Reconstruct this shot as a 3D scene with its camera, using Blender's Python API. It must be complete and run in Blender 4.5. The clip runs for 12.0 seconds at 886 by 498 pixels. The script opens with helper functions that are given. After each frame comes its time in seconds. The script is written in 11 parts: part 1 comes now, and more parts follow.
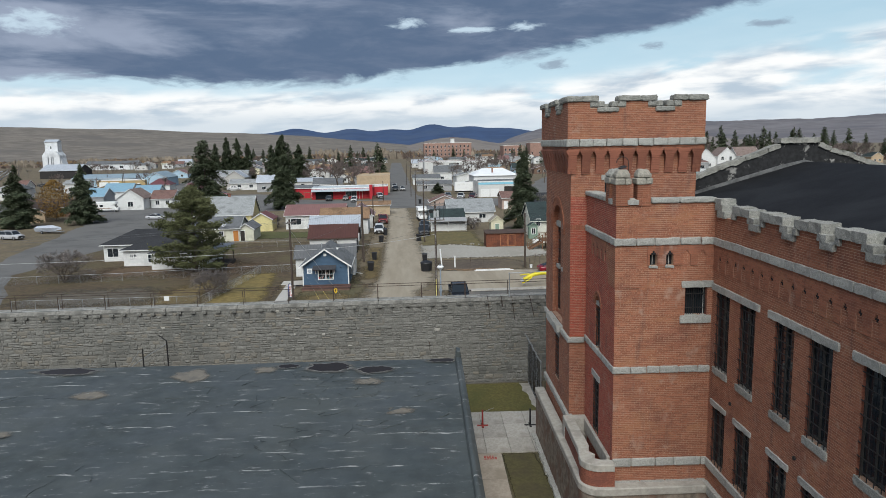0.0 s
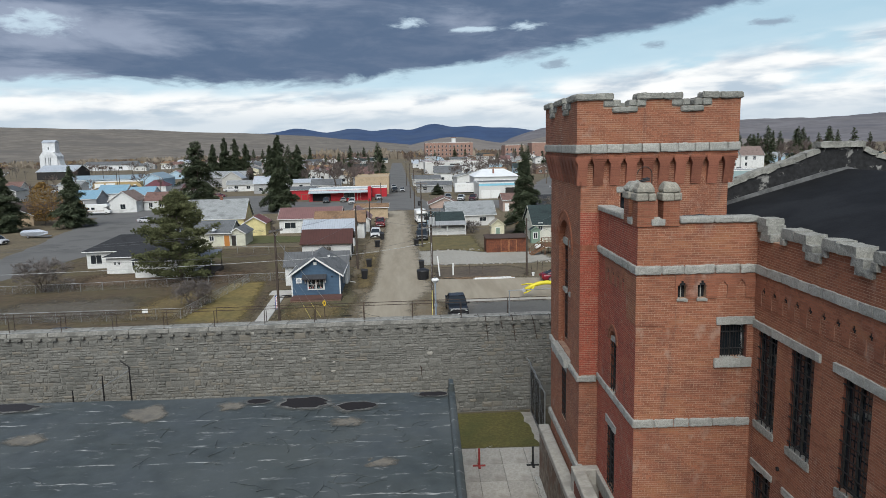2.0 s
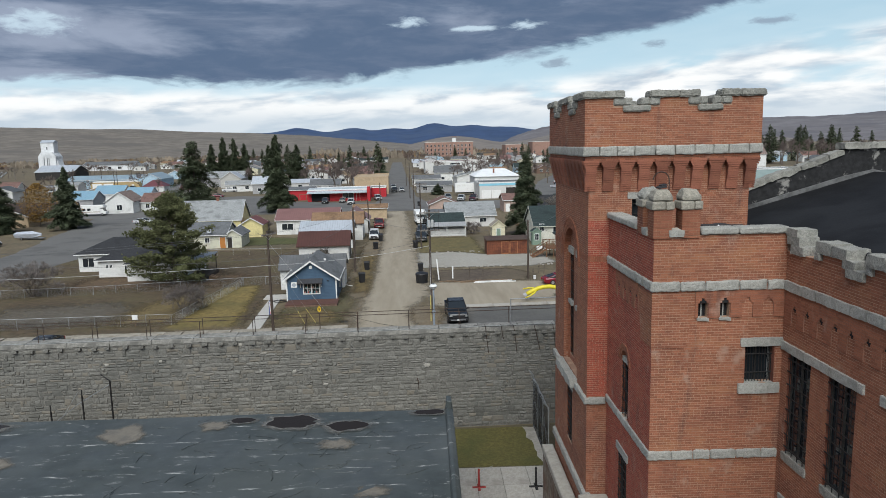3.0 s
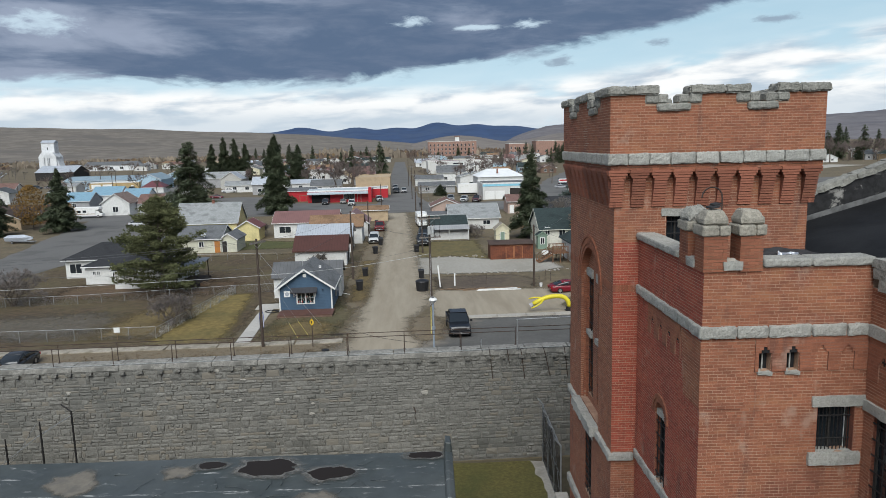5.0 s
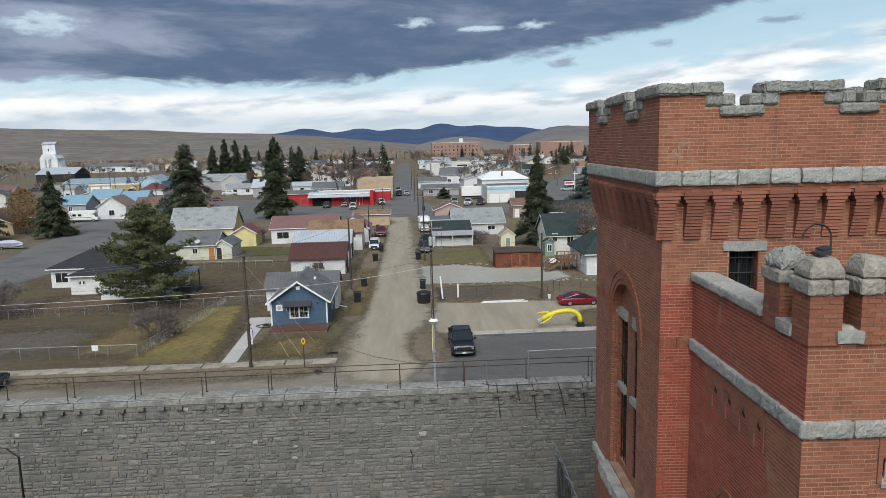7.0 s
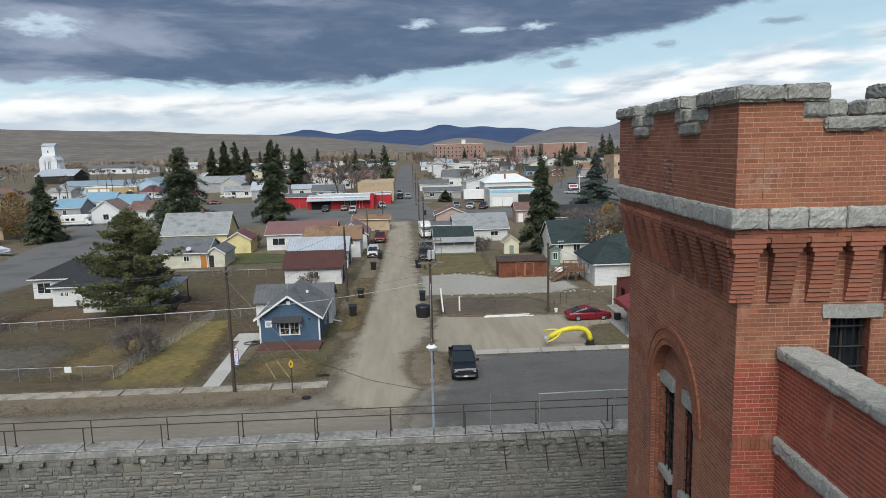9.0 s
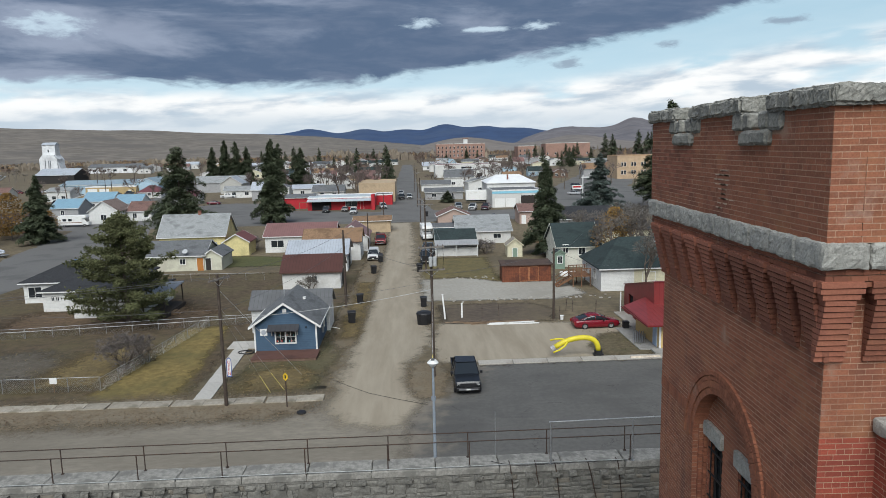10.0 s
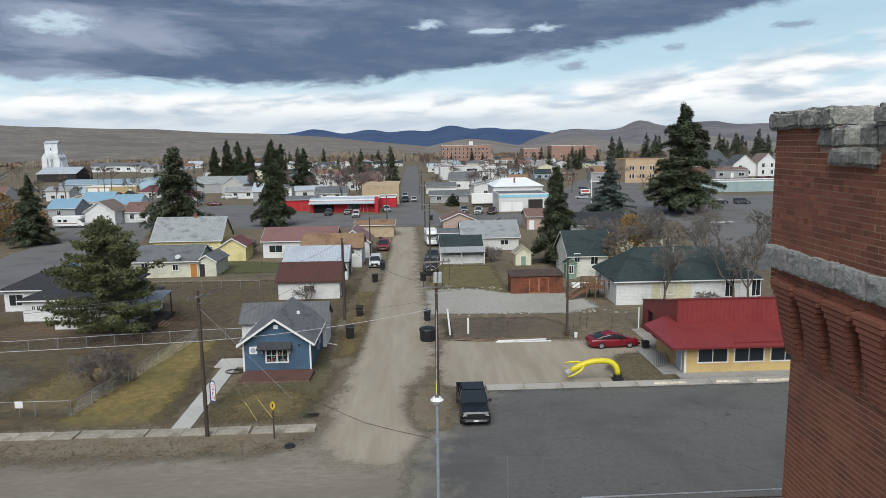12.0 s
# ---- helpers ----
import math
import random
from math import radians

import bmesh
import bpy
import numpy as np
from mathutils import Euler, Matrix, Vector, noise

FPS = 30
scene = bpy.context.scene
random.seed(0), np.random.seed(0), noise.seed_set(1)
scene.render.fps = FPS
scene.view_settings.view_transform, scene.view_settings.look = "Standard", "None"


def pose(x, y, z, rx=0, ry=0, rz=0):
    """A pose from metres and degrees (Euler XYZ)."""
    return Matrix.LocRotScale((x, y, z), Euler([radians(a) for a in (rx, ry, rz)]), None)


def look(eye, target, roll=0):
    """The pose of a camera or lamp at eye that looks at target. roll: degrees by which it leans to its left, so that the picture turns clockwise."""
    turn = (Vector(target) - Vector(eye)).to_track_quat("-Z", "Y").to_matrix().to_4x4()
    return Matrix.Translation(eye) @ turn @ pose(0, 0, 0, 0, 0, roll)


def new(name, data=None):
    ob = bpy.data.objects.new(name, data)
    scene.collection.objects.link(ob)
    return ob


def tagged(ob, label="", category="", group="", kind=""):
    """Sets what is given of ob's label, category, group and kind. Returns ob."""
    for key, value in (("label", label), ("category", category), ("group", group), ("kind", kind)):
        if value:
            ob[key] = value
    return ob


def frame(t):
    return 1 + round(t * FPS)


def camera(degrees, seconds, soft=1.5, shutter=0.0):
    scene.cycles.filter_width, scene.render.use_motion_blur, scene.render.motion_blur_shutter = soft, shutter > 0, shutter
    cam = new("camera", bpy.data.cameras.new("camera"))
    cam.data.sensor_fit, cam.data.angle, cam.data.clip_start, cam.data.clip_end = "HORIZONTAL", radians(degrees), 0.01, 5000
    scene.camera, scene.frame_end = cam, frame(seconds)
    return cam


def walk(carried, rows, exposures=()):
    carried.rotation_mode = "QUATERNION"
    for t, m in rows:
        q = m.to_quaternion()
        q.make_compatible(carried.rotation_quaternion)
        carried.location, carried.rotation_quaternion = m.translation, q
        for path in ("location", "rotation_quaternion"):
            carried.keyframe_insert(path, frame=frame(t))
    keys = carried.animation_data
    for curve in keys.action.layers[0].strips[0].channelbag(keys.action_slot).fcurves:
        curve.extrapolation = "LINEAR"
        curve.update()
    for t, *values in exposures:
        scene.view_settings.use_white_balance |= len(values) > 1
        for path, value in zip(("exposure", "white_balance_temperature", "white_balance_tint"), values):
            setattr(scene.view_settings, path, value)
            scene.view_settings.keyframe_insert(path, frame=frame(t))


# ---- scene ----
cam = camera(65.6, 12.0, soft=0.8)
PATH = [
    (0, (-1.16, -5.091, 17.299), (-1.113, -3.114, 16.999), -1.1),
    (0.5, (-1.004, -3.816, 17.358), (-0.959, -1.839, 17.057), -1.2),
    (1, (-0.84, -2.602, 17.462), (-0.797, -0.625, 17.161), -1.1),
    (1.5, (-0.633, -1.419, 17.481), (-0.591, 0.558, 17.18), -1.2),
    (2, (-0.464, -0.277, 17.557), (-0.422, 1.7, 17.256), -1.2),
    (2.5, (-0.361, 0.837, 17.639), (-0.32, 2.813, 17.336), -1.3),
    (3, (-0.226, 1.975, 17.662), (-0.186, 3.951, 17.359), -1.3),
    (3.2, (-0.198, 2.426, 17.666), (-0.155, 4.403, 17.366), -1.6),
    (5, (0.113, 6.265, 17.867), (0.143, 8.241, 17.562), -1.4),
    (5.5, (0.176, 7.35, 17.926), (0.202, 9.327, 17.621), -1.3),
    (6, (0.215, 8.583, 18.068), (0.238, 10.56, 17.764), -1.4),
    (6.5, (0.279, 9.796, 18.121), (0.3, 11.773, 17.818), -1.3),
    (7, (0.347, 10.992, 18.154), (0.366, 12.969, 17.852), -1.4),
    (7.2, (0.381, 11.475, 18.194), (0.398, 13.452, 17.892), -1.3),
    (9, (0.629, 15.556, 18.547), (0.641, 17.534, 18.248), -1.4),
    (9.5, (0.616, 16.805, 18.569), (0.625, 18.783, 18.269), -1.4),
    (10, (0.624, 18.106, 18.73), (0.631, 20.084, 18.43), -1.3),
    (10.5, (0.576, 19.345, 18.826), (0.581, 21.323, 18.528), -1.3),
    (11, (0.526, 20.635, 18.897), (0.528, 22.612, 18.598), -1.1),
    (11.5, (0.526, 21.955, 18.899), (0.525, 23.933, 18.602), -1.0),
    (12, (0.51, 23.288, 18.924), (0.505, 25.266, 18.628), -0.8),
]
walk(cam, [(t, look(eye, target, roll)) for t, eye, target, roll in PATH], [(0, 0.35), (12, 0.35)])

# ---- sky, sun ----
def math_node(nt, op, a, b=None, c=None):
    n = nt.nodes.new("ShaderNodeMath")
    n.operation = op
    for i, v in enumerate((a, b, c)):
        if v is None:
            continue
        if isinstance(v, (int, float)):
            n.inputs[i].default_value = v
        else:
            nt.links.new(v, n.inputs[i])
    return n.outputs[0]


def mix_color(nt, fac, a, b):
    n = nt.nodes.new("ShaderNodeMix")
    n.data_type = "RGBA"
    for s, v in ((n.inputs[0], fac), (n.inputs[6], a), (n.inputs[7], b)):
        if isinstance(v, (int, float)):
            s.default_value = v
        elif isinstance(v, tuple):
            s.default_value = (*v, 1)
        else:
            nt.links.new(v, s)
    return n.outputs[2]


def smooth(nt, v, lo, hi):
    n = nt.nodes.new("ShaderNodeMapRange")
    n.interpolation_type = "SMOOTHSTEP"
    nt.links.new(v, n.inputs[0])
    n.inputs[1].default_value, n.inputs[2].default_value = lo, hi
    return n.outputs[0]


def noise_node(nt, vec, scale, detail=5.0, rough=0.55, distort=0.0):
    n = nt.nodes.new("ShaderNodeTexNoise")
    n.inputs["Scale"].default_value, n.inputs["Detail"].default_value = scale, detail
    n.inputs["Roughness"].default_value, n.inputs["Distortion"].default_value = rough, distort
    if vec is not None:
        nt.links.new(vec, n.inputs["Vector"])
    return n.outputs[0]


def combine(nt, x, y, z=0.0):
    n = nt.nodes.new("ShaderNodeCombineXYZ")
    for i, v in enumerate((x, y, z)):
        if isinstance(v, (int, float)):
            n.inputs[i].default_value = v
        else:
            nt.links.new(v, n.inputs[i])
    return n.outputs[0]


SUN_ELEV, SUN_AZ = 46.0, 186.0  # degrees; azimuth from +y towards +x


def make_world():
    w = bpy.data.worlds.new("sky")
    scene.world = w
    w.use_nodes = True
    nt = w.node_tree
    nt.nodes.clear()
    out = nt.nodes.new("ShaderNodeOutputWorld")
    bg = nt.nodes.new("ShaderNodeBackground")
    sky = nt.nodes.new("ShaderNodeTexSky")
    sky.sky_type, sky.sun_disc = "NISHITA", False
    sky.sun_elevation, sky.sun_rotation = radians(SUN_ELEV), radians(SUN_AZ)
    co = nt.nodes.new("ShaderNodeTexCoord")
    sep = nt.nodes.new("ShaderNodeSeparateXYZ")
    nt.links.new(co.outputs["Generated"], sep.inputs[0])
    x, y, z = sep.outputs
    m = lambda *a: math_node(nt, *a)
    flat = m("SQRT", m("ADD", m("MULTIPLY", x, x), m("MULTIPLY", y, y)))
    el = m("DIVIDE", z, m("MAXIMUM", flat, 0.01))
    az = m("ARCTAN2", x, y)
    # cloud deck overhead: its lower edge hangs level to the left and climbs to the right
    billow = noise_node(nt, combine(nt, m("MULTIPLY", az, 7.0), m("MULTIPLY", el, 26.0), 2.6), 1.0, 9.0, 0.6, 0.5)
    fine = noise_node(nt, combine(nt, m("MULTIPLY", az, 30.0), m("MULTIPLY", el, 80.0), 6.1), 1.0, 6.0, 0.6, 0.3)
    climb = m("MINIMUM", m("MAXIMUM", m("ADD", az, 0.22), 0.0), 0.85)
    edge = m("SUBTRACT", m("SUBTRACT", el, 0.086), m("MULTIPLY", m("POWER", climb, 1.86), 0.186))
    edge = m("ADD", edge, m("MULTIPLY", m("SUBTRACT", billow, 0.5), 0.055))
    edge = m("ADD", edge, m("MULTIPLY", m("SUBTRACT", fine, 0.5), 0.016))
    deck = smooth(nt, edge, -0.003, 0.012)

    def spots(places):
        total = 0.0
        for ca, ce, ra, re in places:
            ax, ay = m("DIVIDE", m("SUBTRACT", az, ca), ra), m("DIVIDE", m("SUBTRACT", el, ce), re)
            d = m("SQRT", m("ADD", m("MULTIPLY", ax, ax), m("MULTIPLY", ay, ay)))
            d = m("ADD", d, m("MULTIPLY", m("SUBTRACT", fine, 0.5), 4.4))
            total = m("MAXIMUM", total, smooth(nt, d, 1.45, 0.1))
        return total

    # breaks in the deck with bright thin cloud behind them, and loose scraps before its edge
    gap = spots(((-0.492, 0.156, 0.034, 0.012), (-0.021, 0.168, 0.018, 0.006), (0.073, 0.159, 0.030, 0.0035), (0.144, 0.160, 0.022, 0.005)))
    scraps = spots(((0.318, 0.126, 0.014, 0.006), (0.187, 0.108, 0.016, 0.006), (0.457, 0.146, 0.026, 0.004)))
    # deck colour: slate blue, darkest along its lower edge, with paler, thinner parts
    n2 = noise_node(nt, combine(nt, m("MULTIPLY", az, 4.2), m("MULTIPLY", el, 19.0), 3.7), 1.0, 7.0, 0.58, 0.4)
    pale = smooth(nt, m("ADD", n2, m("MULTIPLY", smooth(nt, az, -0.18, -0.52), 0.11)), 0.46, 0.72)
    deck_col = mix_color(nt, m("MULTIPLY", pale, 0.75), (0.138, 0.208, 0.335), (0.50, 0.58, 0.74))
    n3 = noise_node(nt, combine(nt, m("MULTIPLY", az, 11.0), m("MULTIPLY", el, 44.0), 8.1), 1.0, 7.0, 0.6, 0.3)
    deck_col = mix_color(nt, m("MULTIPLY", smooth(nt, n3, 0.38, 0.70), 0.65), deck_col, mix_color(nt, 0.5, deck_col, (0.30, 0.36, 0.49)))
    # clear part: thin bands of far cloud, whiter towards the horizon
    tilt = m("SUBTRACT", el, m("MULTIPLY", az, 0.03))
    bands = noise_node(nt, combine(nt, m("MULTIPLY", az, 8.0), m("MULTIPLY", tilt, 30.0), 1.3), 1.0, 6.0, 0.5, 0.2)
    low = smooth(nt, el, 0.125, 0.035)
    top = m("ADD", 0.075, m("MULTIPLY", m("MAXIMUM", m("SUBTRACT", az, 0.12), 0.0), 0.13))
    lid = smooth(nt, m("ADD", m("SUBTRACT", el, top), m("MULTIPLY", m("SUBTRACT", bands, 0.5), 0.05)), 0.012, -0.012)
    cl = m("MULTIPLY", smooth(nt, m("ADD", bands, m("MULTIPLY", low, 0.24)), 0.42, 0.62), m("ADD", 0.06, m("MULTIPLY", lid, 0.94)))
    shade = noise_node(nt, combine(nt, m("MULTIPLY", az, 10.0), m("MULTIPLY", tilt, 46.0), 5.0), 1.0, 5.0, 0.52, 0.2)
    cloud_col = mix_color(nt, smooth(nt, shade, 0.40, 0.68), (1.26, 1.28, 1.28), (0.64, 0.77, 0.90))
    cloud_col = mix_color(nt, m("MULTIPLY", smooth(nt, el, 0.062, 0.03), 0.72), cloud_col, (0.74, 0.86, 0.97))
    scl = nt.nodes.new("ShaderNodeVectorMath")
    scl.operation = "SCALE"
    nt.links.new(sky.outputs[0], scl.inputs[0])
    scl.inputs[3].default_value = 0.06
    clear = mix_color(nt, 0.75, scl.outputs[0], (0.70, 1.02, 1.22))
    clear = mix_color(nt, smooth(nt, el, 0.16, 0.03), clear, (0.78, 1.02, 1.16))
    col = mix_color(nt, m("MULTIPLY", cl, smooth(nt, el, 0.35, 0.14)), clear, cloud_col)
    col = mix_color(nt, deck, col, deck_col)
    col = mix_color(nt, m("MULTIPLY", gap, deck), col, (0.70, 0.88, 1.03))
    col = mix_color(nt, m("MULTIPLY", scraps, 0.75), col, (0.34, 0.43, 0.56))
    nt.links.new(col, bg.inputs[0])
    bg.inputs[1].default_value = 0.62
    nt.links.new(bg.outputs[0], out.inputs[0])


make_world()
sun = new("sun", bpy.data.lights.new("sun", "SUN"))
sun.data.energy, sun.data.angle, sun.data.color = 3.0, radians(50), (0.965, 0.985, 0.965)
se, sa = radians(SUN_ELEV), radians(SUN_AZ)
sun.matrix_world = look((0, 0, 0), (-math.sin(sa) * math.cos(se), -math.cos(sa) * math.cos(se), -math.sin(se)))

# ---- materials ----
MATS = {}


def mat(name, col, col2=None, var=0.22, scale=4.0, big=0.5, amount=0.5, rough=0.85, bump=0.25, bscale=30.0, metal=0.0,
        island=0.0, obrand=0.0, stretch=(1, 1, 1), rough2=None, lines=None, island_hue=None, spec=0.4, soft=0.09, speck=0.0, pit=1.0):
    """A surface with a fine grain, larger patches of a second colour, relief and, for pieces, a tone of their own."""
    if name in MATS:
        return MATS[name]
    m = bpy.data.materials.new(name)
    MATS[name] = m
    m.use_nodes = True
    nt = m.node_tree
    bs = nt.nodes["Principled BSDF"]
    co = nt.nodes.new("ShaderNodeTexCoord")
    mp = nt.nodes.new("ShaderNodeMapping")
    mp.inputs["Scale"].default_value = stretch
    nt.links.new(co.outputs["Object"], mp.inputs[0])
    v = mp.outputs[0]
    fine = noise_node(nt, v, scale, 6.0, 0.6)
    lo, hi = tuple(c * (1 - var) for c in col), tuple(min(1, c * (1 + var)) for c in col)
    c = mix_color(nt, smooth(nt, fine, 0.3, 0.7), lo, hi)
    if col2:
        patch = noise_node(nt, v, big, 5.0, 0.62, 0.3)
        c = mix_color(nt, math_node(nt, "MULTIPLY", smooth(nt, patch, 0.71 - amount * 0.3 - soft, 0.71 - amount * 0.3 + soft), 0.9), c, col2)
    if speck:
        # tufts, clods and pebbles: two fine grains of light and dark
        grain = smooth(nt, noise_node(nt, v, 5.5 * pit, 4.0, 0.75, 0.4), 0.46, 0.68)
        c = mix_color(nt, math_node(nt, "MULTIPLY", grain, speck), c, tuple(a * 0.45 for a in col))
        straw = smooth(nt, noise_node(nt, v, 9.0 * pit, 3.0, 0.7), 0.60, 0.72)
        c = mix_color(nt, math_node(nt, "MULTIPLY", straw, speck * 0.7), c, tuple(min(1, a * 1.7 + 0.02) for a in col))
    if island or obrand:
        src = nt.nodes.new("ShaderNodeNewGeometry").outputs["Random Per Island"] if island else nt.nodes.new("ShaderNodeObjectInfo").outputs["Random"]
        k = island or obrand
        hsv = nt.nodes.new("ShaderNodeHueSaturation")
        val = math_node(nt, "ADD", math_node(nt, "MULTIPLY", src, 2 * k), 1 - k)
        nt.links.new(val, hsv.inputs["Value"])
        nt.links.new(c, hsv.inputs["Color"])
        c = hsv.outputs[0]
        if island_hue:
            r2 = math_node(nt, "FRACT", math_node(nt, "MULTIPLY", src, 7.31))
            c = mix_color(nt, smooth(nt, r2, 0.72, 0.98), c, island_hue)
    if lines:
        axis, step, depth = lines
        s2 = nt.nodes.new("ShaderNodeSeparateXYZ")
        nt.links.new(co.outputs["Object"], s2.inputs[0])
        saw = math_node(nt, "FRACT", math_node(nt, "DIVIDE", s2.outputs[axis], step))
        seam = smooth(nt, saw, 0.0, 0.16)
        c = mix_color(nt, seam, mix_color(nt, 0.75, c, tuple(a * 0.45 for a in col)), c)
    nt.links.new(c, bs.inputs["Base Color"])
    bs.inputs["Metallic"].default_value = metal
    bs.inputs["Specular IOR Level"].default_value = spec
    if rough2 is not None:
        r = nt.nodes.new("ShaderNodeMapRange")
        nt.links.new(noise_node(nt, v, big * 2.3, 5.0), r.inputs[0])
        r.inputs[1].default_value, r.inputs[2].default_value, r.inputs[3].default_value, r.inputs[4].default_value = 0.35, 0.65, rough, rough2
        nt.links.new(r.outputs[0], bs.inputs["Roughness"])
    else:
        bs.inputs["Roughness"].default_value = rough
    if bump:
        b = nt.nodes.new("ShaderNodeBump")
        b.inputs["Strength"].default_value, b.inputs["Distance"].default_value = bump, 0.02
        nt.links.new(noise_node(nt, v, bscale, 5.0 + (pit > 1), 0.6 if pit == 1 else 0.72), b.inputs["Height"])
        nt.links.new(b.outputs[0], bs.inputs["Normal"])
    return m


def glass(name="window_glass", tint=(0.02, 0.025, 0.03), rough=0.05):
    if name in MATS:
        return MATS[name]
    m = bpy.data.materials.new(name)
    MATS[name] = m
    m.use_nodes = True
    b = m.node_tree.nodes["Principled BSDF"]
    b.inputs["Base Color"].default_value = (*tint, 1)
    b.inputs["Roughness"].default_value = rough
    b.inputs["Specular IOR Level"].default_value = 0.6
    return m


def brick_mat(name, col, dark, single=False, tone=0.18):
    """Fired brick: each brick a little off in tone, courses in runs, rain streaks, soot and pale salts at larger scale."""
    m = mat(name, col, dark, var=0.16, scale=34, big=0.55, amount=0.42, rough=0.9, bump=0.3, bscale=60, island=0 if single else tone, obrand=tone if single else 0)
    nt = m.node_tree
    bs = nt.nodes["Principled BSDF"]
    c = bs.inputs["Base Color"].links[0].from_socket
    co = nt.nodes.new("ShaderNodeTexCoord")

    def field(scale, seed, detail=5.0):
        mp = nt.nodes.new("ShaderNodeMapping")
        mp.inputs["Scale"].default_value, mp.inputs["Location"].default_value = scale, (seed, seed * 2, seed * 3)
        nt.links.new(co.outputs["Object"], mp.inputs[0])
        return noise_node(nt, mp.outputs[0], 1.0, detail, 0.62, 0.2)

    runs = smooth(nt, field((0.7, 0.7, 12.0), 3.0), 0.52, 0.66)
    c = mix_color(nt, math_node(nt, "MULTIPLY", runs, 0.45), c, tuple(a * 0.66 for a in col))
    streak = smooth(nt, field((2.2, 2.2, 0.28), 7.0, 7.0), 0.57, 0.70)
    c = mix_color(nt, math_node(nt, "MULTIPLY", streak, 0.6), c, (0.105, 0.052, 0.042))
    bleached = smooth(nt, field((0.9, 0.9, 1.5), 17.0, 8.0), 0.52, 0.70)
    c = mix_color(nt, math_node(nt, "MULTIPLY", bleached, 0.5), c, tuple(a * b for a, b in zip(col, (1.32, 1.55, 1.35))))
    salts = smooth(nt, field((1.5, 1.5, 1.1), 11.0, 9.0), 0.58, 0.72)
    c = mix_color(nt, math_node(nt, "MULTIPLY", salts, 0.5), c, (0.40, 0.29, 0.23))
    nt.links.new(c, bs.inputs["Base Color"])
    return m


PLAIN_BRICK = mat("plain_brick", (0.235, 0.082, 0.050), (0.15, 0.056, 0.04), var=0.3, scale=14, lines=(2, 0.0785, 1), rough=0.9, bump=0.4)
BRICK = brick_mat("red_brick", (0.266, 0.100, 0.056), (0.186, 0.070, 0.045))
BRICK_OB = brick_mat("red_brick_single", (0.258, 0.097, 0.060), (0.180, 0.068, 0.047), True, 0.3)
BRICK_WASH = brick_mat("red_washed_brick", (0.305, 0.068, 0.042), (0.235, 0.055, 0.038))
MORTAR = mat("lime_mortar", (0.385, 0.245, 0.168), (0.27, 0.160, 0.110), scale=30, big=0.8, amount=0.5, rough=0.95, bump=0.4, bscale=80)
GRANITE = mat("granite_trim", (0.365, 0.358, 0.325), (0.285, 0.282, 0.256), var=0.14, scale=16, big=2.6, amount=0.5, rough=0.92, bump=1.0, bscale=22, obrand=0.10, speck=0.62, pit=5.0)
GRANITE_CAP = mat("weathered_granite", (0.30, 0.293, 0.262), (0.215, 0.214, 0.190), var=0.18, scale=20, big=3.6, amount=0.5, rough=0.95, bump=1.0, bscale=22, obrand=0.10, speck=0.75, pit=4.5)
TURRET_CAP = mat("worn_cap_stone", (0.335, 0.310, 0.258), (0.235, 0.222, 0.185), var=0.16, scale=18, big=3.4, amount=0.5, rough=0.92, bump=1.0, bscale=20, obrand=0.08, speck=0.65, pit=4.5)
RUBBLE = mat("wall_stone", (0.176, 0.170, 0.152), (0.130, 0.128, 0.115), var=0.2, scale=9, big=0.35, amount=0.5, rough=0.95, bump=1.0, bscale=11, island=0.17, island_hue=(0.190, 0.172, 0.142), speck=0.34, pit=2.2)
RUBBLE_OB = mat("wall_stone_single", (0.176, 0.170, 0.152), (0.130, 0.128, 0.115), var=0.2, scale=9, big=0.9, amount=0.5, rough=0.95, bump=1.0, bscale=11, obrand=0.17, speck=0.34, pit=2.2)
WALL_MORTAR = mat("wall_mortar", (0.182, 0.175, 0.157), (0.140, 0.136, 0.122), scale=14, big=0.5, rough=0.95, bump=0.6, bscale=30)
CAP_CONC = mat("wall_cap_concrete", (0.27, 0.26, 0.235), (0.16, 0.155, 0.14), var=0.25, scale=6, big=1.1, amount=0.5, rough=0.9, bump=0.5, bscale=20, speck=0.3)
CONCRETE = mat("pale_concrete", (0.36, 0.335, 0.295), (0.27, 0.245, 0.21), var=0.14, scale=7, big=0.6, amount=0.4, rough=0.92, bump=0.2, bscale=40, obrand=0.08)
IRON = mat("black_iron", (0.018, 0.017, 0.017), var=0.4, scale=20, rough=0.6, bump=0.2, metal=0.2)
RUST = mat("rusty_pipe", (0.048, 0.034, 0.028), (0.08, 0.046, 0.03), var=0.4, scale=25, big=5, rough=0.8, bump=0.3)
GALV = mat("galvanised_steel", (0.42, 0.43, 0.44), var=0.2, scale=15, rough=0.45, bump=0.1, metal=0.7)
DARK = mat("dark_interior", (0.012, 0.012, 0.013), var=0.3, scale=3, rough=0.9, bump=0)
GLASS = glass()
WHITE = mat("white_paint", (0.74, 0.74, 0.72), (0.60, 0.59, 0.55), var=0.06, scale=5, big=0.8, amount=0.3, rough=0.6, bump=0.1)
WOOD_POLE = mat("weathered_pole_wood", (0.058, 0.042, 0.033), (0.095, 0.075, 0.06), var=0.35, scale=10, big=1.5, rough=0.9, bump=0.5, stretch=(6, 6, 0.5))

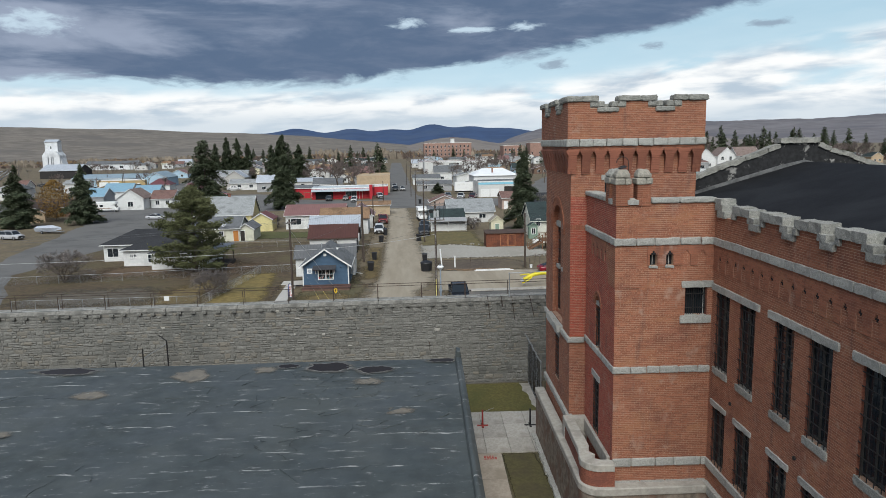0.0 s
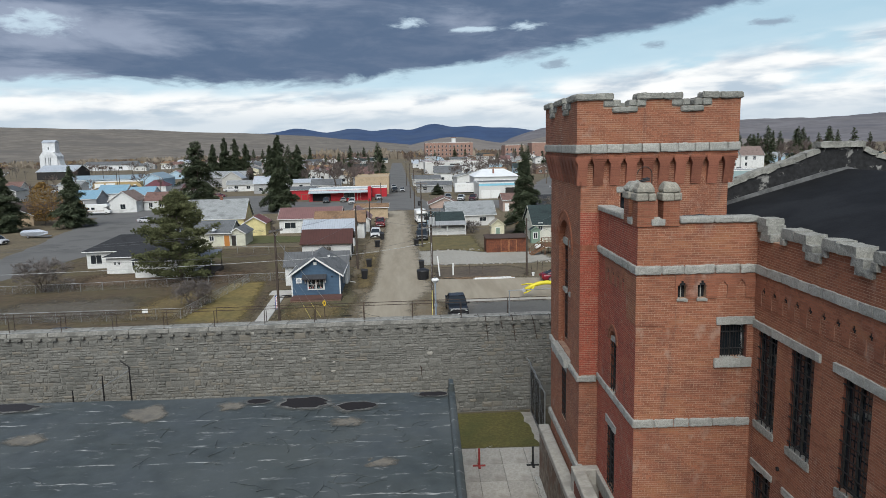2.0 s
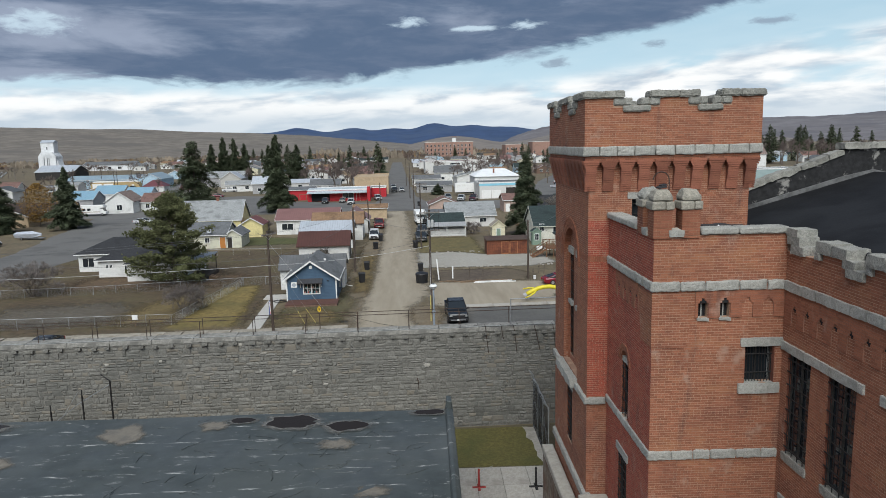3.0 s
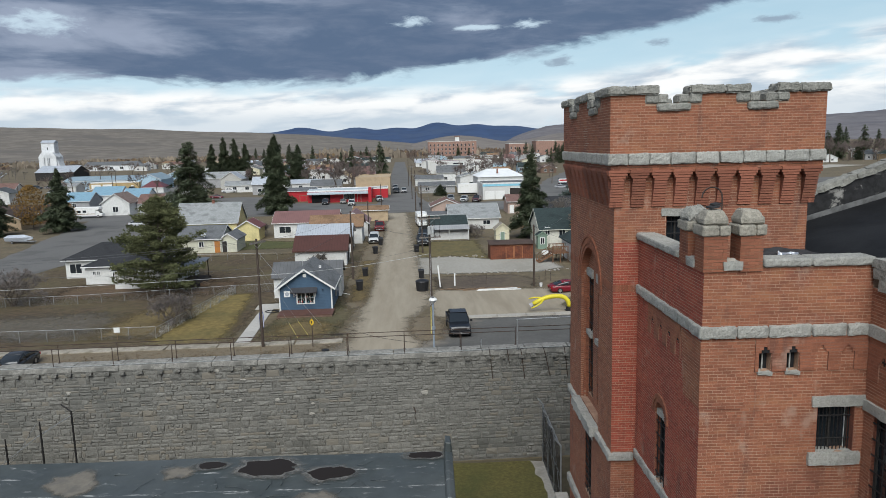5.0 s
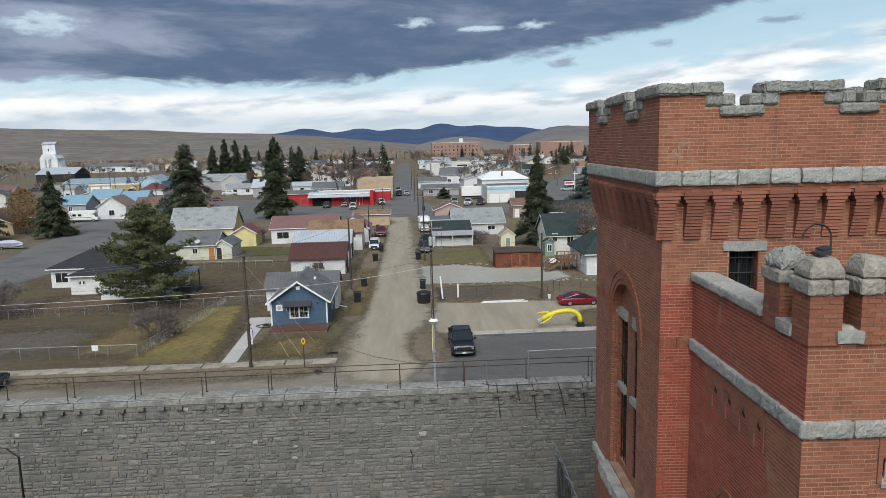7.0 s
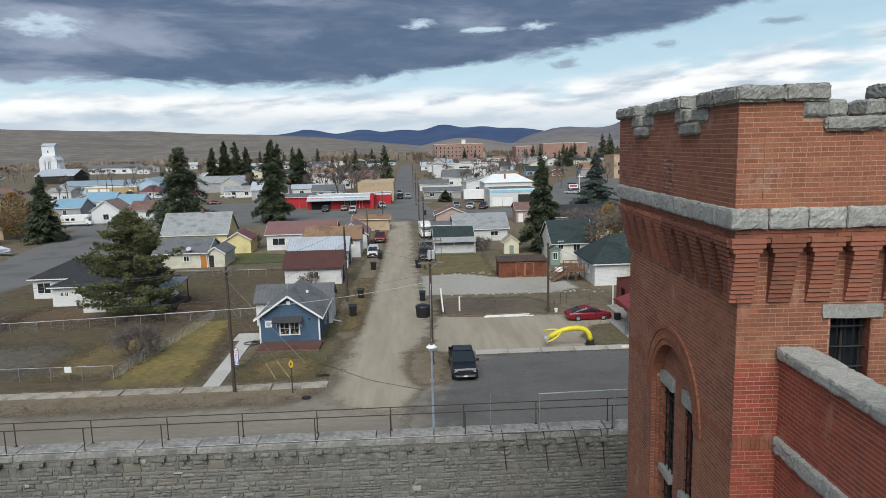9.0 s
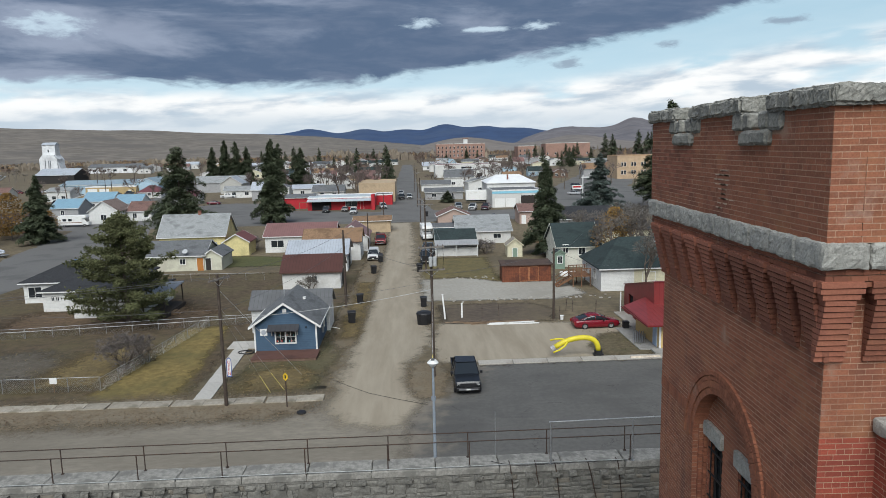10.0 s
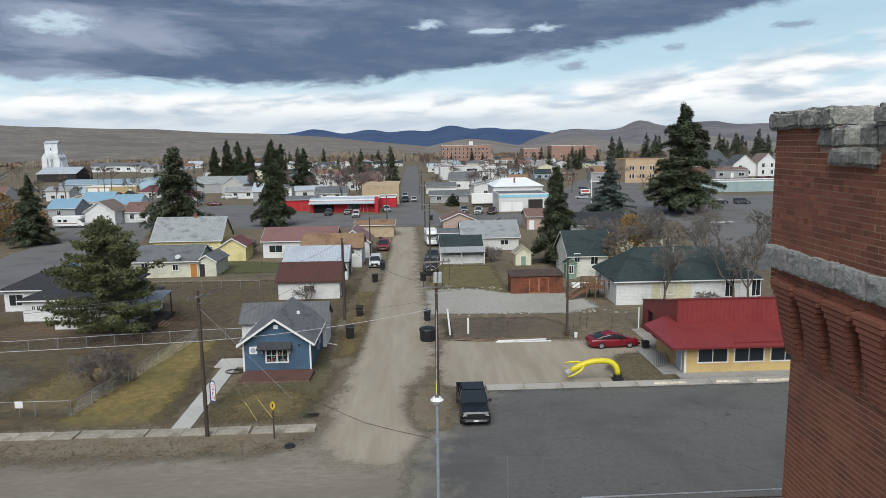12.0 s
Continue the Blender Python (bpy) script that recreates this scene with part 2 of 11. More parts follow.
# ---- mesh helpers ----
class Mesh:
    """Vertices and faces gathered for one part."""

    def __init__(self):
        self.v, self.f = [], []

    def add(self, verts, faces):
        k = len(self.v)
        self.v.extend(verts)
        self.f.extend(tuple(i + k for i in f) for f in faces)
        return self

    def box(self, x0, y0, z0, x1, y1, z1):
        return self.add([(x0, y0, z0), (x1, y0, z0), (x1, y1, z0), (x0, y1, z0), (x0, y0, z1), (x1, y0, z1), (x1, y1, z1), (x0, y1, z1)],
                        [(0, 3, 2, 1), (4, 5, 6, 7), (0, 1, 5, 4), (1, 2, 6, 5), (2, 3, 7, 6), (3, 0, 4, 7)])

    def prism(self, pts, a, b, axis="z"):
        """A polygon swept from a to b. pts: (x, y) for z, (x, z) for y, (y, z) for x."""
        put = {"z": lambda p, h: (p[0], p[1], h), "y": lambda p, h: (p[0], h, p[1]), "x": lambda p, h: (h, p[0], p[1])}[axis]
        n = len(pts)
        vs = [put(p, a) for p in pts] + [put(p, b) for p in pts]
        fs = [tuple(range(n))[::-1], tuple(range(n, 2 * n))] + [(i, (i + 1) % n, n + (i + 1) % n, n + i) for i in range(n)]
        return self.add(vs, fs)

    def cyl(self, p0, p1, r0, r1=None, n=10, caps=True):
        r1 = r0 if r1 is None else r1
        p0, p1 = Vector(p0), Vector(p1)
        d = (p1 - p0).normalized()
        a = d.orthogonal().normalized()
        b = d.cross(a)
        vs = []
        for p, r in ((p0, r0), (p1, r1)):
            for i in range(n):
                t = 2 * math.pi * i / n
                vs.append(tuple(p + a * (r * math.cos(t)) + b * (r * math.sin(t))))
        fs = [(i, (i + 1) % n, n + (i + 1) % n, n + i) for i in range(n)]
        if caps:
            fs += [tuple(range(n))[::-1], tuple(range(n, 2 * n))]
        return self.add(vs, fs)

    def tube(self, pts, r, n=6, r_end=None):
        """One connected pipe along the points."""
        k, base = len(pts), len(self.v)
        P = [Vector(p) for p in pts]
        a = (P[1] - P[0]).normalized().orthogonal().normalized()
        for i, p in enumerate(P):
            d = (P[min(i + 1, k - 1)] - P[max(i - 1, 0)]).normalized()
            a = (a - d * a.dot(d)).normalized()
            b = d.cross(a)
            rr = r if r_end is None else r + (r_end - r) * i / (k - 1)
            for j in range(n):
                t = 2 * math.pi * j / n
                self.v.append(tuple(p + a * (rr * math.cos(t)) + b * (rr * math.sin(t))))
        for i in range(k - 1):
            for j in range(n):
                q = base + i * n
                self.f.append((q + j, q + (j + 1) % n, q + n + (j + 1) % n, q + n + j))
        self.f.append(tuple(range(base, base + n))[::-1])
        self.f.append(tuple(range(base + (k - 1) * n, base + k * n)))
        return self

    def quad(self, *p):
        return self.add(list(p), [tuple(range(len(p)))])

    def data(self, name):
        me = bpy.data.meshes.new(name)
        me.from_pydata([tuple(p) for p in self.v], [], self.f)
        me.update()
        return me


def part(name, mesh, material, parent=None, label="", bevel=0.0, smooth_shade=False, kind="", at=None):
    me = mesh if isinstance(mesh, bpy.types.Mesh) else mesh.data(name)
    if not isinstance(mesh, bpy.types.Mesh):
        bm = bmesh.new()
        bm.from_mesh(me)
        bmesh.ops.recalc_face_normals(bm, faces=bm.faces) if len(bm.faces) < 60000 else None
        if bevel:
            es = [e for e in bm.edges if len(e.link_faces) == 2 and e.calc_face_angle() > 0.6]
            bmesh.ops.bevel(bm, geom=es, offset=bevel, segments=1, affect="EDGES", clamp_overlap=True)
        bm.to_mesh(me)
        bm.free()
    if not me.materials:
        me.materials.append(material)
    if smooth_shade:
        me.shade_smooth()
    ob = new(name, me)
    if parent:
        ob.parent = parent
    if at is not None:
        ob.matrix_basis = at
    return tagged(ob, label=label, kind=kind)


def thing(name, m, label, category, group="", kind=""):
    e = new(name)
    e.empty_display_size = 0.3
    e.matrix_basis = m
    return tagged(e, label, category, group, kind)


TOWN_TURN = 2.4
TOWN = pose(0, 0, 0, 0, 0, TOWN_TURN)


def town(u, v, z=0.0, turn=0.0):
    """A pose in the town's own grid, which is turned against the prison's."""
    return TOWN @ pose(u, v, z, 0, 0, turn)


def slab(mesh, length, z0, z1, t, holes=()):
    """An upright wall along x from 0, thickness t towards +y, with openings (a, b, lo, hi) right through."""
    xs = sorted({0.0, length, *(h[0] for h in holes), *(h[1] for h in holes)})
    zs = sorted({z0, z1, *(h[2] for h in holes), *(h[3] for h in holes)})
    xs, zs = [x for x in xs if 0 <= x <= length], [z for z in zs if z0 <= z <= z1]
    solid = lambda i, j: 0 <= i < len(xs) - 1 and 0 <= j < len(zs) - 1 and not any(
        h[0] <= (xs[i] + xs[i + 1]) / 2 <= h[1] and h[2] <= (zs[j] + zs[j + 1]) / 2 <= h[3] for h in holes)
    for i in range(len(xs) - 1):
        for j in range(len(zs) - 1):
            if not solid(i, j):
                continue
            a, b, c, d = xs[i], xs[i + 1], zs[j], zs[j + 1]
            mesh.quad((a, 0, c), (b, 0, c), (b, 0, d), (a, 0, d))
            mesh.quad((b, t, c), (a, t, c), (a, t, d), (b, t, d))
            if not solid(i - 1, j):
                mesh.quad((a, t, c), (a, 0, c), (a, 0, d), (a, t, d))
            if not solid(i + 1, j):
                mesh.quad((b, 0, c), (b, t, c), (b, t, d), (b, 0, d))
            if not solid(i, j - 1):
                mesh.quad((a, t, c), (b, t, c), (b, 0, c), (a, 0, c))
            if not solid(i, j + 1):
                mesh.quad((a, 0, d), (b, 0, d), (b, t, d), (a, t, d))
    return mesh


def brick_rows(length, z0, z1, holes, rnd, course=0.0785, stretcher=0.222, joint=0.013, head=0.008):
    """Yields (a, b, lo, hi) of each brick of a wall face, clear of its openings (a, b, lo, hi, arch radius or 0)."""
    rows = max(1, round((z1 - z0) / course))
    h = (z1 - z0) / rows
    for r in range(rows):
        lo, hi = z0 + r * h, z0 + (r + 1) * h - joint
        mid = (lo + hi) / 2
        step = stretcher / 2 if r % 6 == 5 else stretcher
        blocked = []
        for hole in holes:
            a, b, c, d = hole[:4]
            rad = hole[4] if len(hole) > 4 else 0
            if c - 0.02 < mid < d:
                blocked.append((a, b))
            elif rad and d <= mid < d + rad:
                half = (b - a) / 2 * math.sqrt(max(0, 1 - ((mid - d) / rad) ** 2))
                blocked.append(((a + b) / 2 - half, (a + b) / 2 + half))
        free, x = [], 0.0
        for a, b in sorted(blocked):
            if a > x:
                free.append((x, a))
            x = max(x, b)
        if x < length:
            free.append((x, length))
        off = (r % 2) * stretcher / 2 + rnd.uniform(-0.02, 0.02)
        for a, b in free:
            x = a
            k = math.floor((a - off) / step) + 1
            while x < b - 0.004:
                e = min(b, off + k * step)
                k += 1
                if e - x < 0.03:
                    if e >= b:
                        break
                    continue
                yield x, (e - head if e < b else e), lo, hi
                x = e


def bricks(mesh, origin, u, n, length, z0, z1, holes=(), seed=1, proud=0.0007, skip=None):
    """Brickwork laid on a wall face: every brick stands a little proud of the mortar by its own amount."""
    rnd = random.Random(seed)
    o, u, n = Vector(origin), Vector(u), Vector(n)
    for a, b, lo, hi in brick_rows(length, z0, z1, holes, rnd):
        if skip and skip(a, b, lo, hi):
            continue
        p = proud + rnd.uniform(-0.0002, 0.0008)
        q = []
        for d in (-0.004, p):
            for s, z in ((a, lo), (b, lo), (b, hi), (a, hi)):
                w = o + u * s + n * d
                q.append((w.x, w.y, z))
        mesh.add(q, [(4, 5, 6, 7), (0, 1, 5, 4), (1, 2, 6, 5), (2, 3, 7, 6), (3, 0, 4, 7)])


def rough_block(lx, ly, lz, seed, bump=0.03, step=0.16, worn=0.0):
    """A quarry-faced stone, centred on x and y, standing on z = 0, with a worn, uneven skin."""
    me = Mesh()
    nx, ny, nz = max(2, round(lx / step)), max(2, round(ly / step)), max(2, round(lz / step))
    idx = {}

    def vert(i, j, k):
        if (i, j, k) not in idx:
            p = Vector((lx * (i / nx - 0.5), ly * (j / ny - 0.5), lz * k / nz))
            q = p + Vector((seed * 3.1, seed * 1.7, seed * 2.3))
            d = noise.noise_vector(q * 3.2) * bump + noise.noise_vector(q * 8) * bump * 0.6 + noise.noise_vector(q * 23) * bump * (0.8 if worn else 0.5)
            e = (i in (0, nx)) + (j in (0, ny)) + (k in (0, nz))
            pull = 1 - (0.0, 0.0, 0.012, 0.03)[e]
            c = Vector((0, 0, lz / 2))
            if worn and e > 1:
                r = worn * (0.45 + 0.9 * abs(noise.noise(q * 5.5)))
                p = Vector((p.x + r * ((i == 0) - (i == nx)), p.y + r * ((j == 0) - (j == ny)), p.z + r * ((k == 0) - (k == nz))))
            idx[i, j, k] = len(me.v)
            me.v.append(tuple(c + (p - c) * pull + d))
        return idx[i, j, k]

    for i in range(nx):
        for j in range(ny):
            for k in (0, nz):
                me.f.append((vert(i, j, k), vert(i + 1, j, k), vert(i + 1, j + 1, k), vert(i, j + 1, k)))
        for k in range(nz):
            for j in (0, ny):
                me.f.append((vert(i, j, k), vert(i + 1, j, k), vert(i + 1, j, k + 1), vert(i, j, k + 1)))
    for j in range(ny):
        for k in range(nz):
            for i in (0, nx):
                me.f.append((vert(i, j, k), vert(i, j + 1, k), vert(i, j + 1, k + 1), vert(i, j, k + 1)))
    return me


def stone_run(name, parent, material, p0, p1, z0, z1, depth, proud, seed, lo=0.45, hi=0.85, bump=0.018, nearby=True):
    """A course of trim stones from p0 to p1, face proud of the line by proud to its right-hand side, each a piece of its own."""
    rnd = random.Random(seed)
    a, b = Vector((*p0, 0)), Vector((*p1, 0))
    total = (b - a).length
    d = (b - a).normalized()
    n = Vector((d.y, -d.x, 0))
    turn = math.degrees(math.atan2(d.y, d.x))
    s = 0.0
    while s < total - 0.02:
        w = min(rnd.uniform(lo, hi), total - s)
        if total - s - w < 0.2:
            w = total - s
        me = rough_block(w - 0.012, depth, z1 - z0, seed + s, bump * 1.1, 0.05 if nearby else 0.17, 0.016 if nearby else 0.0)
        c = a + d * (s + w / 2) + n * (proud - depth / 2)
        part(name, me, material, parent, at=pose(c.x, c.y, z0, 0, 0, turn))
        s += w

# ---- prison: tower, block and cell house ----
ID = Matrix.Identity(4)
XR = Vector((1, 0, 0))


def placed(mesh, m):
    mesh.v = [tuple(m @ Vector(p)) for p in mesh.v]
    return mesh


def wall_core(parent, material, p0, p1, z0, z1, t, holes=()):
    """A straight wall of mortar and rubble from p0 to p1; its face is on the right-hand side of that line."""
    d = Vector((p1[0] - p0[0], p1[1] - p0[1]))
    me = slab(Mesh(), d.length, z0, z1, t, [h[:4] if len(h) < 5 or not h[4] else (h[0], h[1], h[2], h[3] + h[4]) for h in holes])
    placed(me, pose(p0[0], p0[1], 0, 0, 0, math.degrees(math.atan2(d.y, d.x))))
    return part("wall", me, material, parent)


def face_bricks(mesh, p0, p1, z0, z1, holes=(), seed=1, skip=None):
    d = Vector((p1[0] - p0[0], p1[1] - p0[1], 0))
    u = d.normalized()
    bricks(mesh, (p0[0], p0[1], 0), u, Vector((u.y, -u.x, 0)), d.length, z0, z1, holes, seed, skip=skip)


def arch_fill(parent, p0, u, c, half, spring, depth, material):
    """Spandrels behind a round arch: closes the square hole of the core above the curve."""
    n = Vector((u.y, -u.x, 0))
    for sgn in (-1, 1):
        pts = [(c + sgn * half, spring), (c + sgn * half, spring + half)]
        pts += [(c + sgn * half * math.sin(a), spring + half * math.cos(a)) for a in (radians(9 * i) for i in range(0, 11))]
        me = Mesh()
        o = Vector((*p0, 0))
        k = len(pts)
        vs = []
        for dd in (0.0, -depth):
            for s, z in pts:
                w = o + u * s + n * dd
                vs.append((w.x, w.y, z))
        me.add(vs, [tuple(range(k)), tuple(range(k, 2 * k))[::-1]] + [(i, (i + 1) % k, k + (i + 1) % k, k + i) for i in range(k)])
        part("arch_spandrel", me, material, parent)


def voussoirs(parent, p0, u, c, spring, r0, r1, count, proud, material, deep=0.02):
    """A ring of radial bricks round an arch, one mesh."""
    n = Vector((u.y, -u.x, 0))
    o = Vector((*p0, 0))
    me = Mesh()
    for i in range(count):
        for q, (ra, rb) in enumerate(((r0, (r0 + r1) / 2 - 0.006), ((r0 + r1) / 2 + 0.006, r1))):
            a0, a1 = math.pi * (i + 0.06) / count, math.pi * (i + 0.94) / count
            vs = []
            for dd in (-deep, proud + 0.02 * q):
                for r, a in ((ra, a0), (ra, a1), (rb, a1), (rb, a0)):
                    w = o + u * (c + r * math.cos(a)) + n * dd
                    vs.append((w.x, w.y, spring + r * math.sin(a)))
            me.add(vs, [(4, 5, 6, 7), (0, 1, 5, 4), (1, 2, 6, 5), (2, 3, 7, 6), (3, 0, 4, 7)])
    return part("arch_ring", me, material, parent, "ring of radial red bricks", kind="stuff")


def window_bars(parent, p0, u, a, b, lo, hi, back, nv, nh):
    """A dark pane set back in an opening, with an iron grille before it."""
    n = Vector((u.y, -u.x, 0))
    o = Vector((*p0, 0))
    at = lambda s, z, d: tuple(Vector(((o + u * s - n * d).x, (o + u * s - n * d).y, z)))
    win = part("window", Mesh().quad(at(a, lo, back), at(b, lo, back), at(b, hi, back), at(a, hi, back)), GLASS, parent, "dark dusty window pane behind iron bars")
    dp = back - 0.004
    for s, e in ((a, 0.014), (b, -0.014)):
        v = [at(s, lo, 0.006), at(s, lo, dp), at(s, hi, dp), at(s, hi, 0.006), at(s + e, lo, 0.006), at(s + e, lo, dp), at(s + e, hi, dp), at(s + e, hi, 0.006)]
        part("jamb", Mesh().add(v, [(0, 1, 2, 3), (4, 5, 6, 7), (0, 1, 5, 4), (1, 2, 6, 5), (2, 3, 7, 6), (3, 0, 4, 7)]), PLAIN_BRICK, win, "red brick reveal")
    g = Mesh()
    for i in range(nv):
        s = a + (b - a) * (i + 0.5) / nv
        g.cyl(at(s, lo, back - 0.16), at(s, hi, back - 0.16), 0.014, n=5)
    for j in range(nh):
        z = lo + (hi - lo) * (j + 0.5) / nh
        g.cyl(at(a, z, back - 0.16), at(b, z, back - 0.16), 0.02, n=5)
    part("grille", g, IRON, win, "black iron window bars")
    f = Mesh()
    for s in (a + 0.03, b - 0.03, (a + b) / 2):
        f.cyl(at(s, lo, back - 0.03), at(s, hi, back - 0.03), 0.03, n=4)
    part("frame", f, mat("old_sash", (0.05, 0.047, 0.043), rough=0.8), win)
    return win


def stone_piece(name, parent, x0, x1, y0, y1, z0, z1, seed, material=None, bump=0.02):
    me = rough_block(x1 - x0, y1 - y0, z1 - z0, seed, bump)
    return part(name, me, material or GRANITE, parent, at=pose((x0 + x1) / 2, (y0 + y1) / 2, z0))


# --- tower
tower = thing("prison_tower", ID, "square red brick prison tower with crenellated granite-capped parapet", "tower")
TX0, TX1, TY0, TY1 = 5.58, 11.42, 26.70, 33.06       # shaft
HX0, HX1, HY0, HY1 = 5.36, 11.67, 26.42, 33.42       # head
BLK_X, SOLD_Z = 6.34, 13.24
t_left = (TX0, TY1), (TX0, TY0)                       # face towards -x, runs towards -y
ARCH_Y, ARCH_Z = 29.78, 12.83                         # centre of the tall arch and its springing
arch_c, arch_h = TY1 - ARCH_Y, 1.325
t_holes_l = [(arch_c - arch_h, arch_c + arch_h, 8.25, ARCH_Z, arch_h), (TY1 - 30.3, TY1 - 29.3, 5.0, 7.35, 0)]
t_holes_f = [(7.15 - TX0, 7.85 - TX0, 14.1, 15.52, 0)]
wall_core(tower, MORTAR, *t_left, 0, 16.95, 0.55, t_holes_l)
wall_core(tower, MORTAR, (TX0 + 0.55, TY0), (TX1 - 0.55, TY0), 0, 16.95, 0.55, [(a - 0.55, b - 0.55, *r) for a, b, *r in t_holes_f])
wall_core(tower, MORTAR, (TX1, TY0), (TX1, TY1), 0, 16.95, 0.55)
wall_core(tower, MORTAR, (TX1 - 0.55, TY1), (TX0 + 0.55, TY1), 0, 16.95, 0.55)
sh = Mesh()
face_bricks(sh, *t_left, 0, 16.9, t_holes_l, 11)
in_wash = lambda a, b, lo, hi: a < 0.72 and 8.05 < lo < 14.75
face_bricks(sh, (TX0, TY0), (TX1, TY0), 0, 16.9, t_holes_f, 12, skip=in_wash)
face_bricks(sh, (TX1, TY0), (TX1, TY1), 13.5, 16.9, (), 13)
part("shaft_brickwork", sh, BRICK, tower, "courses of weathered red brick", kind="stuff")
wash = Mesh()
face_bricks(wash, (TX0, TY0), (TX1, TY0), 0, 16.9, t_holes_f, 12, skip=lambda *q: not in_wash(*q))
part("washed_brickwork", wash, BRICK_WASH, tower, "brick courses under a fading red wash", kind="stuff")
part("tower_floor", Mesh().box(TX0 + 0.5, TY0 + 0.5, 14.0, TX1 - 0.5, TY1 - 0.5, 14.1), DARK, tower)
ul = Vector((0, -1, 0))
arch_fill(tower, t_left[0], ul, arch_c, arch_h, ARCH_Z, 0.5, MORTAR)
voussoirs(tower, t_left[0], ul, arch_c, ARCH_Z, arch_h - 0.012, arch_h + 0.24, 56, 0.016, BRICK, 0.36)
voussoirs(tower, t_left[0], ul, arch_c, ARCH_Z, arch_h + 0.25, arch_h + 0.42, 80, 0.03, BRICK)
# recessed panel of the tall arch: a brick pier between two slit windows
inner = Mesh()
bx, SLITS = TX0 + 0.25, ((0.16, 0.86), (1.52, 2.24))
slit_holes = [(a, b, 8.5, 12.95) for a, b in SLITS]
ya, yb = ARCH_Y + arch_h, ARCH_Y - arch_h
slab(inner, 2 * arch_h, 8.25, 14.25, 0.12, slit_holes)
placed(inner, pose(bx, ya, 0, 0, 0, -90))
part("recess_panel", inner, MORTAR, tower)
ib = Mesh()
bricks(ib, (bx, ya, 0), ul, Vector((-1, 0, 0)), 2 * arch_h, 8.25, 14.25, slit_holes, 15)
# jambs of the tall arch, stepped inwards in two orders with toothed, chipped courses
face_bricks(ib, (TX0, ya), (bx, ya), 8.27, ARCH_Z + 0.02, (), 16)
face_bricks(ib, (bx, yb), (TX0, yb), 8.27, ARCH_Z + 0.02, (), 17)
teeth = random.Random(43)
for s_, y0 in ((1, ya), (-1, yb)):
    part("jamb_core", Mesh().box(TX0 + 0.11, min(y0, y0 - s_ * 0.05), 8.27, bx, max(y0, y0 - s_ * 0.05), ARCH_Z + 0.3), MORTAR, tower)
    for r in range(int((ARCH_Z + 0.28 - 8.27) / 0.0785)):
        z = 8.27 + 0.0785 * r
        for x0, d in ((TX0 + 0.105, 0.055), (TX0 + 0.185, 0.11)):
            e = y0 - s_ * (d + (0.014 if r % 2 else 0.0) + teeth.uniform(-0.006, 0.008))
            ib.box(x0 - teeth.uniform(0, 0.006), min(y0, e), z, bx, max(y0, e), z + 0.0655)
for s0, s1 in SLITS:
    for r in range(int(4.4 / 0.0785)):
        z = 8.52 + 0.0785 * r
        for ye, sg in ((ya - s0, 1), (ya - s1, -1)):
            e = ye - sg * (0.05 + (0.03 if r % 2 else 0.0) + teeth.uniform(-0.012, 0.012))
            ib.box(bx + 0.02, min(ye, e), z, bx + 0.10, max(ye, e), z + 0.0655)
part("recess_brickwork", ib, BRICK, tower, kind="stuff")
for i, (s0, s1) in enumerate(SLITS):
    window_bars(tower, (bx, ya), ul, s0, s1, 8.5, 12.95, 0.18, 3, 9)
    stone_piece("lintel", tower, bx - 0.08, bx + 0.1, ya - s1 - 0.04, ya - s0 + 0.06, 12.95, 13.25, 31 + i)
    stone_piece("transom_stone", tower, bx - 0.09, bx + 0.08, ya - s1 - 0.02, ya - s0 + 0.08, 10.75, 10.93, 41 + i)
for i, (a, b) in enumerate(((28.35, 29.75), (29.75, 31.35))):
    stone_piece("arch_sill", tower, TX0 - 0.32, TX0 + 0.4, a, b, 7.84, 8.20, 51 + 4 * i, bump=0.035)
window_bars(tower, t_left[0], ul, TY1 - 30.3, TY1 - 29.3, 5.0, 7.35, 0.18, 4, 8)
stone_piece("lintel", tower, TX0 - 0.03, TX0 + 0.3, 29.1, 30.5, 7.35, 7.62, 52)
# soldier course at the arch's springing
sold = Mesh()
ring = math.sqrt((arch_h + 0.43) ** 2 - (SOLD_Z + 0.11 - ARCH_Z) ** 2)
for p0, p1 in (((TX0, TY1), (TX0, ARCH_Y + ring)), ((TX0, ARCH_Y - ring), (TX0, TY0)), ((TX0, TY0), (BLK_X, TY0))):
    dv = Vector((p1[0] - p0[0], p1[1] - p0[1], 0))
    uu = dv.normalized()
    nn = Vector((uu.y, -uu.x, 0))
    for i in range(int(dv.length / 0.0785)):
        q = []
        for dd in (-0.02, 0.012 + 0.002 * (i % 3)):
            for s, z in ((i * 0.0785 + 0.006, SOLD_Z), (i * 0.0785 + 0.072, SOLD_Z), (i * 0.0785 + 0.072, SOLD_Z + 0.22), (i * 0.0785 + 0.006, SOLD_Z + 0.22)):
                w = Vector((*p0, 0)) + uu * s + nn * dd
                q.append((w.x, w.y, z))
        sold.add(q, [(4, 5, 6, 7), (0, 1, 5, 4), (1, 2, 6, 5), (2, 3, 7, 6), (3, 0, 4, 7)])
part("soldier_course", sold, BRICK, tower, "band of upright red bricks", kind="stuff")
# door from the tower on to the block's roof
window_bars(tower, (TX0, TY0), XR, 7.15 - TX0, 7.85 - TX0, 14.1, 15.52, 0.3, 5, 4)
stone_piece("lintel", tower, 6.98, 8.02, TY0 - 0.04, TY0 + 0.25, 15.52, 15.76, 53)
